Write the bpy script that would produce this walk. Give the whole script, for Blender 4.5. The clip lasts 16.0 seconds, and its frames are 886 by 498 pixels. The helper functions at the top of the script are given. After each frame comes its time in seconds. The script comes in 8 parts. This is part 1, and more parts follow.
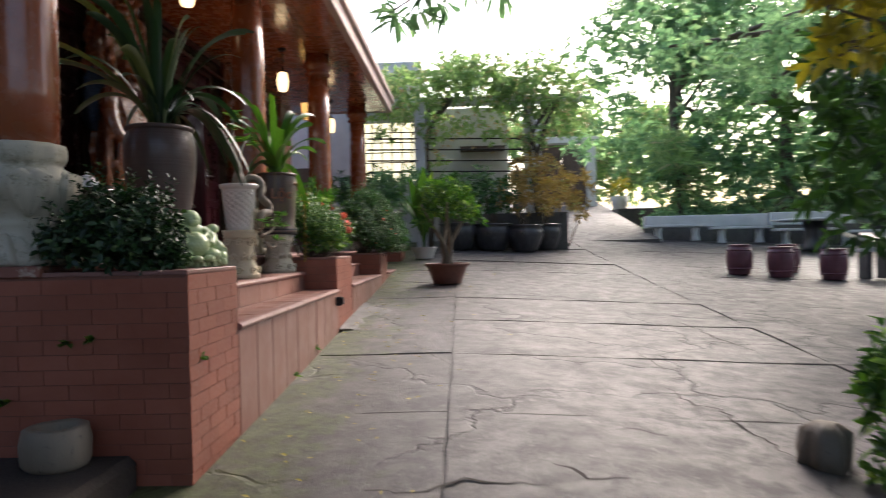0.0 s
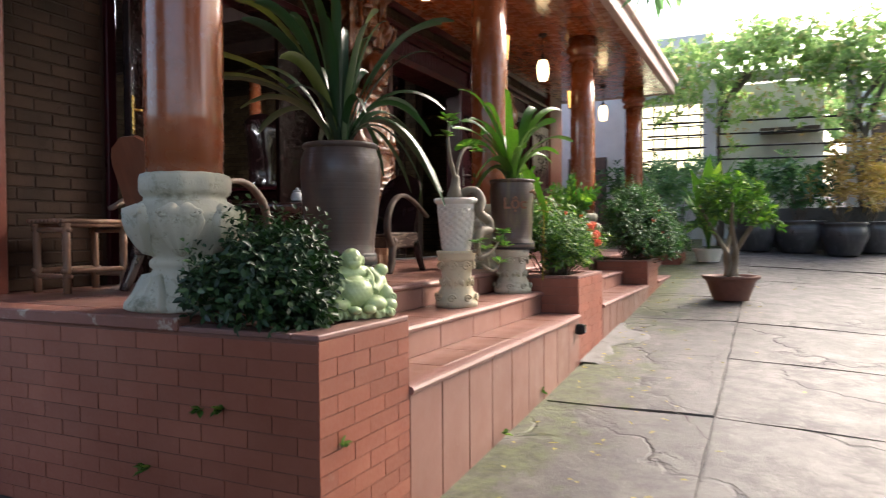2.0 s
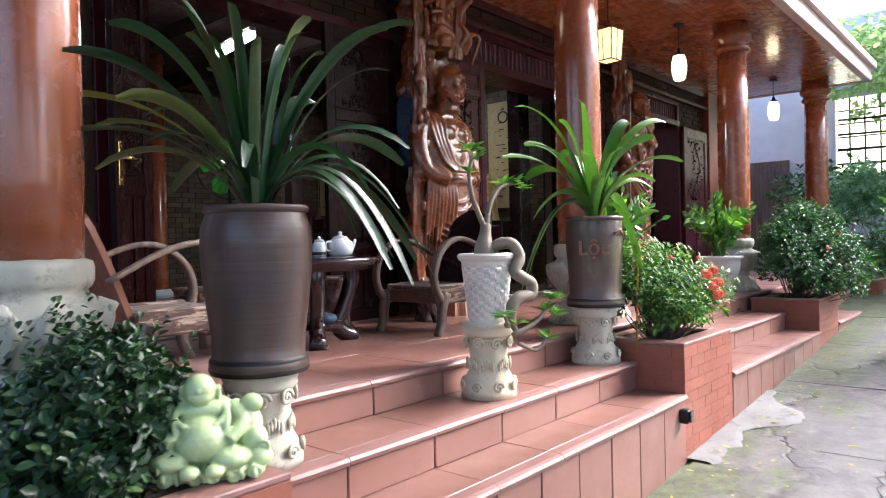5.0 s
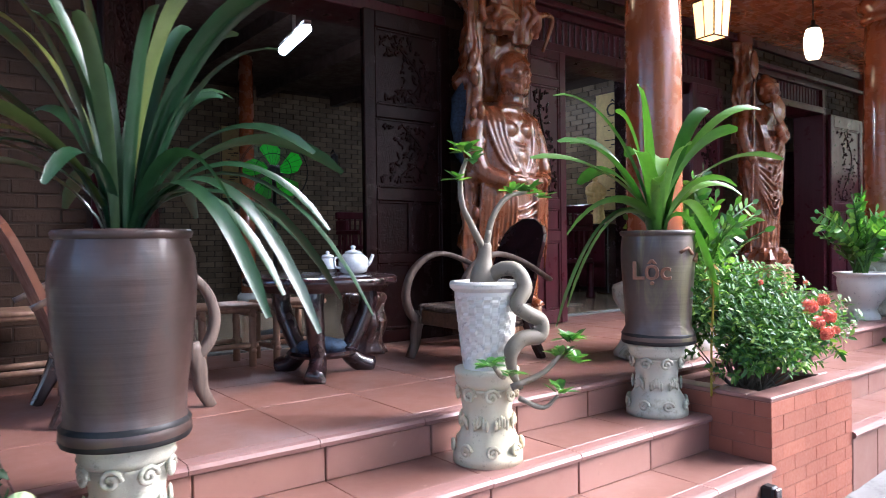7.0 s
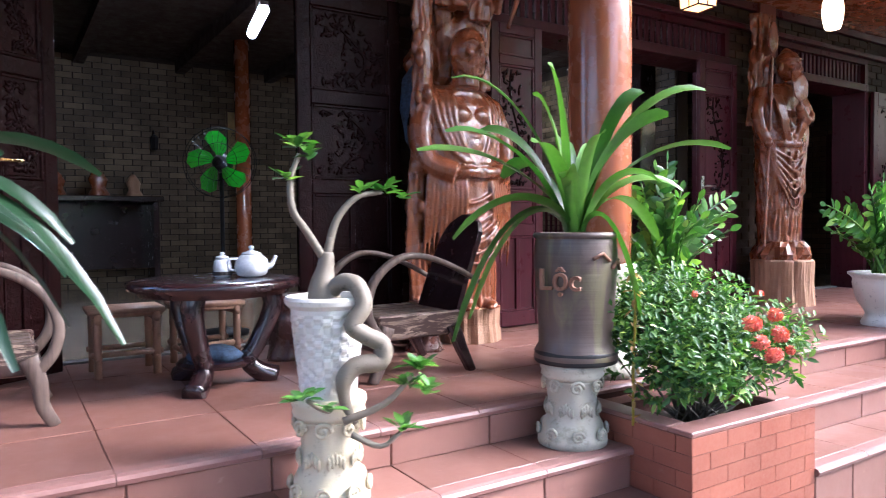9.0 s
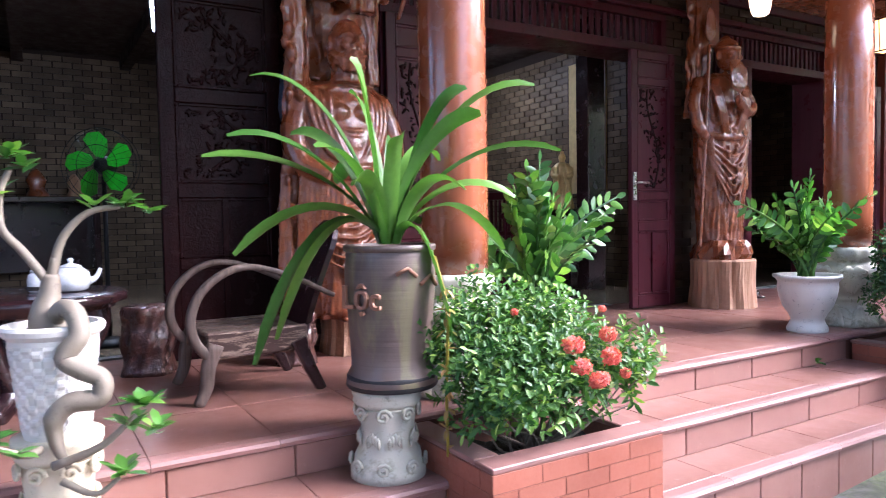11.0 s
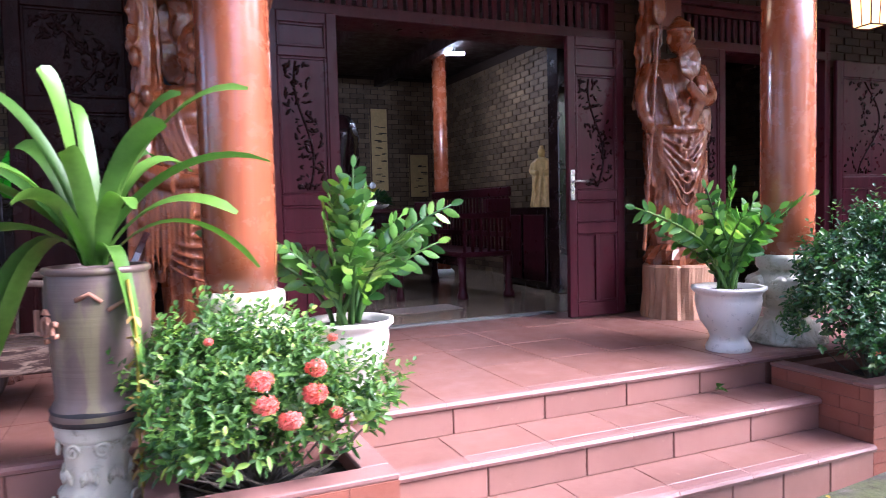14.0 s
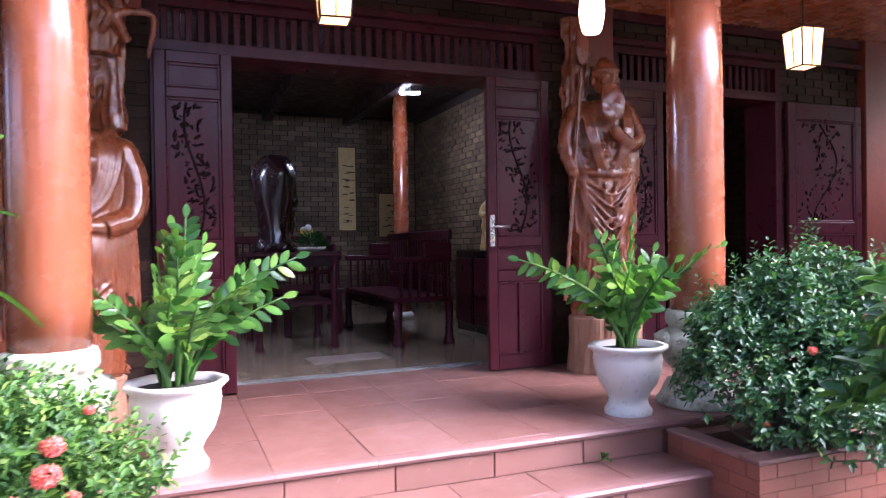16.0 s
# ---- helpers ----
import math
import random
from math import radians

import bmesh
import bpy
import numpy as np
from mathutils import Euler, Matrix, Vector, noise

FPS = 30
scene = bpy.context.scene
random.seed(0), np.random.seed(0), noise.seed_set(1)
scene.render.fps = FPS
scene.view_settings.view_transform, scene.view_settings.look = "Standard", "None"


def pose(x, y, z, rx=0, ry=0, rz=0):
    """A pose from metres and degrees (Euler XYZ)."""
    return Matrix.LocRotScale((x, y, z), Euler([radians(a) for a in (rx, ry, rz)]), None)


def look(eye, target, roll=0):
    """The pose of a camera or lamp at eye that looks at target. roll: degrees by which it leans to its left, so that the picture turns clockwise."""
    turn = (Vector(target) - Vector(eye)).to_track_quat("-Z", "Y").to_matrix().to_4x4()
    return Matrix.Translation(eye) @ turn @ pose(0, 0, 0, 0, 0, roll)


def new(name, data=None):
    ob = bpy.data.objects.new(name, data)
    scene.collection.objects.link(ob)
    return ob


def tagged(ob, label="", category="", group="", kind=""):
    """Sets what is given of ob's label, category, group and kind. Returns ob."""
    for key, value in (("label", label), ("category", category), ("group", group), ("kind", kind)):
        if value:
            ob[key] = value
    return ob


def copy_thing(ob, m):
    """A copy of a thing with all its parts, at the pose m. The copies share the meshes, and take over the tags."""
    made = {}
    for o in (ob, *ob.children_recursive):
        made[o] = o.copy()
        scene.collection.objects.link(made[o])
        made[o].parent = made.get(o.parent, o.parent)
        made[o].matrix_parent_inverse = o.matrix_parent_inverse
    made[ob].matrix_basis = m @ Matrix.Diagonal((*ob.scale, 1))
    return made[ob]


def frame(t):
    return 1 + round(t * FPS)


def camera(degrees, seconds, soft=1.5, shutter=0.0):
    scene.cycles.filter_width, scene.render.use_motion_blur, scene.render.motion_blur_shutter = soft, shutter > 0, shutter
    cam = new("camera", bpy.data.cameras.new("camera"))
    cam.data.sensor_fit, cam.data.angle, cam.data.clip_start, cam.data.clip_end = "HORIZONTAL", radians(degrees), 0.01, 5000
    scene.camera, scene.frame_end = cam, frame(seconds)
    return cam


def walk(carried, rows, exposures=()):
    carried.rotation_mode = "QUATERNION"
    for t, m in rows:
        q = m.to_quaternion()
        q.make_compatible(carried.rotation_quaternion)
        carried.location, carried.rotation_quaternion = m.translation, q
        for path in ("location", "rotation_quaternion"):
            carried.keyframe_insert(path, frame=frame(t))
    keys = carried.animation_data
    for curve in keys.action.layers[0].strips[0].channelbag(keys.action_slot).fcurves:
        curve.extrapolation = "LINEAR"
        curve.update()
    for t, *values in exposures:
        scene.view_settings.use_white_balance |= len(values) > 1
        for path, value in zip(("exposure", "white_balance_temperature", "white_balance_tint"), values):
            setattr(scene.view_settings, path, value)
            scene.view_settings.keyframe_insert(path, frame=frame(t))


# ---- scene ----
cam = camera(65.1, 16.0, soft=1.0, shutter=0.5)
PATH = [
    (0, (0.524, 0.667, 1.573), (0.466, 2.667, 1.565), -1.4),
    (0.5, (0.525, 1.006, 1.637), (0.21, 2.981, 1.624), -0.7),
    (1, (0.57, 1.208, 1.713), (0.099, 3.151, 1.669), -0.3),
    (1.5, (0.644, 1.451, 1.762), (-0.01, 3.34, 1.726), -0.7),
    (2, (0.712, 1.663, 1.832), (-0.142, 3.471, 1.79), -0.4),
    (2.5, (0.692, 1.906, 1.884), (-0.317, 3.633, 1.848), -0.6),
    (3, (0.713, 2.082, 1.92), (-0.332, 3.787, 1.889), -0.6),
    (3.5, (0.787, 2.304, 2.0), (-0.341, 3.956, 1.969), -0.6),
    (4, (0.859, 2.547, 2.008), (-0.35, 4.14, 1.997), -0.9),
    (4.2, (0.882, 2.65, 2.028), (-0.342, 4.232, 2.014), -1.2),
    (6.3, (0.928, 3.616, 2.198), (-0.551, 4.961, 2.186), -0.8),
    (6.5, (0.926, 3.727, 2.202), (-0.587, 5.036, 2.189), -1.0),
    (7, (0.908, 3.949, 2.213), (-0.673, 5.174, 2.193), -0.7),
    (7.5, (0.909, 4.16, 2.228), (-0.702, 5.345, 2.209), -0.8),
    (8, (0.958, 4.363, 2.242), (-0.671, 5.522, 2.212), -0.9),
    (8.2, (0.961, 4.465, 2.251), (-0.69, 5.594, 2.22), -0.8),
    (10.3, (1.246, 5.364, 2.329), (-0.464, 6.398, 2.236), -1.1),
    (10.5, (1.253, 5.472, 2.317), (-0.461, 6.5, 2.227), -1.4),
    (11, (1.261, 5.656, 2.356), (-0.45, 6.687, 2.265), -1.0),
    (11.5, (1.346, 5.861, 2.357), (-0.368, 6.887, 2.261), -1.1),
    (12, (1.417, 6.088, 2.356), (-0.309, 7.094, 2.262), -1.1),
    (12.5, (1.402, 6.307, 2.371), (-0.356, 7.256, 2.275), -1.1),
    (13, (1.467, 6.538, 2.365), (-0.324, 7.424, 2.276), -1.5),
    (13.5, (1.556, 6.746, 2.398), (-0.263, 7.574, 2.305), -1.3),
    (14, (1.636, 7.011, 2.425), (-0.196, 7.806, 2.312), -1.4),
    (14.5, (1.626, 7.196, 2.422), (-0.204, 7.996, 2.318), -1.0),
    (15, (1.71, 7.44, 2.436), (-0.136, 8.204, 2.336), -0.9),
    (15.5, (1.717, 7.647, 2.48), (-0.139, 8.391, 2.414), -1.3),
    (16, (1.724, 7.856, 2.495), (-0.133, 8.599, 2.483), -0.9),
]
walk(cam, [(t, look(eye, target, roll)) for t, eye, target, roll in PATH], [(0, 0.0, 6300, 15), (2, 0.82, 6500, 13), (5, 1.32, 5600, 14), (9, 1.57, 5150, 17), (16, 1.6, 5150, 31)])
SKY, SUN = 0.42, 1.7

# ---------- sky and light ----------
world = bpy.data.worlds.new("sky")
scene.world = world
world.use_nodes = True
_n = world.node_tree.nodes
_sky = _n.new("ShaderNodeTexSky")
_sky.sky_type = "NISHITA"
_sky.sun_disc = False
_sky.sun_elevation = radians(40)
_sky.sun_rotation = radians(32)
_sky.air_density, _sky.dust_density, _sky.ozone_density = 1.0, 6.0, 1.0
_n["Background"].inputs[1].default_value = SKY
world.node_tree.links.new(_sky.outputs[0], _n["Background"].inputs[0])
sun = new("sun", bpy.data.lights.new("sun", "SUN"))
sun.data.energy, sun.data.angle, sun.data.color = SUN, radians(25), (1.0, 0.98, 0.95)
sun.matrix_world = look((16, 32, 26), (0, 6, 0))


# ---------- materials ----------
class Mat:
    """A small builder for node materials."""

    def __init__(self, name, rough=0.6, metal=0.0, spec=0.5, coat=0.0):
        self.m = bpy.data.materials.new(name)
        self.m.use_nodes = True
        self.t = self.m.node_tree
        self.b = self.t.nodes["Principled BSDF"]
        self.b.inputs["Roughness"].default_value = rough
        self.b.inputs["Metallic"].default_value = metal
        self.b.inputs["Specular IOR Level"].default_value = spec
        self.b.inputs["Coat Weight"].default_value = coat
        self.b.inputs["Coat Roughness"].default_value = 0.12
        self.co = self.t.nodes.new("ShaderNodeTexCoord").outputs["Object"]

    def link(self, a, b):
        self.t.links.new(a, b)
        return self

    def node(self, kind, **kw):
        n = self.t.nodes.new(kind)
        for k, v in kw.items():
            n.inputs[k].default_value = v
        return n

    def world(self):
        self.co = self.t.nodes.new("ShaderNodeNewGeometry").outputs["Position"]
        return self

    def stretched(self, sx, sy, sz):
        m = self.t.nodes.new("ShaderNodeMapping")
        m.inputs["Scale"].default_value = (sx, sy, sz)
        self.link(self.co, m.inputs[0])
        return m.outputs[0]

    def noise(self, scale, detail=5, rough=0.6, co=None, distort=0.0):
        n = self.node("ShaderNodeTexNoise", Scale=scale, Detail=detail, Roughness=rough, Distortion=distort)
        self.link(co or self.co, n.inputs["Vector"])
        return n.outputs["Fac"]

    def ramp(self, fac, *stops):
        r = self.t.nodes.new("ShaderNodeValToRGB")
        e = r.color_ramp.elements
        while len(e) < len(stops):
            e.new(0.5)
        for el, (p, c) in zip(e, stops):
            el.position, el.color = p, (*c, 1) if len(c) == 3 else c
        self.link(fac, r.inputs[0])
        return r.outputs[0]

    def mix(self, fac, a, b, kind="MIX"):
        n = self.t.nodes.new("ShaderNodeMix")
        n.data_type, n.blend_type = "RGBA", kind
        for v, i in ((fac, 0), (a, 6), (b, 7)):
            if isinstance(v, (int, float)):
                n.inputs[i].default_value = v
            elif isinstance(v, tuple):
                n.inputs[i].default_value = (*v, 1)
            else:
                self.link(v, n.inputs[i])
        return n.outputs[2]

    def mask(self, fac, lo, hi):
        return self.ramp(fac, (lo, (0, 0, 0)), (hi, (1, 1, 1)))

    def color(self, c):
        if isinstance(c, tuple):
            self.b.inputs["Base Color"].default_value = (*c, 1)
        else:
            self.link(c, self.b.inputs["Base Color"])
        return self

    def rough(self, fac, lo, hi):
        r = self.ramp(fac, (0.3, (lo,) * 3), (0.7, (hi,) * 3))
        return self.link(r, self.b.inputs["Roughness"])

    def bump(self, height, strength=0.3, dist=0.01):
        n = self.node("ShaderNodeBump", Strength=strength, Distance=dist)
        self.link(height, n.inputs["Height"])
        old = self.b.inputs["Normal"].links
        if old:
            self.link(old[0].from_socket, n.inputs["Normal"])
        return self.link(n.outputs[0], self.b.inputs["Normal"])

    def vary(self, c, amount=0.25, island=False):
        """Brightness varied from piece to piece."""
        if island:
            r = self.t.nodes.new("ShaderNodeNewGeometry").outputs["Random Per Island"]
        else:
            r = self.t.nodes.new("ShaderNodeObjectInfo").outputs["Random"]
        g = self.ramp(r, (0.0, (1 - amount,) * 3), (1.0, (1 + amount,) * 3))
        return self.mix(1.0, c, g, "MULTIPLY")


def brick_mat():
    m = Mat("red_brick_tile", 0.45)
    m.world()
    big, fine = m.noise(3.0), m.noise(60.0)
    c = m.ramp(big, (0.3, (0.215, 0.061, 0.034)), (0.7, (0.28, 0.096, 0.059)))
    c = m.mix(m.mask(m.noise(9, 8, 0.75), 0.62, 0.80), c, (0.30, 0.165, 0.13))
    m.color(m.vary(c, 0.12)).rough(fine, 0.38, 0.62)
    return m.bump(fine, 0.25, 0.004).m


def mortar_mat(name, c):
    m = Mat(name, 0.9).world()
    f = m.noise(80)
    m.color(m.ramp(f, (0.3, tuple(v * 0.7 for v in c)), (0.7, c)))
    return m.bump(f, 0.5, 0.004).m


def tile_mat(name, a, b, rough_lo=0.30, rough_hi=0.46):
    m = Mat(name, 0.35).world()
    big, fine = m.noise(1.3, 6, 0.65), m.noise(45, 6)
    c = m.ramp(big, (0.32, a), (0.68, b))
    c = m.mix(m.mask(m.noise(5.5, 9, 0.8), 0.56, 0.80), c, tuple(v * 0.88 for v in a))
    c = m.mix(m.mask(m.noise(14, 9, 0.7), 0.64, 0.80), c, (0.42, 0.28, 0.23))
    m.color(m.vary(c, 0.09)).rough(m.noise(6, 6), rough_lo, rough_hi)
    return m.bump(fine, 0.08, 0.003).m


def wood_mat(name, a, b, rough=0.3, coat=0.5, axis=2, scale=14, carve=0.0, spec=0.5):
    m = Mat(name, rough, spec=spec, coat=coat)
    st = [scale, scale, scale]
    st[axis] = scale * 0.06
    g = m.noise(1.0, 8, 0.7, m.stretched(*st), 0.6)
    c = m.ramp(g, (0.3, a), (0.7, b))
    c = m.mix(m.mask(m.noise(2.2, 5), 0.55, 0.8), c, tuple(v * 0.7 for v in a))
    m.color(m.vary(c, 0.06)).rough(m.noise(9, 5), rough * 0.75, rough * 1.4)
    m.bump(g, 0.12, 0.004)
    if carve:
        m.bump(m.noise(26, 4, 0.55, None, 2.5), carve, 0.02)
    return m.m


def stone_mat(name, a, b, dark, wear=0.58, rough=0.75):
    m = Mat(name, rough)
    big, fine = m.noise(7, 8, 0.7), m.noise(70, 5)
    c = m.ramp(m.noise(3, 5), (0.3, a), (0.7, b))
    c = m.mix(m.mask(big, wear, wear + 0.14), c, dark)
    c = m.mix(m.mask(m.noise(24, 8, 0.8), 0.57, 0.68), c, tuple(v * 0.45 for v in a))
    m.color(c)
    m.bump(big, 0.35, 0.01)
    return m.bump(fine, 0.25, 0.003).m


def leaf_mat(name, a, b, rough=0.35, tip=None, glow=0.28, through_tint=(1.2, 1.5, 0.6)):
    m = Mat(name, rough, spec=0.5)
    isl = m.t.nodes.new("ShaderNodeNewGeometry").outputs["Random Per Island"]
    stops = [(0.0, a), (0.85, b)] + ([(1.0, tip)] if tip else [])
    c = m.ramp(isl, *stops)
    c = m.mix(m.mask(m.noise(30, 4), 0.4, 0.8), c, m.mix(1.0, c, (0.7, 0.75, 0.6), "MULTIPLY"))
    m.color(c)
    m.b.inputs["Subsurface Weight"].default_value = 0.0
    tr = m.node("ShaderNodeBsdfTranslucent")
    m.link(m.mix(1.0, c, through_tint, "MULTIPLY"), tr.inputs["Color"])
    add = m.t.nodes.new("ShaderNodeMixShader")
    add.inputs[0].default_value = glow
    m.link(m.b.outputs[0], add.inputs[1])
    m.link(tr.outputs[0], add.inputs[2])
    m.link(add.outputs[0], m.t.nodes["Material Output"].inputs[0])
    return m.m


def glow_mat(name, c, strength):
    m = Mat(name, 0.5)
    m.color(c)
    n = m.noise(18, 4)
    m.link(m.mix(m.mask(n, 0.3, 0.8), c, tuple(v * 0.75 for v in c)), m.b.inputs["Emission Color"])
    m.b.inputs["Emission Strength"].default_value = strength
    return m.m


def plain_mat(name, a, rough=0.5, metal=0.0, coat=0.0, spread=0.25, scale=20):
    m = Mat(name, rough, metal, coat=coat)
    f = m.noise(scale, 6, 0.65)
    m.color(m.ramp(f, (0.3, tuple(v * (1 - spread) for v in a)), (0.7, a))).rough(m.noise(scale * 2.3), rough * 0.8, min(1, rough * 1.25))
    return m.bump(f, 0.08, 0.004).m


def concrete_mat():
    m = Mat("old_concrete", 0.6).world()
    big, mid, fine = m.noise(0.7, 6, 0.6), m.noise(5, 9, 0.75), m.noise(55, 6, 0.7)
    c = m.ramp(big, (0.3, (0.064, 0.057, 0.051)), (0.7, (0.130, 0.116, 0.106)))
    c = m.mix(m.mask(mid, 0.44, 0.58), c, (0.062, 0.056, 0.053))
    c = m.mix(m.mask(m.noise(13, 8, 0.8), 0.58, 0.70), c, (0.235, 0.22, 0.205))
    # hair cracks
    v = m.node("ShaderNodeTexVoronoi", Scale=0.75)
    v.feature = "DISTANCE_TO_EDGE"
    wob = m.node("ShaderNodeTexNoise", Scale=2.5, Detail=6)
    m.link(m.co, wob.inputs["Vector"])
    off = m.t.nodes.new("ShaderNodeVectorMath")
    off.operation = "MULTIPLY_ADD"
    off.inputs[1].default_value = (0.9, 0.9, 0.0)
    m.link(wob.outputs["Color"], off.inputs[0])
    m.link(m.co, off.inputs[2])
    m.link(off.outputs[0], v.inputs["Vector"])
    crack = m.ramp(v.outputs["Distance"], (0.0, (0, 0, 0)), (0.026, (1, 1, 1)))
    keep = m.mask(m.noise(0.6, 3), 0.40, 0.54)
    crack = m.mix(keep, (1.0, 1.0, 1.0), crack)
    c = m.mix(crack, (0.02, 0.018, 0.016), c)
    # moss along the foot of the steps
    s = m.t.nodes.new("ShaderNodeSeparateXYZ")
    m.link(m.co, s.inputs[0])
    near = m.node("ShaderNodeMapRange")
    for k, val in (("From Min", -0.65), ("From Max", 0.75), ("To Min", 0.26), ("To Max", -0.24)):
        near.inputs[k].default_value = val
    m.link(s.outputs[0], near.inputs["Value"])
    add = m.t.nodes.new("ShaderNodeMath")
    m.link(near.outputs[0], add.inputs[0])
    m.link(m.noise(2.6, 8, 0.72), add.inputs[1])
    c = m.mix(m.mask(add.outputs[0], 0.58, 0.68), c, m.ramp(m.noise(11, 8, 0.8), (0.38, (0.020, 0.026, 0.010)), (0.62, (0.095, 0.11, 0.04))))
    m.color(c).rough(mid, 0.38, 0.70)
    m.bump(crack, 0.6, 0.02)
    m.bump(mid, 0.5, 0.02)
    return m.bump(fine, 0.35, 0.006).m


def glaze_mat(name, a, b, drip, rough=0.25):
    m = Mat(name, rough, coat=0.25)
    st = m.stretched(9, 9, 1.8)
    c = m.ramp(m.noise(2.2, 6), (0.3, a), (0.7, b))
    c = m.mix(m.mask(m.noise(1.0, 5, 0.6, st, 0.8), 0.55, 0.66), c, drip)
    band = m.noise(1.0, 3, 0.5, m.stretched(0.6, 0.6, 34))
    m.color(c).rough(m.noise(6), rough, rough * 1.9)
    m.bump(m.noise(3.5, 5), 0.3, 0.01)
    return m.bump(band, 0.4, 0.007).m


BRICK = brick_mat()
MORTAR = mortar_mat("red_mortar", (0.20, 0.085, 0.062))
TILE = tile_mat("terracotta_tile", (0.17, 0.078, 0.058), (0.215, 0.106, 0.082))
WORNEDGE = Mat("chipped_porch_edge", 0.6).world()
_c = WORNEDGE.ramp(WORNEDGE.noise(3, 5), (0.3, (0.17, 0.060, 0.040)), (0.7, (0.23, 0.090, 0.062)))
WORNEDGE.color(WORNEDGE.mix(WORNEDGE.mask(WORNEDGE.noise(7, 8, 0.7), 0.54, 0.60), _c, (0.40, 0.31, 0.25))).bump(WORNEDGE.noise(12, 8, 0.7), 0.6, 0.012)
WORNEDGE = WORNEDGE.m
RISER = tile_mat("riser_tile", (0.205, 0.094, 0.069), (0.255, 0.130, 0.100), 0.35, 0.55)
NOSE = tile_mat("nosing_tile", (0.20, 0.096, 0.080), (0.25, 0.130, 0.110), 0.38, 0.6)
PILLAR = wood_mat("varnished_orange_wood", (0.23, 0.058, 0.022), (0.31, 0.094, 0.040), 0.24, 0.4)
SOFFIT = wood_mat("varnished_soffit_wood", (0.34, 0.090, 0.032), (0.46, 0.155, 0.058), 0.25, 0.7, 1)
ROSE = wood_mat("dark_rosewood", (0.038, 0.006, 0.010), (0.066, 0.011, 0.018), 0.32, 0.05, spec=0.16)
ROSECARVE = wood_mat("carved_rosewood", (0.009, 0.003, 0.003), (0.018, 0.005, 0.005), 0.22, 0.0, carve=0.3, spec=0.09)
STATUE = wood_mat("carved_red_wood", (0.13, 0.034, 0.012), (0.30, 0.090, 0.031), 0.26, 0.5, scale=22, carve=0.22)
ROOTWOOD = wood_mat("lacquered_root_wood", (0.035, 0.012, 0.009), (0.115, 0.040, 0.026), 0.25, 0.5, scale=18, carve=0.6)
STUMP = wood_mat("pale_stump_wood", (0.26, 0.13, 0.07), (0.42, 0.25, 0.15), 0.55, 0.1, carve=0.3)
GREYWOOD = wood_mat("weathered_grey_wood", (0.040, 0.024, 0.017), (0.18, 0.125, 0.095), 0.6, 0.0, scale=25)
BROWNWOOD = wood_mat("worn_brown_wood", (0.04, 0.020, 0.012), (0.13, 0.072, 0.042), 0.5, 0.1, 1, 25)
FLAKED = Mat("flaking_brown_paint", 0.5)
_g = FLAKED.noise(1.0, 9, 0.75, FLAKED.stretched(60, 5, 26), 0.8)
_c = FLAKED.mix(FLAKED.mask(_g, 0.50, 0.56), (0.042, 0.018, 0.012), FLAKED.ramp(FLAKED.noise(1.0, 6, 0.6, FLAKED.stretched(80, 3, 80)), (0.3, (0.15, 0.10, 0.07)), (0.7, (0.33, 0.25, 0.19))))
FLAKED.color(_c).bump(_g, 0.4, 0.004)
FLAKED = FLAKED.m
CHAIRBACK = wood_mat("red_brown_chair_back", (0.085, 0.030, 0.016), (0.17, 0.066, 0.036), 0.4, 0.2)
BLACKWOOD = wood_mat("black_lacquer_wood", (0.012, 0.005, 0.006), (0.026, 0.010, 0.011), 0.22, 0.6)
BAMBOO = wood_mat("dry_bamboo", (0.17, 0.085, 0.05), (0.30, 0.175, 0.11), 0.5, 0.1)
STONE = stone_mat("weathered_white_stone", (0.40, 0.375, 0.29), (0.52, 0.50, 0.40), (0.19, 0.185, 0.125), 0.54)
CREAM = stone_mat("cream_cast_stone", (0.53, 0.46, 0.31), (0.63, 0.56, 0.39), (0.34, 0.28, 0.17), 0.60)
WHITEPOT = stone_mat("white_ceramic", (0.60, 0.57, 0.50), (0.68, 0.65, 0.58), (0.53, 0.49, 0.41), 0.68, 0.4)
VASE = glaze_mat("brown_glazed_stoneware", (0.046, 0.024, 0.018), (0.085, 0.047, 0.036), (0.055, 0.036, 0.031), 0.36)
VASE2 = glaze_mat("olive_brown_glaze", (0.060, 0.038, 0.031), (0.105, 0.072, 0.058), (0.12, 0.10, 0.05), 0.36)
BLACKPOT = glaze_mat("black_glazed_pot", (0.028, 0.028, 0.030), (0.055, 0.053, 0.055), (0.08, 0.08, 0.08))
ORANGECLAY = plain_mat("orange_clay", (0.26, 0.12, 0.07), 0.7)
DARKWALL = stone_mat("mottled_dark_plaster", (0.10, 0.095, 0.085), (0.15, 0.14, 0.125), (0.06, 0.06, 0.05), 0.55, 0.9)
CLAY = plain_mat("brown_clay", (0.20, 0.085, 0.06), 0.6)
MAROON = glaze_mat("maroon_glaze", (0.12, 0.035, 0.045), (0.20, 0.07, 0.085), (0.09, 0.03, 0.035), 0.4)
SOIL = plain_mat("dark_soil", (0.035, 0.025, 0.018), 0.95, spread=0.6, scale=60)
JADE = plain_mat("pale_green_resin", (0.50, 0.61, 0.30), 0.35, coat=0.3, spread=0.3, scale=14)
BARK = stone_mat("smooth_grey_bark", (0.15, 0.12, 0.085), (0.22, 0.185, 0.135), (0.08, 0.06, 0.04), 0.6, 0.6)
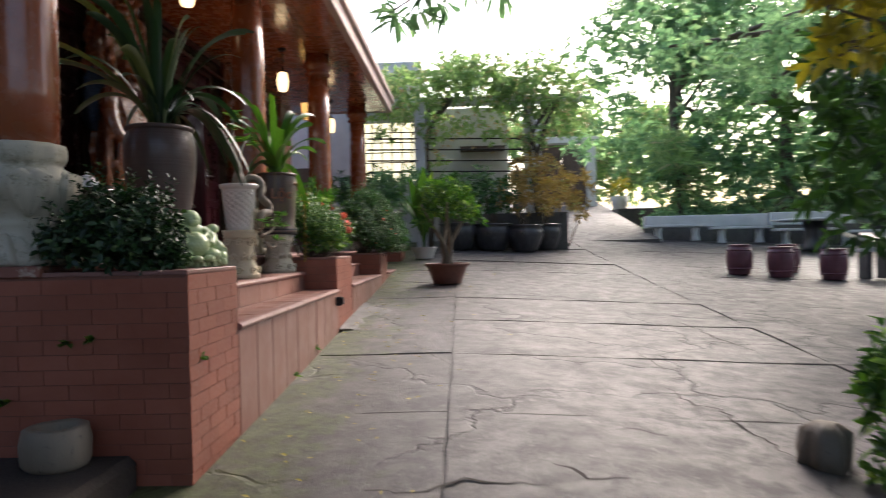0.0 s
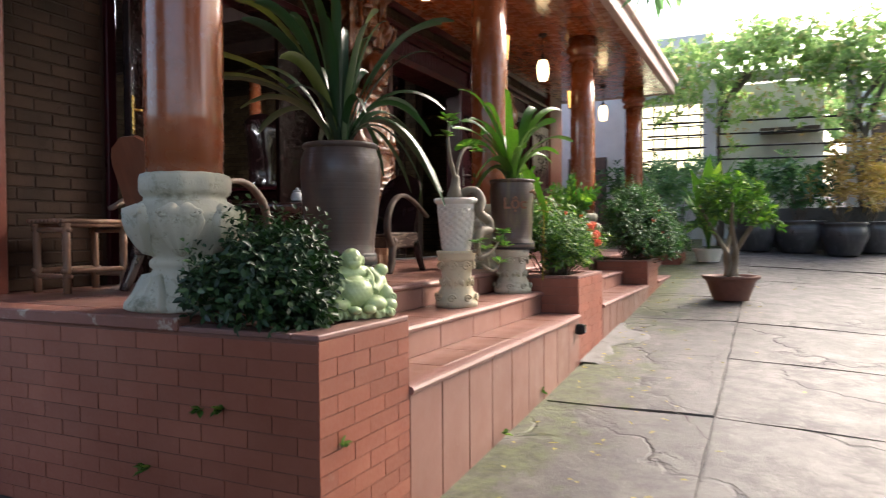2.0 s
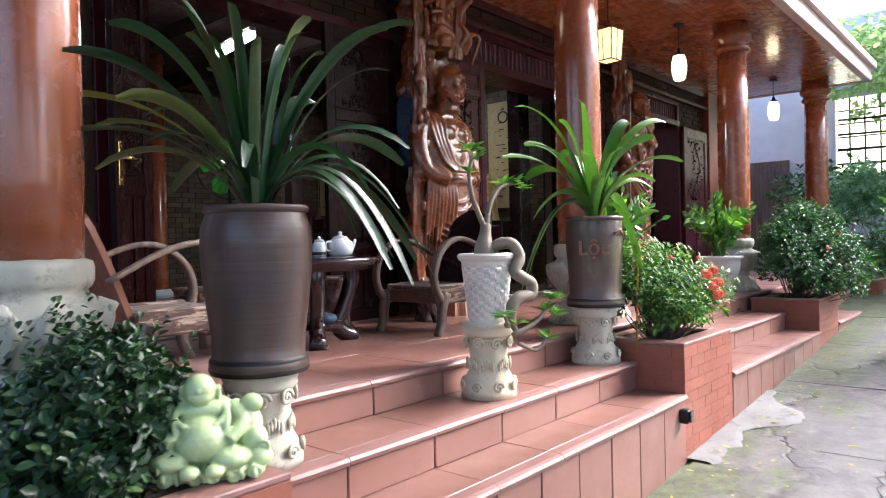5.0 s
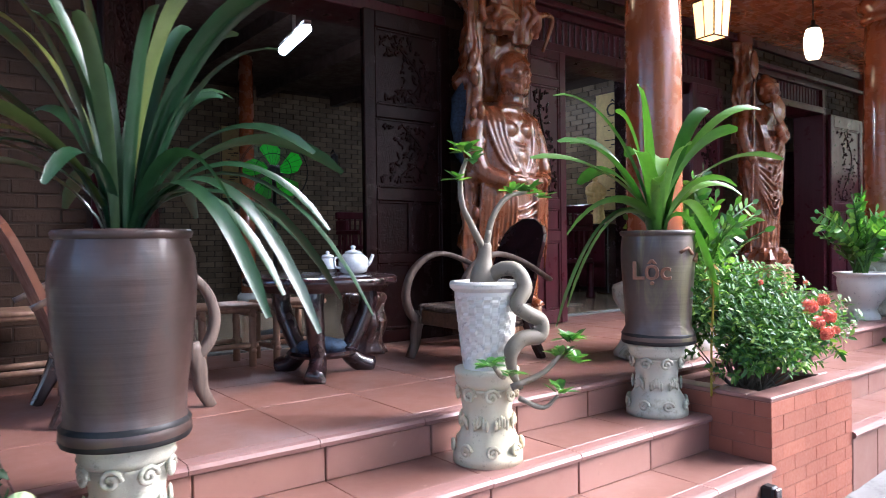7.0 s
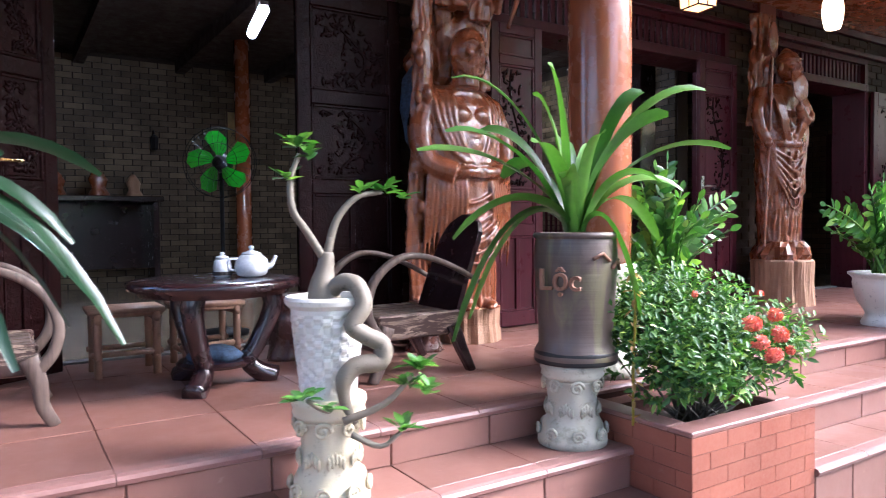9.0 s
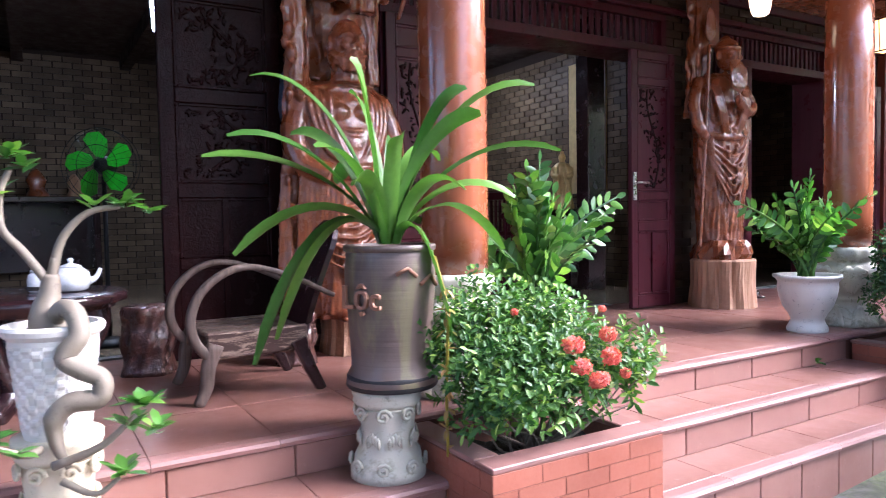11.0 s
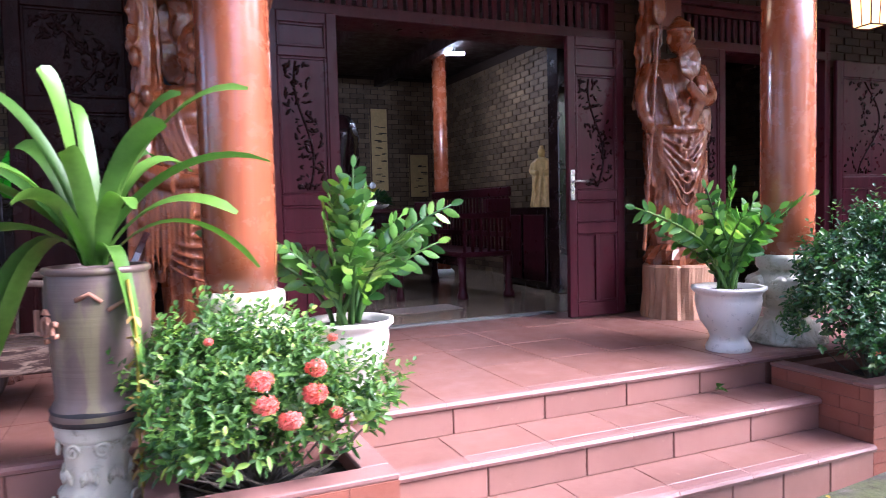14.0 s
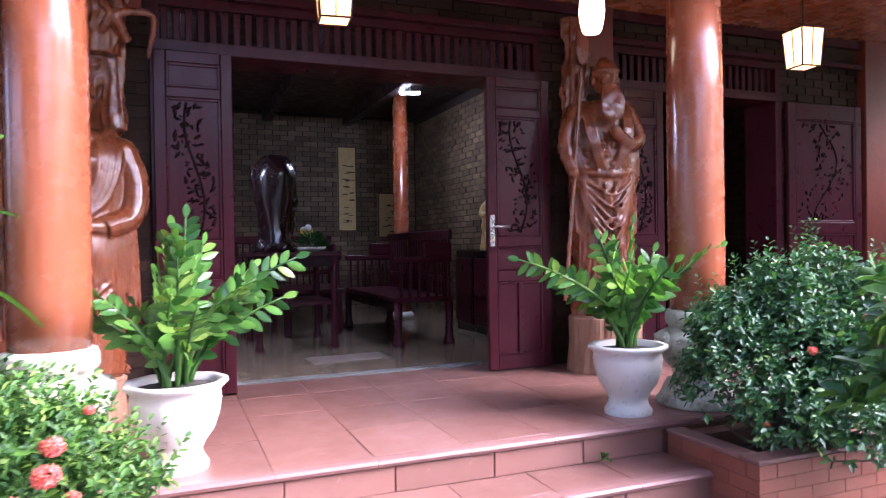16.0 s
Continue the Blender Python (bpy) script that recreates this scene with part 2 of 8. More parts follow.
TREEBARK = stone_mat("rough_tree_bark", (0.09, 0.07, 0.05), (0.16, 0.13, 0.10), (0.05, 0.045, 0.035), 0.55, 0.85)
CONCRETE = concrete_mat()
CEMENT = stone_mat("pale_cement", (0.15, 0.145, 0.135), (0.21, 0.205, 0.195), (0.09, 0.085, 0.075), 0.52, 0.9)
PLASTER = stone_mat("pale_plaster", (0.60, 0.60, 0.58), (0.72, 0.72, 0.70), (0.45, 0.46, 0.43), 0.64, 0.85)
FASCIA = stone_mat("pink_painted_fascia", (0.62, 0.46, 0.42), (0.70, 0.55, 0.50), (0.48, 0.34, 0.30), 0.64, 0.6)
REDPOST = plain_mat("red_brown_paint", (0.20, 0.045, 0.025), 0.45)
# house brick, its colour lowered for the shade on the front
OLDBRICK = Mat("old_grey_brown_brick", 0.7, spec=0.2)
_c = OLDBRICK.world().ramp(OLDBRICK.noise(2.5, 6), (0.3, (0.024, 0.0125, 0.008)), (0.7, (0.062, 0.033, 0.020)))
OLDBRICK.color(OLDBRICK.vary(OLDBRICK.vary(_c, 0.25), 0.35, True)).bump(OLDBRICK.noise(40, 6, 0.7), 0.5, 0.01)
OLDBRICK = OLDBRICK.m
# the same brick indoors, with lamplight lifted into its colour
INBRICK = Mat("lamplit_indoor_brick", 0.55, spec=0.4)
_c = INBRICK.world().ramp(INBRICK.noise(2.5, 6), (0.3, (0.10, 0.066, 0.036)), (0.7, (0.20, 0.138, 0.080)))
INBRICK.color(INBRICK.vary(INBRICK.vary(_c, 0.2), 0.35, True)).bump(INBRICK.noise(40, 6, 0.7), 0.5, 0.01)
INBRICK = INBRICK.m
OLDMORTAR = mortar_mat("old_brick_mortar", (0.040, 0.024, 0.016))
METAL = plain_mat("brushed_steel", (0.62, 0.61, 0.58), 0.28, 1.0)
BRASS = plain_mat("polished_brass", (0.75, 0.50, 0.16), 0.25, 1.0)
DARKMETAL = plain_mat("dark_iron", (0.03, 0.028, 0.028), 0.5, 0.6)
PORCELAIN = plain_mat("white_blue_porcelain", (0.68, 0.70, 0.72), 0.15, coat=0.8, spread=0.3, scale=40)
GOLD = plain_mat("gold_paint", (0.66, 0.46, 0.18), 0.4, 0.2, spread=0.3)
PAPER = plain_mat("yellow_scroll_paper", (0.62, 0.46, 0.20), 0.7)
INK = plain_mat("black_ink", (0.02, 0.016, 0.012), 0.7)
DARKCEIL = wood_mat("dark_ceiling_wood", (0.020, 0.011, 0.009), (0.040, 0.020, 0.015), 0.5, 0.1)
INFLOOR = tile_mat("beige_floor_tile", (0.20, 0.145, 0.095), (0.26, 0.195, 0.13), 0.12, 0.22)
CLOTH = plain_mat("blue_cloth", (0.05, 0.09, 0.16), 0.9, spread=0.8, scale=45)
LANTERN = glow_mat("lantern_paper", (1.0, 0.60, 0.17), 1.35)
LANTERNW = glow_mat("white_lantern_glass", (1.0, 0.74, 0.40), 2.6)
TUBE = glow_mat("fluorescent_tube", (0.95, 1.0, 1.0), 95.0)
WINGLOW = glow_mat("lit_window", (1.0, 0.92, 0.62), 1.6)
RUG = plain_mat("mottled_rug", (0.40, 0.30, 0.24), 0.95, spread=0.7, scale=70)

LEAF_DARK = leaf_mat("dark_green_leaf", (0.007, 0.026, 0.010), (0.022, 0.066, 0.018), 0.45, (0.07, 0.13, 0.03), 0.12)
LEAF_IXORA = leaf_mat("ixora_leaf", (0.022, 0.078, 0.016), (0.11, 0.23, 0.034), 0.52, (0.32, 0.44, 0.08))
LEAF_MID = leaf_mat("mid_green_leaf", (0.016, 0.058, 0.022), (0.055, 0.14, 0.045), 0.42, (0.14, 0.22, 0.05))
LEAF_ZZ = leaf_mat("glossy_leaflet", (0.026, 0.090, 0.020), (0.125, 0.28, 0.042), 0.28, (0.32, 0.48, 0.09))
# strap leaf darkened in its colour to stand for the first vase's shade
LEAF_STRAP_SHADED = leaf_mat("shaded_strap_leaf", (0.009, 0.030, 0.014), (0.026, 0.068, 0.026), 0.3, (0.12, 0.13, 0.03), 0.06)
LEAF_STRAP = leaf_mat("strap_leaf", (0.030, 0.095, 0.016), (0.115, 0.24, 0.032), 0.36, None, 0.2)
LEAF_ORANGE = leaf_mat("rusty_leaf", (0.32, 0.18, 0.06), (0.48, 0.30, 0.12), 0.5, (0.36, 0.36, 0.16))
# bright haze is mixed into this leaf colour, paler than real foliage
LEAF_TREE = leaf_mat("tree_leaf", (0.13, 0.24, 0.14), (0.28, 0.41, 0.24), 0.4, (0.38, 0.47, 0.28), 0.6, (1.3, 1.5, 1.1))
# the same foliage with shade put into its colour
LEAF_TREE_SHADED = leaf_mat("shaded_tree_leaf", (0.018, 0.05, 0.014), (0.06, 0.13, 0.03), 0.4)
LEAF_YELLOW = leaf_mat("yellow_leaf", (0.25, 0.20, 0.02), (0.48, 0.36, 0.04), 0.4)
LEAF_VINE = leaf_mat("vine_leaf", (0.18, 0.28, 0.13), (0.36, 0.45, 0.22), 0.45, (0.54, 0.42, 0.34), 0.6, (1.3, 1.5, 1.0))
FANBLADE = leaf_mat("green_plastic", (0.10, 0.40, 0.05), (0.12, 0.44, 0.06), 0.3, None, 0.55)
BLOSSOM = leaf_mat("pale_pink_blossom", (0.50, 0.30, 0.26), (0.60, 0.42, 0.36), 0.5, None, 0.4)
PETAL = leaf_mat("coral_red_petal", (0.66, 0.08, 0.07), (0.84, 0.22, 0.17), 0.5)


# ---------- mesh helpers ----------
def part(name, bm, material, parent=None, label="", smooth=False):
    """Links a bmesh as one mesh object, under a thing if one is given."""
    me = bpy.data.meshes.new(name)
    bm.to_mesh(me)
    bm.free()
    me.materials.append(material)
    if smooth:
        me.polygons.foreach_set("use_smooth", [True] * len(me.polygons))
    ob = new(name, me)
    ob.parent = parent
    if label:
        ob["label"] = label
    return ob


def thing(name, label, category, m=None, group="", kind=""):
    ob = tagged(new(name), label, category, group, kind)
    if m is not None:
        ob.matrix_world = m
    return ob


def box(bm, x0, x1, y0, y1, z0, z1, bevel=0.0):
    vs = [bm.verts.new((x, y, z)) for x in (x0, x1) for y in (y0, y1) for z in (z0, z1)]
    fs = [bm.faces.new([vs[i] for i in q]) for q in ((0, 1, 3, 2), (4, 6, 7, 5), (0, 4, 5, 1), (2, 3, 7, 6), (0, 2, 6, 4), (1, 5, 7, 3))]
    if bevel:
        bmesh.ops.bevel(bm, geom=list({e for f in fs for e in f.edges}), offset=bevel, segments=1, affect="EDGES")
    return bm


def boxes(*rows, bevel=0.0):
    bm = bmesh.new()
    for r in rows:
        box(bm, *r, bevel=bevel)
    return bm


def lathe(profile, seg=32, wobble=None, cap=True):
    """A turned shape from (radius, height) pairs."""
    bm = bmesh.new()
    rings = []
    for r, z in profile:
        ring = []
        for i in range(seg):
            a = 2 * math.pi * i / seg
            rr = r * (wobble(a, z) if wobble else 1.0)
            ring.append(bm.verts.new((rr * math.cos(a), rr * math.sin(a), z)))
        rings.append(ring)
    for a, b in zip(rings, rings[1:]):
        for i in range(seg):
            j = (i + 1) % seg
            bm.faces.new((a[i], a[j], b[j], b[i]))
    if cap:
        bm.faces.new(rings[0][::-1])
        bm.faces.new(rings[-1])
    return bm


def sweep(bm, pts, radii, seg=8):
    """A tube of changing thickness along points."""
    pts = [Vector(p) for p in pts]
    rings = []
    side = None
    for i, p in enumerate(pts):
        d = (pts[min(i + 1, len(pts) - 1)] - pts[max(i - 1, 0)]).normalized()
        ref = side if side is not None else (Vector((0, 0, 1)) if abs(d.z) < 0.9 else Vector((1, 0, 0)))
        u = (ref - d * ref.dot(d)).normalized()
        side = u
        w = d.cross(u)
        r = radii[i] if isinstance(radii, (list, tuple)) else radii
        rings.append([bm.verts.new(p + u * (r * math.cos(2 * math.pi * k / seg)) + w * (r * math.sin(2 * math.pi * k / seg))) for k in range(seg)])
    for a, b in zip(rings, rings[1:]):
        for k in range(seg):
            j = (k + 1) % seg
            bm.faces.new((a[k], a[j], b[j], b[k]))
    bm.faces.new(rings[0][::-1])
    bm.faces.new(rings[-1])
    return bm


def curve_points(pts, n=6):
    """Catmull-Rom points through a few."""
    p = [Vector(q) for q in pts]
    p = [2 * p[0] - p[1]] + p + [2 * p[-1] - p[-2]]
    out = []
    for i in range(1, len(p) - 2):
        for k in range(n):
            t = k / n
            a, b, c, d = p[i - 1:i + 3]
            out.append(0.5 * ((2 * b) + (c - a) * t + (2 * a - 5 * b + 4 * c - d) * t * t + (3 * b - a - 3 * c + d) * t ** 3))
    out.append(p[-2])
    return out


def ball(bm, c, r, sub=2, squash=(1, 1, 1)):
    m = Matrix.Translation(c) @ Matrix.Diagonal((r * squash[0], r * squash[1], r * squash[2], 1))
    bmesh.ops.create_icosphere(bm, subdivisions=sub, radius=1.0, matrix=m)
    return bm


class Leaves:
    """Gathers many folded leaves into one mesh."""

    def __init__(self):
        self.v, self.f = [], []

    def leaf(self, base, way, up, length, width, fold=0.25, droop=0.15):
        way = Vector(way).normalized()
        side = way.cross(up)
        side = side.normalized() if side.length > 1e-4 else Vector((1, 0, 0))
        nrm = side.cross(way)
        b = Vector(base)
        k = len(self.v)
        lift = nrm * (width * fold)
        sag = Vector((0, 0, -length * droop))
        self.v += [b, b + way * length * 0.32 + side * width * 0.42 + lift, b + way * length * 0.7 + side * width * 0.40 + lift + sag * 0.4,
                   b + way * length + sag, b + way * length * 0.7 - side * width * 0.40 + lift + sag * 0.4, b + way * length * 0.32 - side * width * 0.42 + lift]
        self.f += [(k, k + 1, k + 2, k + 3), (k, k + 3, k + 4, k + 5)]

    def oval(self, base, way, up, length, width, fold=0.2, droop=0.1):
        """A broad rounded leaf, folded along its middle."""
        way = Vector(way).normalized()
        side = way.cross(up)
        side = side.normalized() if side.length > 1e-4 else Vector((1, 0, 0))
        nrm = side.cross(way)
        b, k = Vector(base), len(self.v)
        for t, w in ((0.0, 0.10), (0.2, 0.36), (0.45, 0.5), (0.7, 0.44), (0.9, 0.22), (1.0, 0.03)):
            c = b + way * (length * t) - Vector((0, 0, length * droop * t * t))
            e = side * (width * w)
            self.v += [c + e + nrm * (width * w * fold), c, c - e + nrm * (width * w * fold)]
        for i in range(5):
            a = k + 3 * i
            self.f += [(a, a + 1, a + 4, a + 3), (a + 1, a + 2, a + 5, a + 4)]

    def strap(self, pts, widths, fold=0.2, twist=0.0):
        """A long ribbon leaf along points, folded along its middle."""
        k = len(self.v)
        for i, p in enumerate(pts):
            d = (pts[min(i + 1, len(pts) - 1)] - pts[max(i - 1, 0)]).normalized()
            s = d.cross(Vector((0, 0, 1)))
            s = s.normalized() if s.length > 1e-3 else Vector((1, 0, 0))
            n = s.cross(d)
            c_, s_ = math.cos(twist * i / len(pts)), math.sin(twist * i / len(pts))
            s, n = s * c_ + n * s_, n * c_ - s * s_
            w = widths[i]
            self.v += [p + s * w + n * (w * fold), p, p - s * w + n * (w * fold)]
        for i in range(len(pts) - 1):
            a = k + 3 * i
            self.f += [(a, a + 1, a + 4, a + 3), (a + 1, a + 2, a + 5, a + 4)]

    def build(self, name, material, parent=None, label="", kind=""):
        me = bpy.data.meshes.new(name)
        me.from_pydata([tuple(v) for v in self.v], [], self.f)
        me.materials.append(material)
        me.polygons.foreach_set("use_smooth", [True] * len(me.polygons))
        ob = new(name, me)
        ob.parent = parent
        tagged(ob, label, kind=kind)
        return ob


def carve(o, voxel):
    """Melts the overlapping pieces of a carving into one skin."""
    r = o.modifiers.new("carve", "REMESH")
    r.mode, r.voxel_size, r.use_smooth_shade = "VOXEL", voxel, True
    return o


rng = random.Random(7)


def rnd(a, b):
    return rng.uniform(a, b)


def unit():
    while True:
        v = Vector((rnd(-1, 1), rnd(-1, 1), rnd(-1, 1)))
        if 0.05 < v.length < 1:
            return v.normalized()


def bush(lv, blobs, count, size, width=0.45, shell=0.55, sprigs=0, up=0.35, zmin=-9):
    """Leaves in small rosettes near the outside of overlapping lobes."""
    total = sum(r * r for *_, r in blobs)
    for cx, cy, cz, r in blobs:
        for _ in range(max(3, int(count * r * r / total / 5))):
            d = unit()
            if d.z < -0.5:
                d.z *= -0.6
            rad = r * (shell + (1.08 - shell) * rng.random() ** 0.6)
            c = Vector((cx, cy, cz)) + d * rad
            if c.z < zmin:
                continue
            ax = (d + Vector((0, 0, up)) + unit() * 0.5).normalized()
            spin = rnd(0, 6.28)
            u = ax.orthogonal().normalized()
            w = ax.cross(u)
            for k in range(5):
                a = spin + k * 2.4
                out = u * math.cos(a) + w * math.sin(a)
                s = size * rnd(0.6, 1.15)
                lv.leaf(c - ax * 0.01 * k, out * rnd(0.6, 1.0) + ax * rnd(0.2, 0.9), ax, s, s * width, 0.2, rnd(0.0, 0.25))
        for _ in range(int(sprigs * r * r / total)):
            d = unit()
            d.z = abs(d.z) * 1.2 + 0.2
            d.normalize()
            c = Vector((cx, cy, cz)) + d * r * 0.95
            ax = (d + Vector((0, 0, 1.2))).normalized()
            for k in range(7):
                a = k * 2.4
                u = ax.orthogonal().normalized()
                out = u * math.cos(a) + ax.cross(u) * math.sin(a)
                s = size * rnd(0.6, 0.95)
                lv.leaf(c + ax * (0.018 * k), out + ax * 0.6, ax, s, s * width, 0.2, 0.05)


def twigs(bm, foot, blobs, n, r=0.006, spread=0.05):
    for _ in range(n):
        cx, cy, cz, rr = rng.choice(blobs)
        tip = Vector((cx, cy, cz)) + unit() * rr * 0.75
        b = Vector(foot) + Vector((rnd(-spread, spread), rnd(-spread, spread), 0))
        mid = b.lerp(tip, 0.5) + unit() * 0.05
        sweep(bm, curve_points([b, mid, tip], 3), [r * (1.3 - 0.15 * i) for i in range(7)], 5)
    return bm


def ground_z(x, y):
    """The yard rises gently away from the start."""
    yy = min(max(y, -6), 40)
    return 0.42 + 0.05 * yy + 0.0012 * yy * abs(yy) - 0.052 * min(max(0, x - 0.4), 12)


# ---------- the setting ----------
PORCH = 1.53           # porch floor
EDGE = -1.28           # top nosing
STEP2, Z2 = -0.93, 1.372
STEP1, Z1 = -0.625, 1.205
WALL = -3.08           # outer face of the house front
WALL_IN = -3.40
SOFFIT_Z = 4.40
PLANTERS = ((3.55, 4.18), (6.98, 7.81), (10.31, 11.14), (13.64, 14.47))
FLIGHTS = ((4.18, 6.98), (7.81, 10.31), (11.14, 13.64))
PILLARS = (3.86, 7.41, 10.78, 14.55)

# yard
bm = bmesh.new()
xs = [-40, -20, -8, -4] + [-2 + 0.5 * i for i in range(33)] + [18, 25, 45, 120]
ys = [-60, -25, -10] + [-6 + 0.5 * i for i in range(66)] + [32, 45, 80, 200]
grid = [[bm.verts.new((x, y, ground_z(x, y) - 0.02)) for x in xs] for y in ys]
for j in range(len(ys) - 1):
    for i in range(len(xs) - 1):
        bm.faces.new((grid[j][i], grid[j][i + 1], grid[j + 1][i + 1], grid[j + 1][i]))
ground = part("ground", bm, CONCRETE, smooth=True)
tagged(ground, "worn grey concrete yard, mossy along the steps", "ground", kind="structure")


def slab_mesh(w, d):
    """A concrete slab with chipped, uneven edges."""
    bm = bmesh.new()
    nx, ny = max(2, round(w / 0.22)), max(2, round(d / 0.22))
    top = []
    for j in range(ny + 1):
        row = []
        for i in range(nx + 1):
            x, y = w * (i / nx - 0.5), d * (j / ny - 0.5)
            e = i in (0, nx) or j in (0, ny)
            z = 0.010 * noise.noise(Vector((x * 1.3 + w * 9, y * 1.3, d * 7)))
            if e:
                x += 0.012 * noise.noise(Vector((x * 7, y * 7, 3)))
                y += 0.012 * noise.noise(Vector((x * 7, y * 7, 8)))
                z -= 0.004
            row.append(bm.verts.new((x, y, z)))
        top.append(row)
    for j in range(ny):
        for i in range(nx):
            bm.faces.new((top[j][i], top[j][i + 1], top[j + 1][i + 1], top[j + 1][i]))
    rim = [top[0][i] for i in range(nx + 1)] + [top[j][nx] for j in range(1, ny + 1)] + [top[ny][i] for i in range(nx - 1, -1, -1)] + [top[j][0] for j in range(ny - 1, 0, -1)]
    rim = [bm.verts.new(v.co) for v in rim]
    low = [bm.verts.new((v.co.x, v.co.y, -0.05)) for v in rim]
    for i in range(len(rim)):
        j = (i + 1) % len(rim)
        bm.faces.new((rim[j], rim[i], low[i], low[j]))
    return bm


def pave():
    """Concrete slabs along the lane, on a grid of joints that runs with the house."""
    xs = [-0.60, 0.42, 3.3, 6.8]
    y0 = -1.52
    for j in range(14):
        for i in range(len(xs) - 1):
            w, d = xs[i + 1] - xs[i] - 0.014, 1.50 - 0.014
            cx, cy = (xs[i] + xs[i + 1]) / 2, y0 + 1.5 * j + 0.75
            key = (round(w, 3), (i + j) % 3)
            if key not in SLABS:
                me = bpy.data.meshes.new("slab")
                b = slab_mesh(w, d - 0.001 * key[1])
                b.to_mesh(me)
                b.free()
                me.materials.append(CONCRETE)
                me.polygons.foreach_set("use_smooth", [True] * len(me.polygons))
                SLABS[key] = me
            ob = new("slab", SLABS[key])
            ob.parent = ground
            slope = math.degrees(math.atan2(ground_z(cx, cy + 0.7) - ground_z(cx, cy - 0.7), 1.4))
            ob.matrix_world = pose(cx, cy, ground_z(cx, cy) + rnd(-0.004, 0.004), slope + rnd(-0.12, 0.12), (2.98 if cx > 0.4 else 0) + rnd(-0.08, 0.08), 0)


SLABS = {}

# porch deck and its steps: plain cores, clad with tiles further down
floor = part("floor", boxes((-3.40, EDGE - 0.02, 3.56, 15.1, 0.2, PORCH - 0.005)), MORTAR)
tagged(floor, "raised porch of terracotta tiles over a solid base", "porch floor", kind="structure")
steps = part("steps", boxes(*[(EDGE - 0.1, STEP2 - 0.02, a, b, 0.2, Z2 - 0.02) for a, b in FLIGHTS], *[(STEP2 - 0.1, STEP1 - 0.02, a, b, 0.2, Z1 - 0.02) for a, b in FLIGHTS]), MORTAR)
tagged(steps, "wide terracotta tiled steps up to the porch", "steps", kind="structure")
indoor_floor = part("floor_inside", boxes((-9.2, -3.40, 3.3, 15.2, 1.2, PORCH - 0.004)), INFLOOR)
tagged(indoor_floor, "polished beige tiled floor of the dim room", "floor", kind="structure")
sill = part("threshold", boxes((-3.42, -3.33, 8.2, 10.2, 1.45, PORCH + 0.012), (-3.42, -3.33, 4.6, 6.4, 1.45, PORCH + 0.012), (-3.42, -3.33, 11.4, 13.05, 1.45, PORCH + 0.012)), CEMENT)
tagged(sill, "worn pale stone threshold", "threshold", kind="structure")

# house front: brick piers, transoms, lintels
OPEN = ((4.72, 7.06), (7.78, 10.62), (11.28, 13.14))
LEAF_TOP = 3.76
wall = part("wall_front", boxes((WALL_IN, WALL, 3.45, 4.72, 0.9, SOFFIT_Z), (WALL_IN, WALL, 7.06, 7.78, 0.9, SOFFIT_Z), (WALL_IN, WALL, 10.62, 11.28, 0.9, SOFFIT_Z), (WALL_IN, WALL, 13.14, 15.2, 0.9, SOFFIT_Z),
                                (WALL_IN, WALL, 4.72, 7.06, 3.80, SOFFIT_Z), (WALL_IN, WALL, 7.78, 10.62, 4.12, SOFFIT_Z), (WALL_IN, WALL, 11.28, 13.14, 4.12, SOFFIT_Z)), OLDMORTAR)
tagged(wall, "house front of old grey-brown brick", "wall", kind="structure")
back = part("wall_back", boxes((-9.0, -8.7, 3.3, 15.2, 1.2, 4.6)), OLDMORTAR)
tagged(back, "rough brick back wall of the dim room", "wall", kind="structure")
for nm, ya, yb in (("wall_south", 3.25, 3.45), ("wall_north", 15.0, 15.2)):
    tagged(part(nm, boxes((-9.0, WALL_IN, ya, yb, 0.3, 4.6)), OLDMORTAR), "brick end wall of the house", "wall", kind="structure")
mid = part("wall_inner", boxes((-8.7, -4.4, 11.55, 11.73, 1.5, 4.5)), OLDMORTAR)
tagged(mid, "brick cross wall inside the house", "wall", kind="structure")
inside_ceiling = part("ceiling_inside", boxes((-9.0, WALL_IN, 3.3, 15.2, 4.5, 4.6), *[(-9.0, WALL_IN, y, y + 0.12, 4.34, 4.5) for y in (4.4, 5.6, 6.8, 8.0, 9.2, 10.4, 11.6, 12.8, 14.0)]), DARKCEIL)
tagged(inside_ceiling, "dark beamed wooden ceiling of the room", "ceiling", kind="structure")
b = bmesh.new()
nb = 22
for i in range(nb):
    x0 = -3.05 + i * (2.05 / nb)
    box(b, x0 + 0.0025, x0 + 2.05 / nb - 0.0025, 2.95, 15.05, SOFFIT_Z, SOFFIT_Z + 0.02)
box(b, -3.4, -1.0, 2.95, 15.05, SOFFIT_Z + 0.02, SOFFIT_Z + 0.1)
porch_ceiling = part("ceiling", b, SOFFIT)
tagged(porch_ceiling, "glossy orange-brown boarded porch ceiling", "ceiling", kind="structure")
fascia = part("trim_fascia", boxes((-1.0, -0.90, 2.85, 15.12, SOFFIT_Z - 0.01, SOFFIT_Z + 0.24), (-3.4, -0.9, 15.05, 15.15, SOFFIT_Z - 0.01, SOFFIT_Z + 0.24), (-3.4, -0.9, 2.8, 2.95, SOFFIT_Z - 0.01, SOFFIT_Z + 0.24), (-0.95, -0.84, 2.8, 15.18, SOFFIT_Z + 0.18, SOFFIT_Z + 0.28), bevel=0.008), FASCIA)
tagged(fascia, "pale pink painted eave fascia", "fascia", kind="structure")
b = bmesh.new()
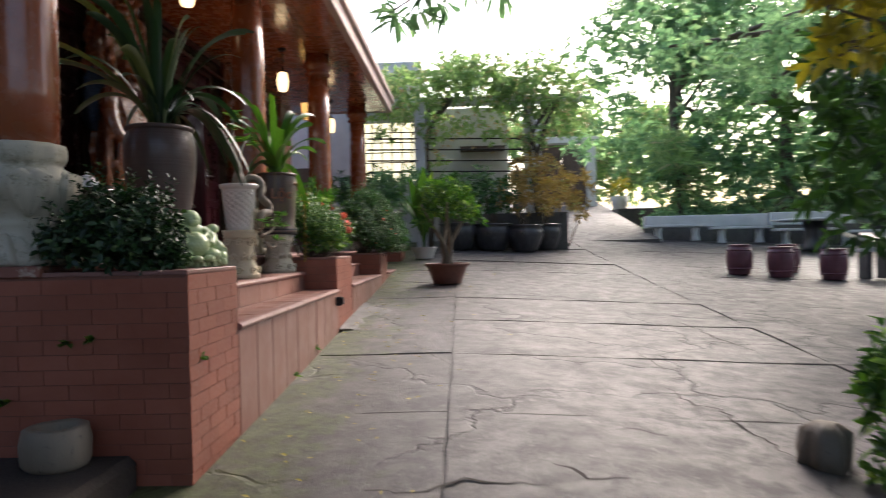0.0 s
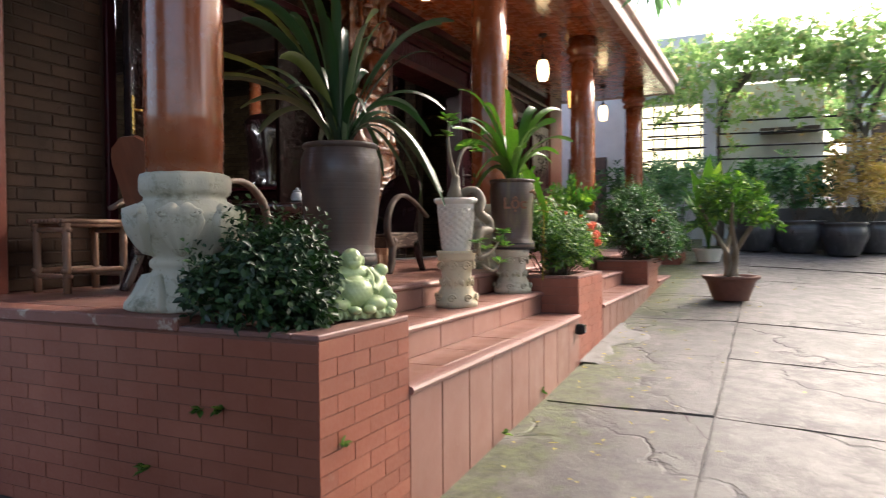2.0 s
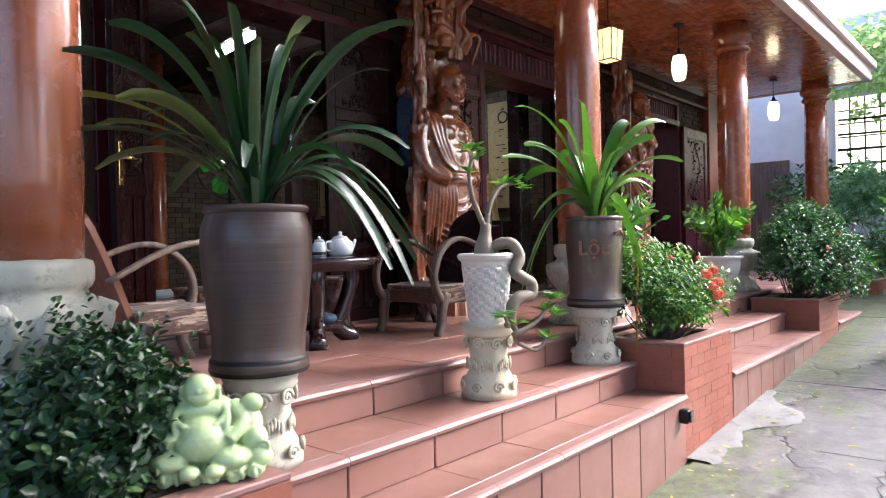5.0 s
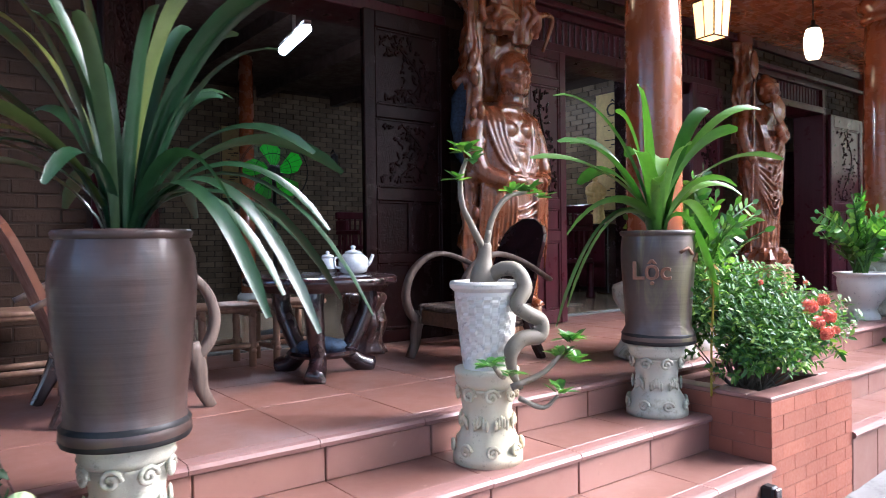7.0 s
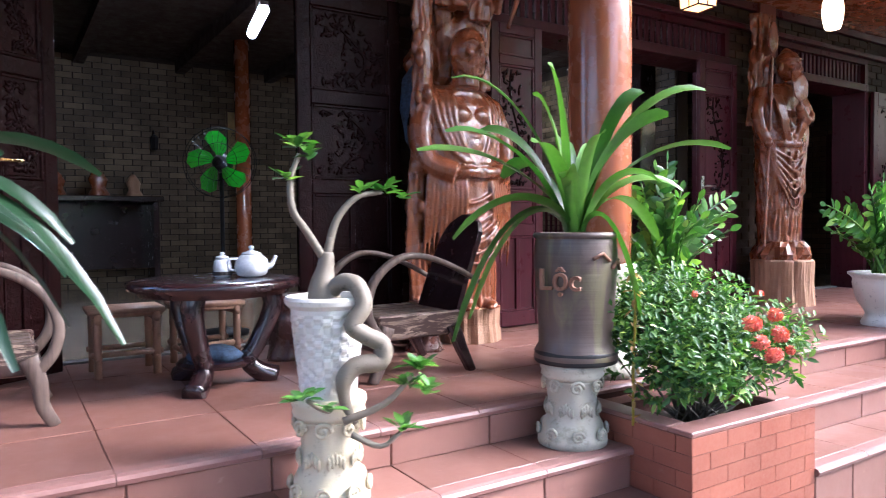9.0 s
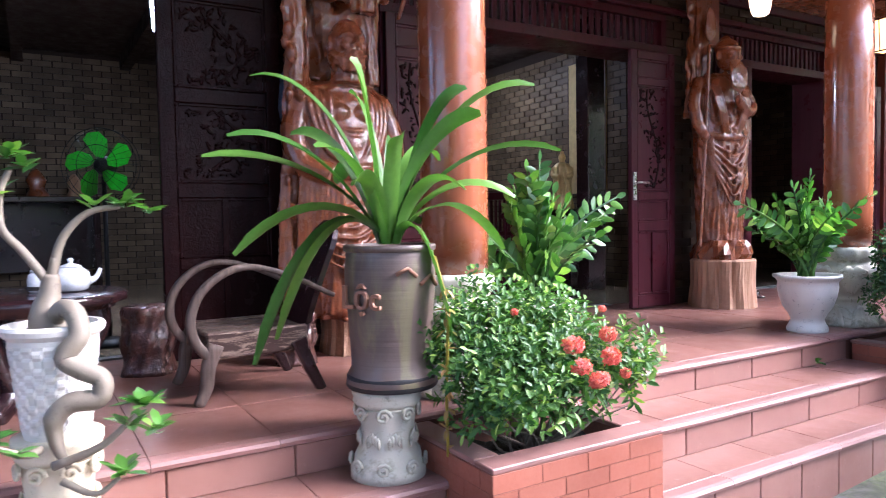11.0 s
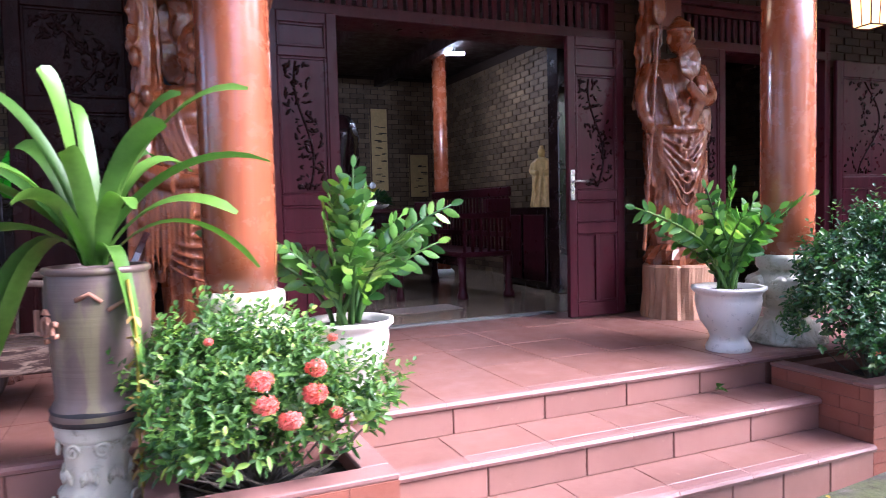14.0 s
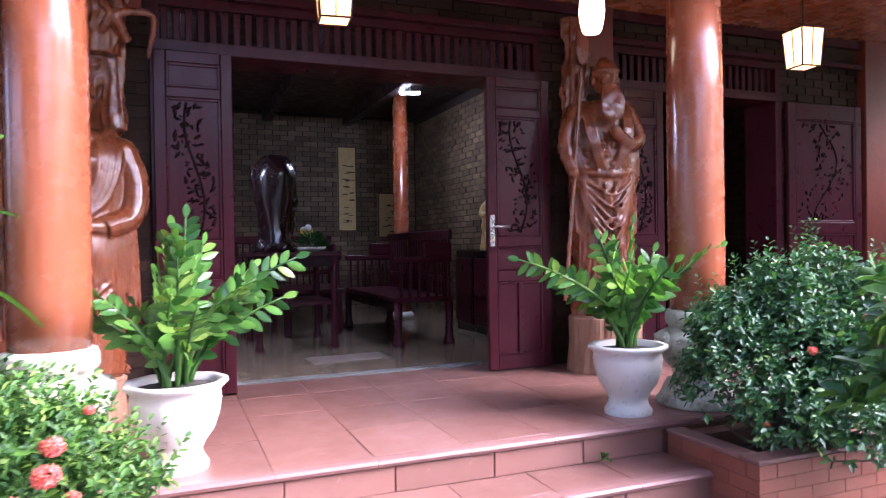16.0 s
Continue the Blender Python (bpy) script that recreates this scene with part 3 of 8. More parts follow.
vs = [b.verts.new(p) for p in ((-0.9, 2.8, 4.66), (-0.9, 15.15, 4.66), (-5.2, 15.15, 6.3), (-5.2, 2.8, 6.3), (-9.3, 15.15, 4.66), (-9.3, 2.8, 4.66))]
for q in ((0, 1, 2, 3), (3, 2, 4, 5), (0, 3, 5), (1, 4, 2), (0, 5, 4, 1)):
    b.faces.new([vs[i] for i in q])
tagged(part("roof", b, CLAY), "plain pitched roof of clay colour", "roof", kind="structure")
red_corner = part("trim_corner_post", boxes((-3.12, -2.98, 3.5, 4.03, PORCH - 0.02, SOFFIT_Z), bevel=0.006), REDPOST)
tagged(red_corner, "dark red painted post at the house corner", "post", kind="structure")
tagged(part("trim_end_post", boxes((-3.12, -2.98, 14.16, 14.95, PORCH - 0.02, SOFFIT_Z), (-3.1, -2.99, 11.0, 11.26, 3.9, SOFFIT_Z), (-3.1, -2.99, 7.5, 7.74, 4.0, SOFFIT_Z), bevel=0.006), REDPOST), "dark red painted wall post", "post", kind="structure")
beam = part("trim_cornice", boxes((-3.07, -3.0, 4.03, 14.3, 4.12, 4.17), (-3.07, -3.02, 4.03, 14.3, 4.32, 4.4), bevel=0.006), ROSE)
tagged(beam, "dark wooden moulding above the doors", "moulding", kind="structure")


# ---------- porch pillars ----------
def pillar(y, stone):
    """A varnished round column with turned rings, on a carved stone vase."""
    p = thing("pillar", "glossy orange wooden column on a carved white stone base", "pillar", pose(-1.54 + (0.025 if y < 4 else 0), y - (0.015 if y < 4 else 0), PORCH), "porch pillars")
    part("shaft", lathe([(0.155, 0.55), (0.160, 0.8), (0.160, 1.8), (0.150, 2.56)], 40), PILLAR, p, smooth=True)
    part("capital", lathe([(0.150, 2.55), (0.185, 2.57), (0.19, 2.60), (0.165, 2.62), (0.165, 2.65), (0.205, 2.68), (0.215, 2.73), (0.185, 2.76), (0.18, SOFFIT_Z - PORCH)], 40), PILLAR, p, smooth=True)
    def petals(a, z):
        return 1 + 0.02 * math.sin(11 * a + 9 * z)
    prof = [(0.212, -0.01), (0.212, 0.03), (0.180, 0.07), (0.155, 0.13), (0.128, 0.165), (0.142, 0.18), (0.142, 0.2), (0.128, 0.215), (0.165, 0.26), (0.200, 0.32), (0.214, 0.36), (0.208, 0.40), (0.188, 0.425), (0.184, 0.44),
            (0.166, 0.45), (0.163, 0.465), (0.176, 0.475), (0.184, 0.495), (0.184, 0.535), (0.178, 0.555), (0.15, 0.565)]
    base = part("base", lathe(prof, 72, petals), stone, p, "weathered carved white stone base", smooth=True)
    # six heart-shaped petals round the bowl, six leaves round the foot
    for rows_, z0, z1, wide, up in ((6, 0.215, 0.415, 0.47, False), (6, -0.005, 0.155, 0.50, True)):
        for k in range(rows_):
            b = bmesh.new()
            grid = []
            for j in range(13):
                v = j / 12
                half = wide * (math.sqrt(max(0.0, 1 - v)) if up else min(1.0, 1.25 * v ** 0.55)) * (1 if up else 1 - 0.35 * max(0, v - 0.8) / 0.2)
                z = z0 + (z1 - z0) * v
                r0 = next(q[0] + (w[0] - q[0]) * (z - q[1]) / (w[1] - q[1]) for q, w in zip(prof, prof[1:]) if q[1] <= z <= w[1])
                row = []
                for i in range(13):
                    u = -1 + i / 6
                    lip = 0.012 if abs(u) > 0.8 or v > 0.88 else 0.0
                    lift = -0.012 if abs(u) > 0.99 or v in (0.0, 1.0) else 0.014 + 0.010 * (1 - u * u) + lip - (0.010 if abs(u) < 0.1 else 0)
                    ang = u * half
                    heart = 0.022 * abs(u) * (1 - abs(u)) * 4 * max(0, v - 0.7) / 0.3 if not up else 0
                    rr = r0 * 1.02 + lift + (0.006 * max(0, v - 0.75) / 0.25 if not up else 0)
                    row.append(b.verts.new((rr * math.cos(ang), rr * math.sin(ang), z + heart)))
                grid.append(row)
            for q, w in zip(grid, grid[1:]):
                for i in range(12):
                    if len({q[i], q[i + 1], w[i + 1], w[i]}) == 4:
                        b.faces.new((q[i], q[i + 1], w[i + 1], w[i]))
            part("leaf_relief" if up else "petal_relief", b, stone, base, smooth=True).rotation_euler = (0, 0, (k + (0.5 if up else 0.15)) * math.pi / 3)
    for k in range(6):
        b = bmesh.new()
        for s in (1, -1):
            sweep(b, [Vector((0.0, s * (0.058 + 0.026 * (1 - 0.05 * i) * math.cos(i * 0.6)), 0.016 * (1 - 0.05 * i) * math.sin(i * 0.6))) for i in range(14)], 0.009, 6)
        a = (k + 0.15) * math.pi / 3
        part("scroll", b, stone, base, smooth=True).matrix_local = pose(0.226 * math.cos(a), 0.226 * math.sin(a), 0.392, 0, -15, math.degrees(a))
    return p


for y in PILLARS:
    pillar(y, STONE)


# ---------- brick planters ----------
BRICKS = {}


def brick_mesh(sx, sy, sz, mat, name="brick"):
    key = (round(sx, 3), round(sy, 3), round(sz, 3), mat.name)
    if key not in BRICKS:
        me = bpy.data.meshes.new(name)
        b = boxes((-sx / 2, sx / 2, -sy / 2, sy / 2, -sz / 2, sz / 2), bevel=0.004 if min(sx, sy, sz) > 0.012 else 0)
        b.to_mesh(me)
        b.free()
        me.materials.append(mat)
        BRICKS[key] = me
    return BRICKS[key]


def course(parent, mat, axis, at, a0, a1, z0, z1, length=0.21, high=0.062, gap=0.0035, deep=0.012, jitter=0.001, where=None):
    """Bricks of a flat face, each its own piece. axis: the direction that the courses run in."""
    n = max(1, round((z1 - z0) / (high + gap)))
    h = (z1 - z0) / n
    for j in range(n):
        s = a0 - (length / 2 if j % 2 else 0)
        while s < a1 - 0.02:
            e = min(s + length, a1)
            b0 = max(s, a0)
            s += length
            if e - b0 < 0.025:
                continue
            mid, zc = (b0 + e) / 2, z0 + (j + 0.5) * h
            if where and not where(mid, zc):
                continue
            ln = e - b0 - gap
            size = (ln, deep, h - gap) if axis == "x" else (deep, ln, h - gap)
            o = new("brick", brick_mesh(*size, mat))
            o.parent = parent
            j2 = rnd(-jitter, jitter)
            o.location = (mid, at + j2, zc) if axis == "x" else (at + j2, mid, zc)


def planter(i):
    y0, y1 = PLANTERS[i]
    top = 1.50
    p = thing("planter", "red brick planter box filled with soil beside the steps", "planter", None, "brick planters")
    core = part("body", boxes((EDGE + 0.03, -0.6385, y0 + 0.0035, y1 - 0.0035, 0.2, top - 0.15), (-0.745, -0.6385, y0 + 0.0035, y1 - 0.0035, top - 0.15, top - 0.02), (EDGE + 0.03, EDGE + 0.13, y0 + 0.0035, y1 - 0.0035, top - 0.15, top - 0.02),
                              (EDGE + 0.13, -0.745, y0 + 0.0035, y0 + 0.10, top - 0.15, top - 0.02), (EDGE + 0.13, -0.745, y1 - 0.10, y1 - 0.0035, top - 0.15, top - 0.02)), MORTAR, p)
    for q in ((-0.75, -0.636, y0, y1), (EDGE + 0.02, -0.753, y0, y0 + 0.11), (EDGE + 0.02, -0.753, y1 - 0.11, y1)):
        part("coping", boxes((*q, top - 0.02, top), bevel=0.004), NOSE, p, "terracotta capping tile")
    b = bmesh.new()
    for ix in range(7):
        for iy in range(7):
            ball(b, (EDGE + 0.16 + ix * 0.06, y0 + 0.14 + iy * (y1 - y0 - 0.28) / 6, top - 0.12 + rnd(-0.01, 0.02)), 0.06, 1, (1, 1.2, 0.6))
    part("soil", b, SOIL, p)
    return p, y0, y1, top


planters = [planter(i) for i in range(4)]


# ---------- doors ----------
def carving(bm, y0, y1, z0, z1, x, seed, dense=60):
    """Raised leafy carving on a panel that lies in the plane x."""
    r = random.Random(seed)
    w, h = y1 - y0, z1 - z0
    stem = [Vector((x, y0 + w * (0.5 + 0.22 * math.sin(t * 5 + seed)), z0 + h * t)) for t in [i / 14 for i in range(15)]]
    sweep(bm, stem, 0.009, 6)
    for _ in range(dense):
        c = r.choice(stem) + Vector((0, r.uniform(-0.36, 0.36) * w, r.uniform(-0.05, 0.05) * h))
        c.y, c.z = min(max(c.y, y0 + 0.02), y1 - 0.02), min(max(c.z, z0 + 0.02), z1 - 0.02)
        a, l = r.uniform(0, 6.28), r.uniform(0.014, 0.034)
        m = Matrix.Translation(c) @ Matrix.Rotation(a, 4, "X") @ Matrix.Diagonal((0.011, l, l * 0.4, 1))
        bmesh.ops.create_icosphere(bm, subdivisions=1, radius=1.0, matrix=m)


def door_leaf(name, m, w, h, label, seed, handle=0, mat=None, rows=None, metal=None):
    """A panelled leaf in the local y-z plane, hinged at y=0, its face towards +x."""
    d = thing(name, label, "door", m, "door leaves", "structure")
    d["kind"] = "structure"
    s, t = 0.075 if w < 0.6 else 0.09, 0.045
    rows = rows or ((0.05, 0.30, False), (0.34, 0.42, False), (0.455, 0.865, True), (0.895, 0.965, False))
    frame_rows = [(-t, 0, 0, s, 0, h), (-t, 0, w - s, w, 0, h)]
    zs = [0.0] + [v for a, b_, _ in rows for v in (a * h, b_ * h)] + [h]
    for k in range(0, len(zs), 2):
        frame_rows.append((-t, 0, s, w - s, zs[k], zs[k + 1]))
    part("stile_frame", boxes(*frame_rows, bevel=0.006), mat or ROSE, d)
    for k, (a, b_, carved) in enumerate(rows):
        z0, z1 = a * h, b_ * h
        bm = boxes((-t * 0.8, -t * 0.35, s - 0.005, w - s + 0.005, z0 - 0.005, z1 + 0.005))
        part("panel", bm, mat or ROSE, d)
        bm = boxes((-t * 0.5, -0.004, s, s + 0.018, z0, z1), (-t * 0.5, -0.004, w - s - 0.018, w - s, z0, z1), (-t * 0.5, -0.004, s + 0.018, w - s - 0.018, z0, z0 + 0.018), (-t * 0.5, -0.004, s + 0.018, w - s - 0.018, z1 - 0.018, z1), bevel=0.004)
        part("bead", bm, mat or ROSE, d)
        if carved:
            bm = bmesh.new()
            carving(bm, s + 0.03, w - s - 0.03, z0 + 0.03, z1 - 0.03, -t * 0.33, seed + k, 110)
            part("carving", bm, ROSECARVE, d, smooth=True)
        elif z1 - z0 > 0.35:
            part("mullion", boxes((-t * 0.5, -0.002, w / 2 - 0.02, w / 2 + 0.02, z0, z1), bevel=0.004), mat or ROSE, d)
    if handle:
        y = 0.035 if handle < 0 else w - 0.035
        zc = h * 0.475
        hd = part("door_handle", boxes((0.0, 0.008, y - 0.02, y + 0.02, zc - 0.12, zc + 0.12), bevel=0.003), metal or METAL, d, "brass handle plate" if metal else "steel handle plate")
        lev = bmesh.new()
        dirn = 1 if handle < 0 else -1
        sweep(lev, [(0.008, y, zc + 0.03), (0.045, y, zc + 0.03), (0.05, y + 0.02 * dirn, zc + 0.03), (0.05, y + 0.12 * dirn, zc + 0.028)], 0.009, 8)
        part("lever", lev, metal or METAL, hd, smooth=True)
    return d


H = LEAF_TOP - PORCH - 0.01
LEAF_X = -3.0
RED = "dark red-brown panelled wooden door leaf with a carved panel"
door_leaf("door_1", pose(LEAF_X, 6.34, PORCH + 0.01), 0.72, H, "nearly black wooden door leaf with two carved tree panels", 3, 0, ROSECARVE, ((0.04, 0.24, False), (0.27, 0.43, False), (0.47, 0.68, True), (0.72, 0.95, True)))
door_leaf("door_2", pose(LEAF_X, 7.80, PORCH + 0.01), 0.48, H, RED, 11)
door_leaf("door_3", pose(-2.99, 10.11, PORCH + 0.01), 0.54, H, RED + " and steel handle", 17, -1)
door_leaf("door_4", pose(LEAF_X, 11.28, PORCH + 0.01), 0.48, H, RED, 23)
door_leaf("door_5", pose(LEAF_X, 13.17, PORCH + 0.01), 0.95, H, "wide dark panelled wooden door leaf", 29, 0, ROSE, ((0.05, 0.45, False), (0.50, 0.93, True)))
door_leaf("door_6", pose(-2.88, 4.75, PORCH + 0.01, 0, 0, 34), 0.38, H, "dark carved wooden door leaf standing open", 31, -1, ROSECARVE, ((0.05, 0.40, False), (0.45, 0.68, True), (0.72, 0.95, True)), BRASS)
for k, (ya, yb) in enumerate(OPEN):
    f = part("door_frame_%s" % "abc"[k], boxes((WALL_IN - 0.02, WALL + 0.03, ya, ya + 0.07, PORCH, 3.80), (WALL_IN - 0.02, WALL + 0.03, yb - 0.07, yb, PORCH, 3.80), (WALL_IN - 0.02, WALL + 0.035, ya, yb, 3.76, 3.84), bevel=0.005), ROSE)
    tagged(f, "dark rosewood frame round the doorway", "door frame", kind="structure")
    if k:
        t = thing("transom_%s" % "abc"[k], "dark wooden transom with upright slats over the doorway", "transom", kind="structure")
        part("transom_frame", boxes((-3.16, -3.06, ya, yb, 4.06, 4.12), (-3.16, -3.06, ya, ya + 0.06, 3.84, 4.06), (-3.16, -3.06, yb - 0.06, yb, 3.84, 4.06)), ROSE, t)
        n = int((yb - ya - 0.12) / 0.075)
        bm = boxes((-0.012, 0.012, -0.022, 0.022, 3.84, 4.06), bevel=0.005)
        me = None
        for i in range(n):
            y = ya + 0.09 + i * (yb - ya - 0.18) / (n - 1)
            if me is None:
                o = part("slat", bm, ROSE, t)
                me = o.data
            else:
                o = new("slat", me)
                o.parent = t
            o.location = (-3.11, y, 0)
# inner door jambs deep in the room: the tall posts that carry the ceiling
for nm, x, y, r, mat in (("inner_column", -7.0, 10.76, 0.10, PILLAR), ("inner_column", -7.25, 7.26, 0.09, PILLAR)):
    c = thing(nm, "slim glossy red-brown wooden column inside the room", "column", pose(x, y, PORCH - 0.004))
    part("shaft", lathe([(r * 1.05, 0.0), (r, 0.3), (r, 2.97)], 24), mat, c, smooth=True)
    part("foot", lathe([(r * 1.5, 0.0), (r * 1.5, 0.06), (r * 1.1, 0.1)], 24), PLASTER, c, smooth=True)
for q in ((-4.62, -4.42, 10.95, 11.2), (-5.9, -5.75, 8.12, 8.3)):
    tagged(part("partition", boxes((*q, PORCH - 0.005, 4.5), bevel=0.01), BLACKWOOD), "black wooden partition post inside the room", "partition", kind="structure")


# ---------- pots and plants of the porch ----------
def pedestal(m, mat, h, label, r=0.13):
    """A turned stone stand with scrolls under its cap."""
    p = thing("pedestal", label, "pedestal", m, "stone pedestals")
    f = lambda a, z: 1 + 0.03 * math.sin(8 * a) * (1 if 0.25 * h < z < 0.75 * h else 0)
    col = part("column", lathe([(r * 1.08, 0), (r * 1.08, 0.10 * h), (r * 0.98, 0.14 * h), (r * 0.95, 0.24 * h), (r * 0.80, 0.34 * h), (r * 0.74, 0.55 * h), (r * 0.80, 0.72 * h), (r * 0.78, 0.76 * h), (r * 0.86, 0.80 * h)], 40, f), mat, p, smooth=True)
    part("cap", lathe([(r * 0.86, 0.80 * h), (r * 0.98, 0.86 * h), (r * 0.95, 0.90 * h), (r * 1.0, 0.94 * h), (r * 1.0, h)], 40), mat, p, smooth=True)
    for k in range(8):
        a = k * math.pi / 4 + 0.2
        for zz, rr, vr in ((0.735, 0.86, 0.030), (0.165, 1.02, 0.026)):
            b = bmesh.new()
            sweep(b, [Vector((0.006, vr * (1 - 0.055 * i) * math.cos(i * 0.62), vr * (1 - 0.055 * i) * math.sin(i * 0.62))) for i in range(17)], 0.0075, 6)
            s = part("scroll", b, mat, col, smooth=True)
            s.matrix_local = pose(r * rr * math.cos(a), r * rr * math.sin(a), zz * h, 0, 0, math.degrees(a))
        b = bmesh.new()
        for q in range(5):
            ball(b, (0.004, (q - 2) * 0.012, 0.02 * (1 - abs(q - 2) * 0.4)), 0.014, 1, (0.5, 0.6, 1.8))
        s = part("leaf_relief", b, mat, col, smooth=True)
        s.matrix_local = pose(r * 0.80 * math.cos(a + 0.39), r * 0.80 * math.sin(a + 0.39), 0.42 * h, 0, 0, math.degrees(a + 0.39))
    return p


def strap_plant(lv, top, rows, width=0.022, size=1.0):
    """rows: compass degrees, rise, reach, droop: a leaf arches up and over from the crown."""
    for az, rise, reach, droop in rows:
        a = radians(az)
        d = Vector((math.cos(a), math.sin(a), 0))
        b = Vector(top) + d * 0.03 + Vector((rnd(-0.02, 0.02), rnd(-0.02, 0.02), 0))
        n = 12
        pts = []
        for i in range(n + 1):
            t = i / n
            pts.append(b + d * (reach * size * (t ** 1.25)) + Vector((0, 0, size * (rise * (1 - (1 - t) ** 1.8) - droop * t ** 2.6))))
        w = width * rnd(0.85, 1.2)
        lv.strap(pts, [w * (0.55 + 0.45 * min(1, i / 4)) * (1, 0.96, 0.82, 0.34)[max(0, i - n + 3)] for i in range(n + 1)], 0.30, rnd(0.3, 1.0) * rng.choice((-1, 1)))


def vase(m, prof, mat, label, marks):
    v = thing("vase", label, "vase", m, "tall glazed vases")
    part("body", lathe(prof, 48, lambda a, z: 1 + 0.006 * math.sin(40 * z) + 0.004 * math.sin(5 * a), cap=False), mat, v, smooth=True)
    r, z = prof[-1][0], prof[-1][1]
    part("rim", lathe([(r * 0.97, z - 0.03), (r * 1.07, z - 0.022), (r * 1.09, z - 0.008), (r * 1.05, z), (r * 0.92, z), (r * 0.9, z - 0.06)], 48, cap=False), mat, v, smooth=True)
    part("soil", lathe([(r * 0.97, z - 0.07), (r * 0.5, z - 0.03), (0.01, z - 0.02)], 24), SOIL, v, smooth=True)
    part("foot_band", lathe([(prof[0][0] * 1.03, 0.0), (prof[0][0] * 1.06, 0.012), (prof[0][0] * 1.02, 0.03), (prof[0][0] * 1.05, 0.045), (prof[0][0] * 1.0, 0.055)], 48, cap=False), DARKMETAL, v, "dark glazed foot band", smooth=True)
    if marks:
        b = bmesh.new()
        for c in marks:
            sweep(b, [Vector((0.181 * math.cos(a), 0.181 * math.sin(a), z_)) for a, z_ in c], 0.008, 6)
        part("relief", b, ORANGECLAY, v, "raised clay-coloured ornament", smooth=True)
    return v


VP = [(0.160, 0.0), (0.168, 0.015), (0.166, 0.04), (0.155, 0.06), (0.158, 0.12), (0.170, 0.22), (0.183, 0.34), (0.189, 0.42), (0.184, 0.49), (0.168, 0.535), (0.164, 0.565)]
VASE_1, VASE_2 = (-1.12, 4.42), (-1.125, 6.83)
pedestal(pose(*VASE_1, Z2), STONE, 0.32, "white carved stone pedestal on the step")
v1 = vase(pose(*VASE_1, Z2 + 0.32), VP, VASE, "tall dark brown glazed stoneware vase with strap-leaved plant", None)
lv = Leaves()
strap_plant(lv, (0, 0, 0.56), [(250, 0.62, 0.42, 0.05), (262, 0.50, 0.55, 0.06), (285, 0.62, 0.30, 0.02), (235, 0.35, 0.62, 0.12), (205, 0.45, 0.40, 0.1), (180, 0.52, 0.25, 0.0), (120, 0.62, 0.22, 0.0), (95, 0.60, 0.30, 0.0),
                               (300, 0.66, 0.12, 0.0), (60, 0.66, 0.18, 0.0), (40, 0.52, 0.42, 0.06), (75, 0.34, 0.52, 0.34), (62, 0.30, 0.56, 0.50), (50, 0.32, 0.50, 0.60), (85, 0.26, 0.60, 0.45), (100, 0.30, 0.50, 0.40), (30, 0.28, 0.44, 0.50), (70, 0.36, 0.64, 0.62),
                               (330, 0.50, 0.25, 0.0), (10, 0.58, 0.20, 0.02), (150, 0.48, 0.30, 0.05), (220, 0.60, 0.18, 0.0), (275, 0.40, 0.46, 0.10), (140, 0.30, 0.42, 0.25), (320, 0.30, 0.34, 0.2), (55, 0.24, 0.40, 0.42), (90, 0.44, 0.24, 0.04), (245, 0.28, 0.44, 0.16),
                               (80, 0.40, 0.58, 0.22), (45, 0.40, 0.50, 0.20), (20, 0.34, 0.40, 0.30), (190, 0.30, 0.42, 0.22), (290, 0.54, 0.22, 0.0), (110, 0.50, 0.36, 0.08), (265, 0.30, 0.36, 0.10), (219, 0.46, 0.70, 0.06), (226, 0.66, 0.44, 0.03), (40, 0.66, 0.52, 0.04), (28, 0.60, 0.46, 0.02), (212, 0.36, 0.56, 0.05), (238, 0.72, 0.26, 0.0)])
lv.build("foliage", LEAF_STRAP_SHADED, v1, "long arching strap leaves")
pedestal(pose(*VASE_2, Z2), STONE, 0.34, "white carved stone pedestal on the step", 0.135)
v2 = vase(pose(VASE_2[0] - 0.01, VASE_2[1] + 0.03, Z2 + 0.34), [(0.168, 0), (0.176, 0.02), (0.171, 0.05), (0.156, 0.08), (0.158, 0.16), (0.167, 0.28), (0.175, 0.40), (0.175, 0.46), (0.168, 0.51), (0.165, 0.545)], VASE2, "tall olive-brown glazed vase with raised ornament and strap-leaved plant",
          [[(-0.35, 0.44), (-0.1, 0.46), (0.1, 0.43)], [(0.2, 0.40), (0.5, 0.43), (0.8, 0.39)]])
tx = bpy.data.curves.new("lettering", "FONT")
tx.body, tx.size, tx.extrude, tx.bevel_depth, tx.align_x = "L\u1ed9c", 0.12, 0.006, 0.002, "CENTER"
tx.materials.append(ORANGECLAY)
tob = new("lettering", tx)
tob.parent = v2
tob["label"] = "raised clay-coloured lettering"
_a = radians(-64)
tob.matrix_local = pose(0.179 * math.cos(_a), 0.179 * math.sin(_a), 0.315, 90, 0, -64 + 90)
lv = Leaves()
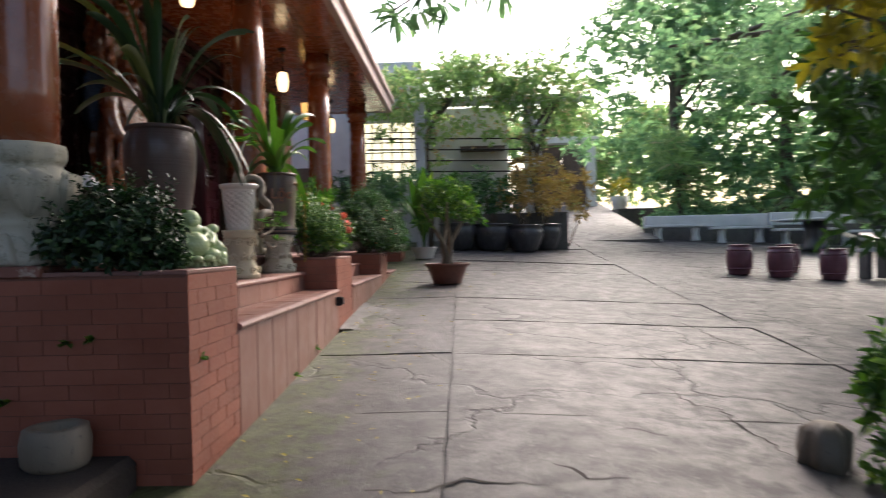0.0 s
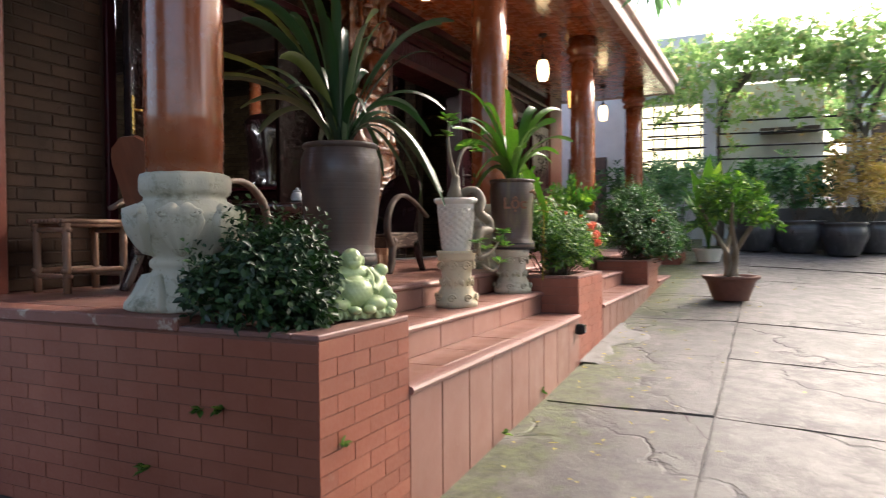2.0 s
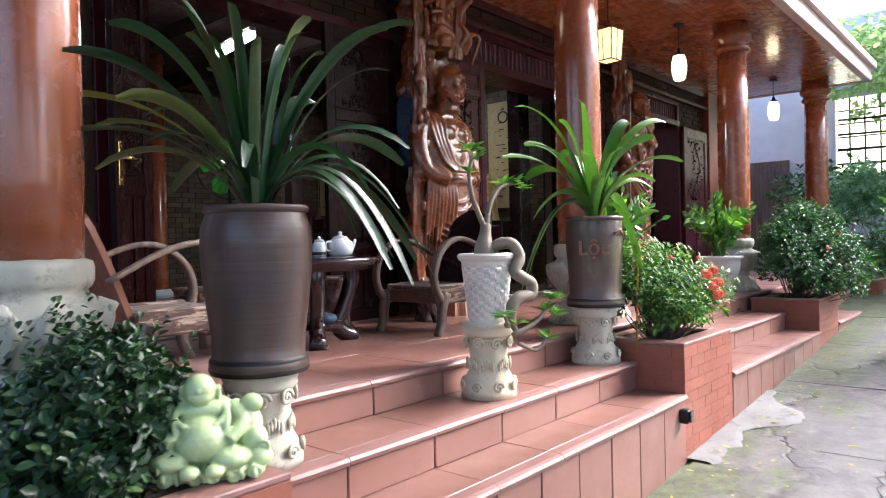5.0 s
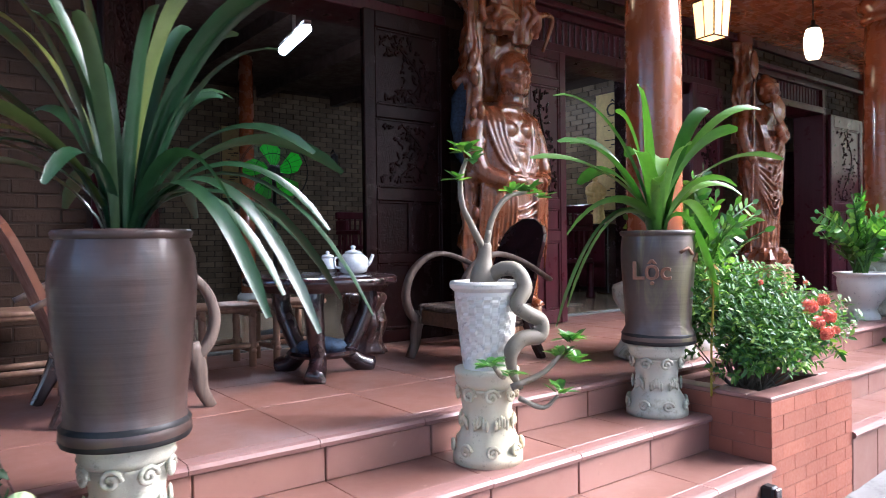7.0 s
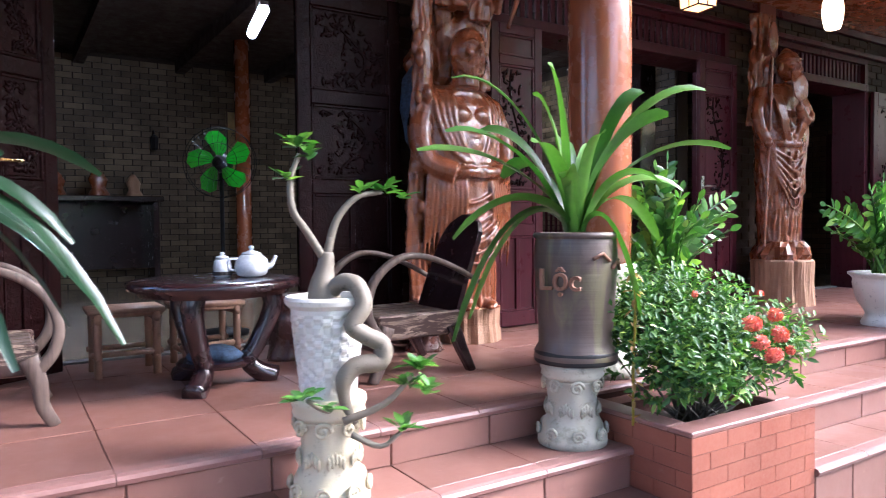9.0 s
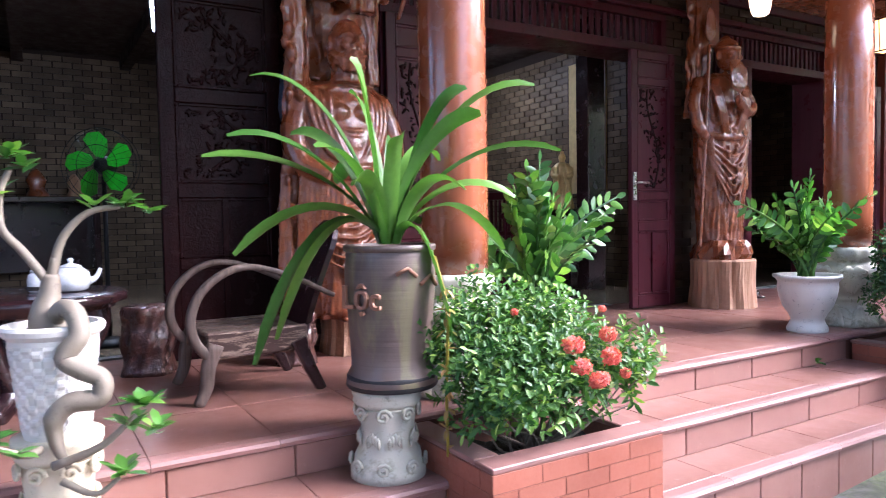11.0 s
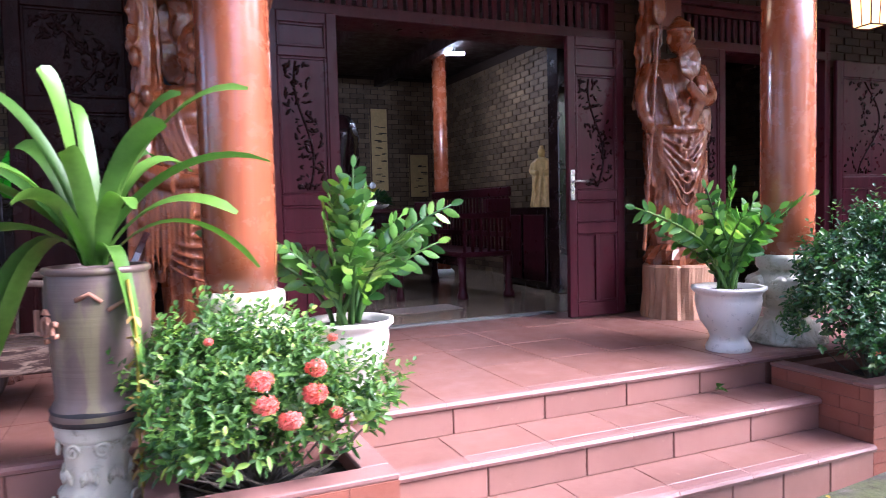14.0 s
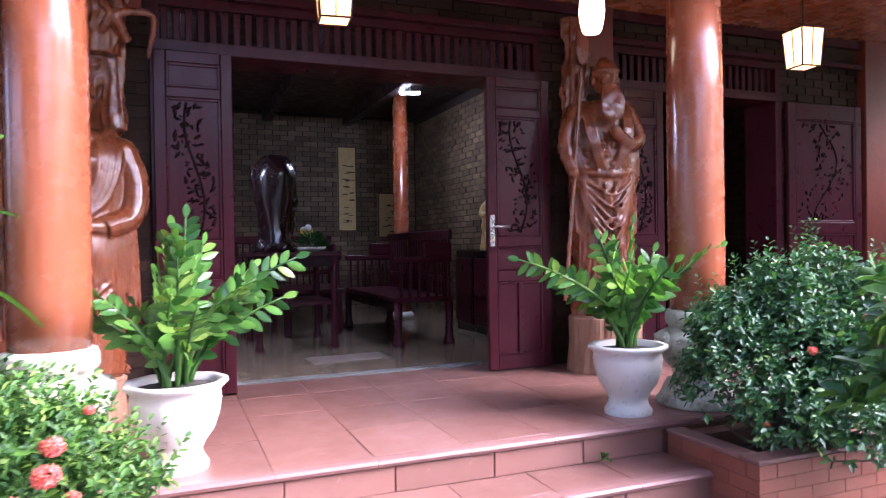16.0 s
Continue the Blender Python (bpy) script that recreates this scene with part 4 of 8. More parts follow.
strap_plant(lv, (0, 0, 0.545), [(250, 0.36, 0.62, 0.05), (259, 0.43, 0.50, 0.06), (240, 0.66, 0.46, 0.06), (270, 0.64, 0.10, 0.0), (205, 0.56, 0.16, 0.0), (64, 0.62, 0.52, 0.06), (60, 0.42, 0.60, 0.10), (70, 0.30, 0.44, 0.14),
                                (28, 0.18, 0.22, 0.50), (236, 0.22, 0.40, 0.56), (246, 0.24, 0.46, 0.66), (262, 0.24, 0.52, 0.26), (75, 0.56, 0.26, 0.0), (40, 0.46, 0.34, 0.02), (150, 0.48, 0.36, 0.10), (180, 0.40, 0.42, 0.16),
                                (120, 0.46, 0.36, 0.14), (290, 0.36, 0.30, 0.04), (310, 0.30, 0.24, 0.10), (95, 0.26, 0.50, 0.30), (20, 0.30, 0.30, 0.12), (222, 0.46, 0.34, 0.05), (345, 0.38, 0.20, 0.02)], 0.034, 1.08)
lv.build("foliage", LEAF_STRAP, v2, "long arching strap leaves")
b = sweep(bmesh.new(), curve_points([(0.17, 0.10, 0.50), (0.22, 0.12, 0.30), (0.215, 0.115, 0.0), (0.21, 0.12, -0.25)], 5), 0.006, 6)
spike = part("flower_stalk", b, LEAF_YELLOW, v2, "hanging yellow dried flower stalk", smooth=True)
lv = Leaves()
for k in range(9):
    z = 0.38 - 0.075 * k
    for _ in range(3):
        lv.leaf((0.215, 0.117, z), unit() + Vector((0.5, 0, 0)), Vector((0, 0, 1)), 0.05, 0.02)
lv.build("dried_flower", LEAF_ORANGE, v2, kind="stuff")

# bonsai with a looping trunk in a white basket-weave pot
WP = (-1.11, 5.72)
pedestal(pose(*WP, Z2), CREAM, 0.355, "cream carved stone pedestal on the step", 0.125)
wp = thing("bonsai_pot", "white basket-weave ceramic pot with a looping desert-rose bonsai", "potted bonsai", pose(*WP, Z2 + 0.355))
def weave(a, z):
    return 1 + 0.022 * (1 if (int(a / 0.26) + int(z / 0.022)) % 2 else -1) * (1 if 0.02 < z < 0.28 else 0)
part("pot", lathe([(0.088, 0.0), (0.092, 0.015)] + [(0.093 + 0.028 * k / 26, 0.02 + 0.01 * k) for k in range(27)] + [(0.122, 0.295), (0.138, 0.31), (0.142, 0.325), (0.136, 0.335), (0.122, 0.335), (0.116, 0.31)], 96, weave, cap=False), WHITEPOT, wp, smooth=False)
part("soil", lathe([(0.118, 0.312), (0.06, 0.322), (0.005, 0.325)], 20), SOIL, wp, smooth=True)
tr = bmesh.new()
sweep(tr, curve_points([(0, -0.01, 0.31), (0.0, -0.015, 0.37), (0.0, -0.005, 0.43), (0.0, 0.0, 0.48)], 5), [0.055, 0.056, 0.055, 0.052, 0.049, 0.045, 0.042, 0.038, 0.034, 0.031, 0.029, 0.028, 0.027, 0.026, 0.025, 0.022], 12)
sweep(tr, curve_points([(0.02, 0.0, 0.34), (0.06, 0.02, 0.378), (0.12, 0.048, 0.376), (0.152, 0.06, 0.312), (0.15, 0.02, 0.252), (0.168, 0.058, 0.216), (0.184, 0.108, 0.186), (0.186, 0.10, 0.132), (0.166, 0.03, 0.124), (0.152, -0.012, 0.078), (0.152, -0.006, 0.0), (0.168, 0.02, -0.06)], 5),
      [0.027] * 6 + [0.029] * 30 + [0.030] * 10 + [0.025, 0.023, 0.021, 0.02, 0.018, 0.016, 0.014, 0.012, 0.01, 0.01], 12)
BR = [([(0, -0.005, 0.45), (0.0, -0.07, 0.55), (0.01, -0.12, 0.62), (0.0, -0.12, 0.72), (0.0, -0.09, 0.80)], 0.012), ([(0, 0.0, 0.46), (0.01, 0.03, 0.58), (0.02, 0.10, 0.66), (0.03, 0.19, 0.68)], 0.012), ([(0, 0, 0.46), (0.01, 0.01, 0.53)], 0.014),
      ([(0.145, -0.05, 0.0), (0.18, -0.08, 0.0), (0.2, -0.12, 0.02), (0.22, -0.16, 0.05)], 0.011), ([(0.16, -0.02, -0.05), (0.21, 0.10, 0.0), (0.23, 0.19, 0.08)], 0.011), ([(0.178, 0.0, -0.09), (0.22, 0.08, -0.13), (0.24, 0.14, -0.09)], 0.009)]
for pts, r in BR:
    c = curve_points(pts, 4)
    sweep(tr, c, [r * (1.25 - 0.6 * i / len(c)) for i in range(len(c))], 7)
part("trunk", tr, BARK, wp, "smooth grey swollen trunk bent in loops", smooth=True)
lv = Leaves()
for tip, n in (((0, -0.10, 0.83), 14), ((0, -0.13, 0.72), 8), ((0.0, -0.06, 0.79), 7), ((0.03, 0.20, 0.685), 12), ((0.02, 0.12, 0.68), 7), ((0.03, 0.26, 0.67), 7), ((0.24, 0.21, 0.11), 18), ((0.23, 0.17, 0.05), 12), ((0.22, -0.17, 0.06), 9), ((0.24, 0.15, -0.08), 10), ((0.24, -0.10, 0.02), 6), ((0.24, 0.24, 0.03), 12)):
    for k in range(n):
        a = k * 2.4
        d = Vector((math.cos(a) * 0.9, math.sin(a), rnd(0.0, 0.9)))
        lv.leaf(Vector(tip) + unit() * 0.012, d, Vector((0, 0, 1)), rnd(0.055, 0.085), rnd(0.03, 0.042), 0.1, rnd(0, 0.15))
lv.build("leaves", LEAF_ZZ, wp, "rounded bright green leaves")


def zz_plant(m, seed, label, stems, rim=0.215, h=0.39):
    """A flared white pot with upright stems of paired glossy leaflets."""
    r = random.Random(seed)
    p = thing("flower_pot", label, "potted plant", m, "white pots on the porch")
    f = lambda a, z: 1 + (0.025 * math.sin(9 * a) if z > h * 0.93 else 0.02 * abs(math.sin(6 * a)) * (1 if 0.35 < z / h < 0.8 else 0))
    k, f_ = rim / 0.185, h / 0.36
    part("pot", lathe([(q * k, z * f_) for q, z in ((0.112, 0), (0.115, 0.02), (0.098, 0.05), (0.090, 0.075), (0.104, 0.11), (0.135, 0.16), (0.155, 0.225), (0.163, 0.285), (0.162, 0.315), (0.172, 0.33), (0.187, 0.345), (0.185, 0.36), (0.165, 0.36), (0.155, 0.32))], 56, f, cap=False), WHITEPOT, p, smooth=True)
    part("bottom", lathe([(0.112 * k, 0.002), (0.01, 0.004)], 20), WHITEPOT, p)
    part("soil", lathe([(0.158 * k, h - 0.035), (0.08, h - 0.02), (0.005, h - 0.015)], 20), SOIL, p, smooth=True)
    st, lv = bmesh.new(), Leaves()
    stems = stems[:13] + [(r.uniform(0, 360), r.uniform(0.25, 0.8), r.uniform(0.36, 0.50)) for _ in range(4)]
    for az, lean, ln in stems:
        a = radians(az + r.uniform(-14, 14))
        d = Vector((math.cos(a), math.sin(a), 0))
        b0 = Vector((r.uniform(-0.06, 0.06), r.uniform(-0.06, 0.06), h - 0.03))
        ln *= 1.22
        pts = [b0 + d * (ln * lean * t ** 1.5) + Vector((0, 0, ln * (t - 0.35 * lean * t * t))) for t in [i / 12 for i in range(13)]]
        sweep(st, pts, [0.013 - 0.0007 * i for i in range(13)], 6)
        nl = int(ln / 0.052)
        spin = r.uniform(0, 3.14)
        for i in range(nl):
            t = 0.30 + 0.68 * i / nl
            j = min(11, int(t * 12))
            q = pts[j].lerp(pts[j + 1], t * 12 - j)
            ax = (pts[j + 1] - pts[j]).normalized()
            u = ax.orthogonal().normalized()
            w = ax.cross(u)
            flat = u * math.cos(spin) + w * math.sin(spin)
            for s in (1, -1):
                s_ = r.uniform(0.085, 0.105) * (1.08 - 0.35 * abs(t - 0.5))
                lv.oval(q + ax * (0.014 * s), flat * s + ax * r.uniform(0.5, 1.0) + unit() * 0.25, ax.cross(flat) + unit() * 0.5, s_, s_ * 0.43, 0.25, r.uniform(0.0, 0.18))
        lv.oval(pts[-1], pts[-1] - pts[-2], d.cross(Vector((0, 0, 1))), 0.07, 0.035)
    part("stem", st, LEAF_IXORA, p, "thick green stems", smooth=True)
    lv.build("foliage", LEAF_ZZ, p, "glossy paired leaflets", "stuff")
    return p


zz_plant(pose(-1.54, 7.89, PORCH), 3, "white flared ceramic pot with a bushy glossy-leaved plant", [(100, 0.05, 0.62), (60, 0.15, 0.50), (130, 0.2, 0.55), (250, 0.18, 0.55), (270, 0.05, 0.58), (90, 0.75, 0.62), (75, 0.65, 0.50), (110, 0.55, 0.52), (265, 0.85, 0.52), (250, 0.6, 0.42),
                                                                                                                (0, 0.3, 0.48), (20, 0.5, 0.42), (180, 0.3, 0.5), (300, 0.35, 0.44), (330, 0.4, 0.4), (200, 0.5, 0.46), (45, 0.4, 0.5), (150, 0.35, 0.52), (285, 0.5, 0.40), (80, 0.25, 0.56)])
zz_plant(pose(-1.53, 10.27, PORCH), 5, "white flared ceramic pot with upright glossy stems", [(95, 0.1, 0.60), (100, 0.95, 0.70), (85, 0.7, 0.62), (260, 0.9, 0.62), (255, 0.7, 0.50), (270, 0.25, 0.56), (60, 0.2, 0.48), (0, 0.3, 0.44), (180, 0.3, 0.5), (300, 0.4, 0.42), (130, 0.3, 0.5), (30, 0.4, 0.40), (280, 0.1, 0.50)])

# jade-green laughing figurine, one plain mesh
b = bmesh.new()
box(b, -0.10, 0.10, -0.15, 0.15, 0.0, 0.05, bevel=0.018)
for c, r, q in (((0.0, -0.03, 0.13), 0.105, (0.95, 1.1, 0.95)), ((0.055, -0.03, 0.135), 0.078, (1, 1.05, 1)), ((0.0, -0.03, 0.225), 0.075, (0.85, 1.25, 0.7)), ((0.03, -0.035, 0.295), 0.050, (1, 0.95, 1.12)), ((0.055, -0.035, 0.275), 0.030, (0.9, 1.2, 0.9)),
                ((0.074, -0.035, 0.298), 0.010, (1, 1, 1.2)), ((0.030, -0.088, 0.285), 0.015, (0.8, 0.6, 2.0)), ((0.030, 0.018, 0.285), 0.015, (0.8, 0.6, 2.0)), ((0.06, -0.12, 0.075), 0.055, (1.3, 1.1, 0.75)), ((0.07, 0.05, 0.075), 0.055, (1.3, 1.1, 0.75)),
                ((0.13, -0.06, 0.05), 0.028, (1.3, 1, 0.8)), ((0.13, 0.01, 0.05), 0.028, (1.3, 1, 0.8)), ((0.0, 0.09, 0.16), 0.062, (0.9, 0.9, 1.2)), ((0.01, 0.115, 0.235), 0.034, (1, 1, 1)), ((0.035, 0.12, 0.12), 0.045, (1, 0.9, 1)), ((0.05, 0.13, 0.06), 0.045, (1, 1, 0.9))):
    ball(b, c, r, 3, q)
for q in (1, -1):
    sweep(b, curve_points([(0.0, -0.03 + q * 0.085, 0.24), (0.045, -0.03 + q * 0.115, 0.18), (0.09, -0.03 + q * 0.075, 0.135)], 5), 0.024, 10)
    sweep(b, curve_points([(0.02, -0.03 + q * 0.06, 0.25), (0.075, -0.03 + q * 0.075, 0.20), (0.095, -0.03 + q * 0.05, 0.12), (0.09, -0.03 + q * 0.02, 0.08)], 5), 0.011, 8)
for k in range(13):
    w = -1.25 + 2.5 * k / 12
    ball(b, (0.045 + 0.055 * math.cos(w), -0.033 + 0.075 * math.sin(w), 0.232 - 0.055 * math.cos(w)), 0.0115, 2)
for x, y, z in ((0.105, -0.13, 0.022), (0.108, 0.06, 0.020), (0.108, 0.12, 0.028), (0.10, -0.05, 0.018), (0.07, 0.145, 0.10), (0.105, 0.0, 0.022)):
    sweep(b, [Vector((x, y + 0.017 * math.cos(q * 0.5236), z + 0.017 * math.sin(q * 0.5236))) for q in range(13)], 0.007, 6)
    ball(b, (x, y, z), 0.009, 1)
for k in range(8):
    sweep(b, curve_points([(0.06, -0.13 + 0.035 * k, 0.055), (0.115, -0.135 + 0.036 * k, 0.035), (0.108, -0.13 + 0.036 * k, 0.008)], 4), 0.008, 6)
jade = carve(part("figurine", b, JADE, smooth=True), 0.0042)
jade.matrix_world = pose(-0.80, 4.045, 1.50, 0, 0, -35) @ Matrix.Diagonal((0.86, 0.90, 0.80, 1))
tagged(jade, "pale jade-green seated laughing figurine on the planter rim", "figurine")


def shrub(name, label, foot, blobs, count, size, mat, group="", width=0.45, n_twig=40, flowers=(), sprigs=60, category="shrub"):
    s = thing(name, label, category, pose(*foot), group)
    rel = [(x - foot[0], y - foot[1], z - foot[2], r) for x, y, z, r in blobs]
    lv = Leaves()
    bush(lv, rel, count, size, width, sprigs=sprigs, zmin=-0.02)
    lv.build("leaves", mat, s, kind="stuff")
    part("branch", twigs(bmesh.new(), (0, 0, -0.03), rel, n_twig), TREEBARK, s, "thin woody branches")
    for fx, fy, fz, fr in flowers:
        lf = Leaves()
        for _ in range(60):
            d = unit()
            d.x = abs(d.x)
            d.z *= 0.7
            c = Vector((fx - foot[0], fy - foot[1], fz - foot[2])) + d * fr * rnd(0.55, 0.8)
            u = d.orthogonal().normalized()
            for k in range(4):
                a = k * 1.57
                lf.leaf(c, (u * math.cos(a) + d.cross(u) * math.sin(a)) + d * 0.3, d, fr * 0.36, fr * 0.17, 0.1, 0)
        lf.build("flower", PETAL, s, "round coral-red flower cluster")
    return s


shrub("shrub", "dense dark green glossy shrub in the brick planter", (-0.95, 3.82, 1.42), [(-1.02, 3.74, 1.66, 0.18), (-0.95, 3.82, 1.68, 0.18), (-1.12, 3.88, 1.72, 0.18), (-0.93, 3.92, 1.60, 0.14), (-0.98, 3.66, 1.58, 0.15), (-1.18, 3.70, 1.60, 0.16), (-0.86, 3.70, 1.56, 0.14), (-1.06, 3.98, 1.66, 0.15), (-0.82, 3.76, 1.54, 0.11)], 7500, 0.042, LEAF_DARK, "planter shrubs", 0.55, 40, (), 60)
shrub("shrub", "bright green ixora shrub with coral-red flowers in the brick planter", (-0.95, 7.38, 1.42), [(-0.98, 7.16, 1.74, 0.20), (-0.90, 7.42, 1.78, 0.20), (-0.95, 7.56, 1.74, 0.17), (-1.06, 7.25, 1.89, 0.16), (-0.80, 7.28, 1.66, 0.18), (-0.80, 7.50, 1.64, 0.15), (-1.06, 7.48, 1.84, 0.15), (-0.84, 7.10, 1.62, 0.13), (-1.02, 7.05, 1.84, 0.12), (-0.72, 7.66, 1.69, 0.13), (-0.70, 7.16, 1.66, 0.11), (-0.76, 7.78, 1.74, 0.09)], 5200, 0.047, LEAF_IXORA, "planter shrubs", 0.45, 60,
      [(-0.64, 7.34, 1.885, 0.052), (-0.66, 7.53, 1.905, 0.045), (-0.63, 7.515, 1.825, 0.052), (-0.61, 7.35, 1.812, 0.050), (-0.60, 7.43, 1.755, 0.050), (-0.62, 7.585, 1.755, 0.030), (-0.80, 7.20, 2.0, 0.02), (-0.78, 7.62, 1.98, 0.022)], 430)
shrub("shrub", "large dark green ixora shrub dotted with red buds", (-0.95, 10.78, 1.42), [(-0.95, 10.45, 1.80, 0.27), (-0.85, 10.80, 1.92, 0.32), (-0.95, 11.15, 1.90, 0.32), (-1.0, 10.65, 2.06, 0.26), (-0.70, 10.55, 1.68, 0.24), (-0.66, 10.95, 1.68, 0.28), (-0.98, 11.0, 2.12, 0.24), (-1.02, 11.35, 1.8, 0.26), (-0.8, 11.3, 1.62, 0.22), (-0.52, 10.75, 1.62, 0.22), (-0.55, 11.2, 1.75, 0.26), (-0.62, 10.95, 1.95, 0.24), (-0.90, 10.72, 2.26, 0.17), (-0.92, 11.05, 2.32, 0.18), (-0.75, 11.2, 2.2, 0.18), (-0.98, 10.42, 2.08, 0.16)], 20000, 0.044, LEAF_MID, "planter shrubs", 0.5, 60,
      [(-0.62, 10.62, 1.98, 0.03), (-0.52, 10.72, 1.84, 0.022), (-0.70, 10.42, 1.64, 0.02), (-0.60, 10.95, 2.12, 0.022), (-0.48, 10.95, 1.78, 0.03)], 220)
shrub("shrub", "dark green shrub in the far planter", (-0.95, 14.05, 1.42), [(-0.95, 13.8, 1.75, 0.26), (-0.85, 14.1, 1.85, 0.30), (-0.95, 14.35, 1.75, 0.26), (-0.7, 14.0, 1.62, 0.22)], 2500, 0.06, LEAF_MID, "planter shrubs", 0.45, 30, (), 60)


# ---------- lanterns ----------
def lantern_barrel(y, z=3.70, x=-1.95):
    l = thing("lantern", "glowing white barrel-shaped glass lantern hanging on a cord", "lantern", pose(x, y, z), "porch lanterns")
    part("shade", lathe([(0.05, 0.0), (0.062, 0.02), (0.075, 0.08), (0.08, 0.14), (0.075, 0.20), (0.06, 0.255), (0.045, 0.27)], 24, lambda a, q: 1 + 0.02 * math.cos(8 * a)), LANTERNW, l, smooth=True)
    part("cap", lathe([(0.05, 0.265), (0.045, 0.29), (0.02, 0.30), (0.018, 0.34)], 20), DARKMETAL, l, smooth=True)
    part("cord", sweep(bmesh.new(), [(0, 0, 0.33), (0, 0, SOFFIT_Z - z - 0.03)], 0.006, 6), DARKMETAL, l)
    part("rose", lathe([(0.05, SOFFIT_Z - z - 0.03), (0.055, SOFFIT_Z - z - 0.01), (0.055, SOFFIT_Z - z)], 20), DARKMETAL, l)
    return l


def lantern_box(y, z=3.70, x=-1.95, turn=38):
    l = thing("lantern", "glowing square paper lantern with a thin wooden frame", "lantern", pose(x, y, z, 0, 0, turn), "porch lanterns")
    part("shade", lathe([(0.11, 0.01), (0.135, 0.27)], 4), LANTERN, l)
    for k in range(4):
        a = k * math.pi / 2
        c, s = math.cos(a), math.sin(a)
        c2, s2 = math.cos(a + math.pi / 2), math.sin(a + math.pi / 2)
        part("post", sweep(bmesh.new(), [(0.113 * c, 0.113 * s, 0), (0.139 * c, 0.139 * s, 0.28)], 0.006, 5), ROSE, l)
        part("rail", sweep(bmesh.new(), [(0.113 * c, 0.113 * s, 0.005), (0.113 * c2, 0.113 * s2, 0.005)], 0.006, 5), ROSE, l)
        part("rail", sweep(bmesh.new(), [(0.139 * c, 0.139 * s, 0.278), (0.139 * c2, 0.139 * s2, 0.278)], 0.006, 5), ROSE, l)
        m0, m1 = Vector((0.113 * (c + c2) / 2, 0.113 * (s + s2) / 2, 0)), Vector((0.139 * (c + c2) / 2, 0.139 * (s + s2) / 2, 0.28))
        part("lath", sweep(bmesh.new(), [m0, m1], 0.004, 5), ROSE, l)
    part("cord", sweep(bmesh.new(), [(0, 0, 0.27), (0, 0, SOFFIT_Z - z)], 0.006, 6), DARKMETAL, l)
    return l


lantern_barrel(7.05, 3.86, -1.98)
lantern_box(8.72)
lantern_barrel(10.35, 3.80)
lantern_box(12.2, 3.74, -2.0)
lantern_barrel(13.9, 3.80)


# ---------- carved wooden statues, each one plain mesh ----------
def gnarl(b, cx, cy, r0, z0, z1, lean, seed_):
    """A knotty upright branch, closed at both ends."""
    rows_ = []
    for j in range(61):
        z = z0 + (z1 - z0) * j / 60
        row = []
        for i in range(26):
            th = 2 * math.pi * i / 26
            q = Vector((math.cos(th) * 1.6, math.sin(th) * 1.6, z * 3.2 + seed_))
            rr = r0 * (1 + 0.55 * noise.noise(q) + 0.30 * noise.noise(q * 2.7) + 0.18 * noise.noise(q * 6) + 0.12 * math.sin(7 * th + 6 * z + 3 * noise.noise(q)))
            row.append(b.verts.new((cx + 0.6 * rr * math.cos(th), cy + lean * math.sin(2.2 * z + seed_) + rr * math.sin(th), z)))
        rows_.append(row)
    for p, q in zip(rows_, rows_[1:]):
        for i in range(26):
            b.faces.new((p[i], p[(i + 1) % 26], q[(i + 1) % 26], q[i]))
    b.faces.new(rows_[0][::-1])
    b.faces.new(rows_[-1])


def along(pairs, t):
    for (t0, v0), (t1, v1) in zip(pairs, pairs[1:]):
        if t <= t1:
            k = (t - t0) / (t1 - t0)
            return v0 + (v1 - v0) * k * k * (3 - 2 * k)
    return pairs[-1][1]


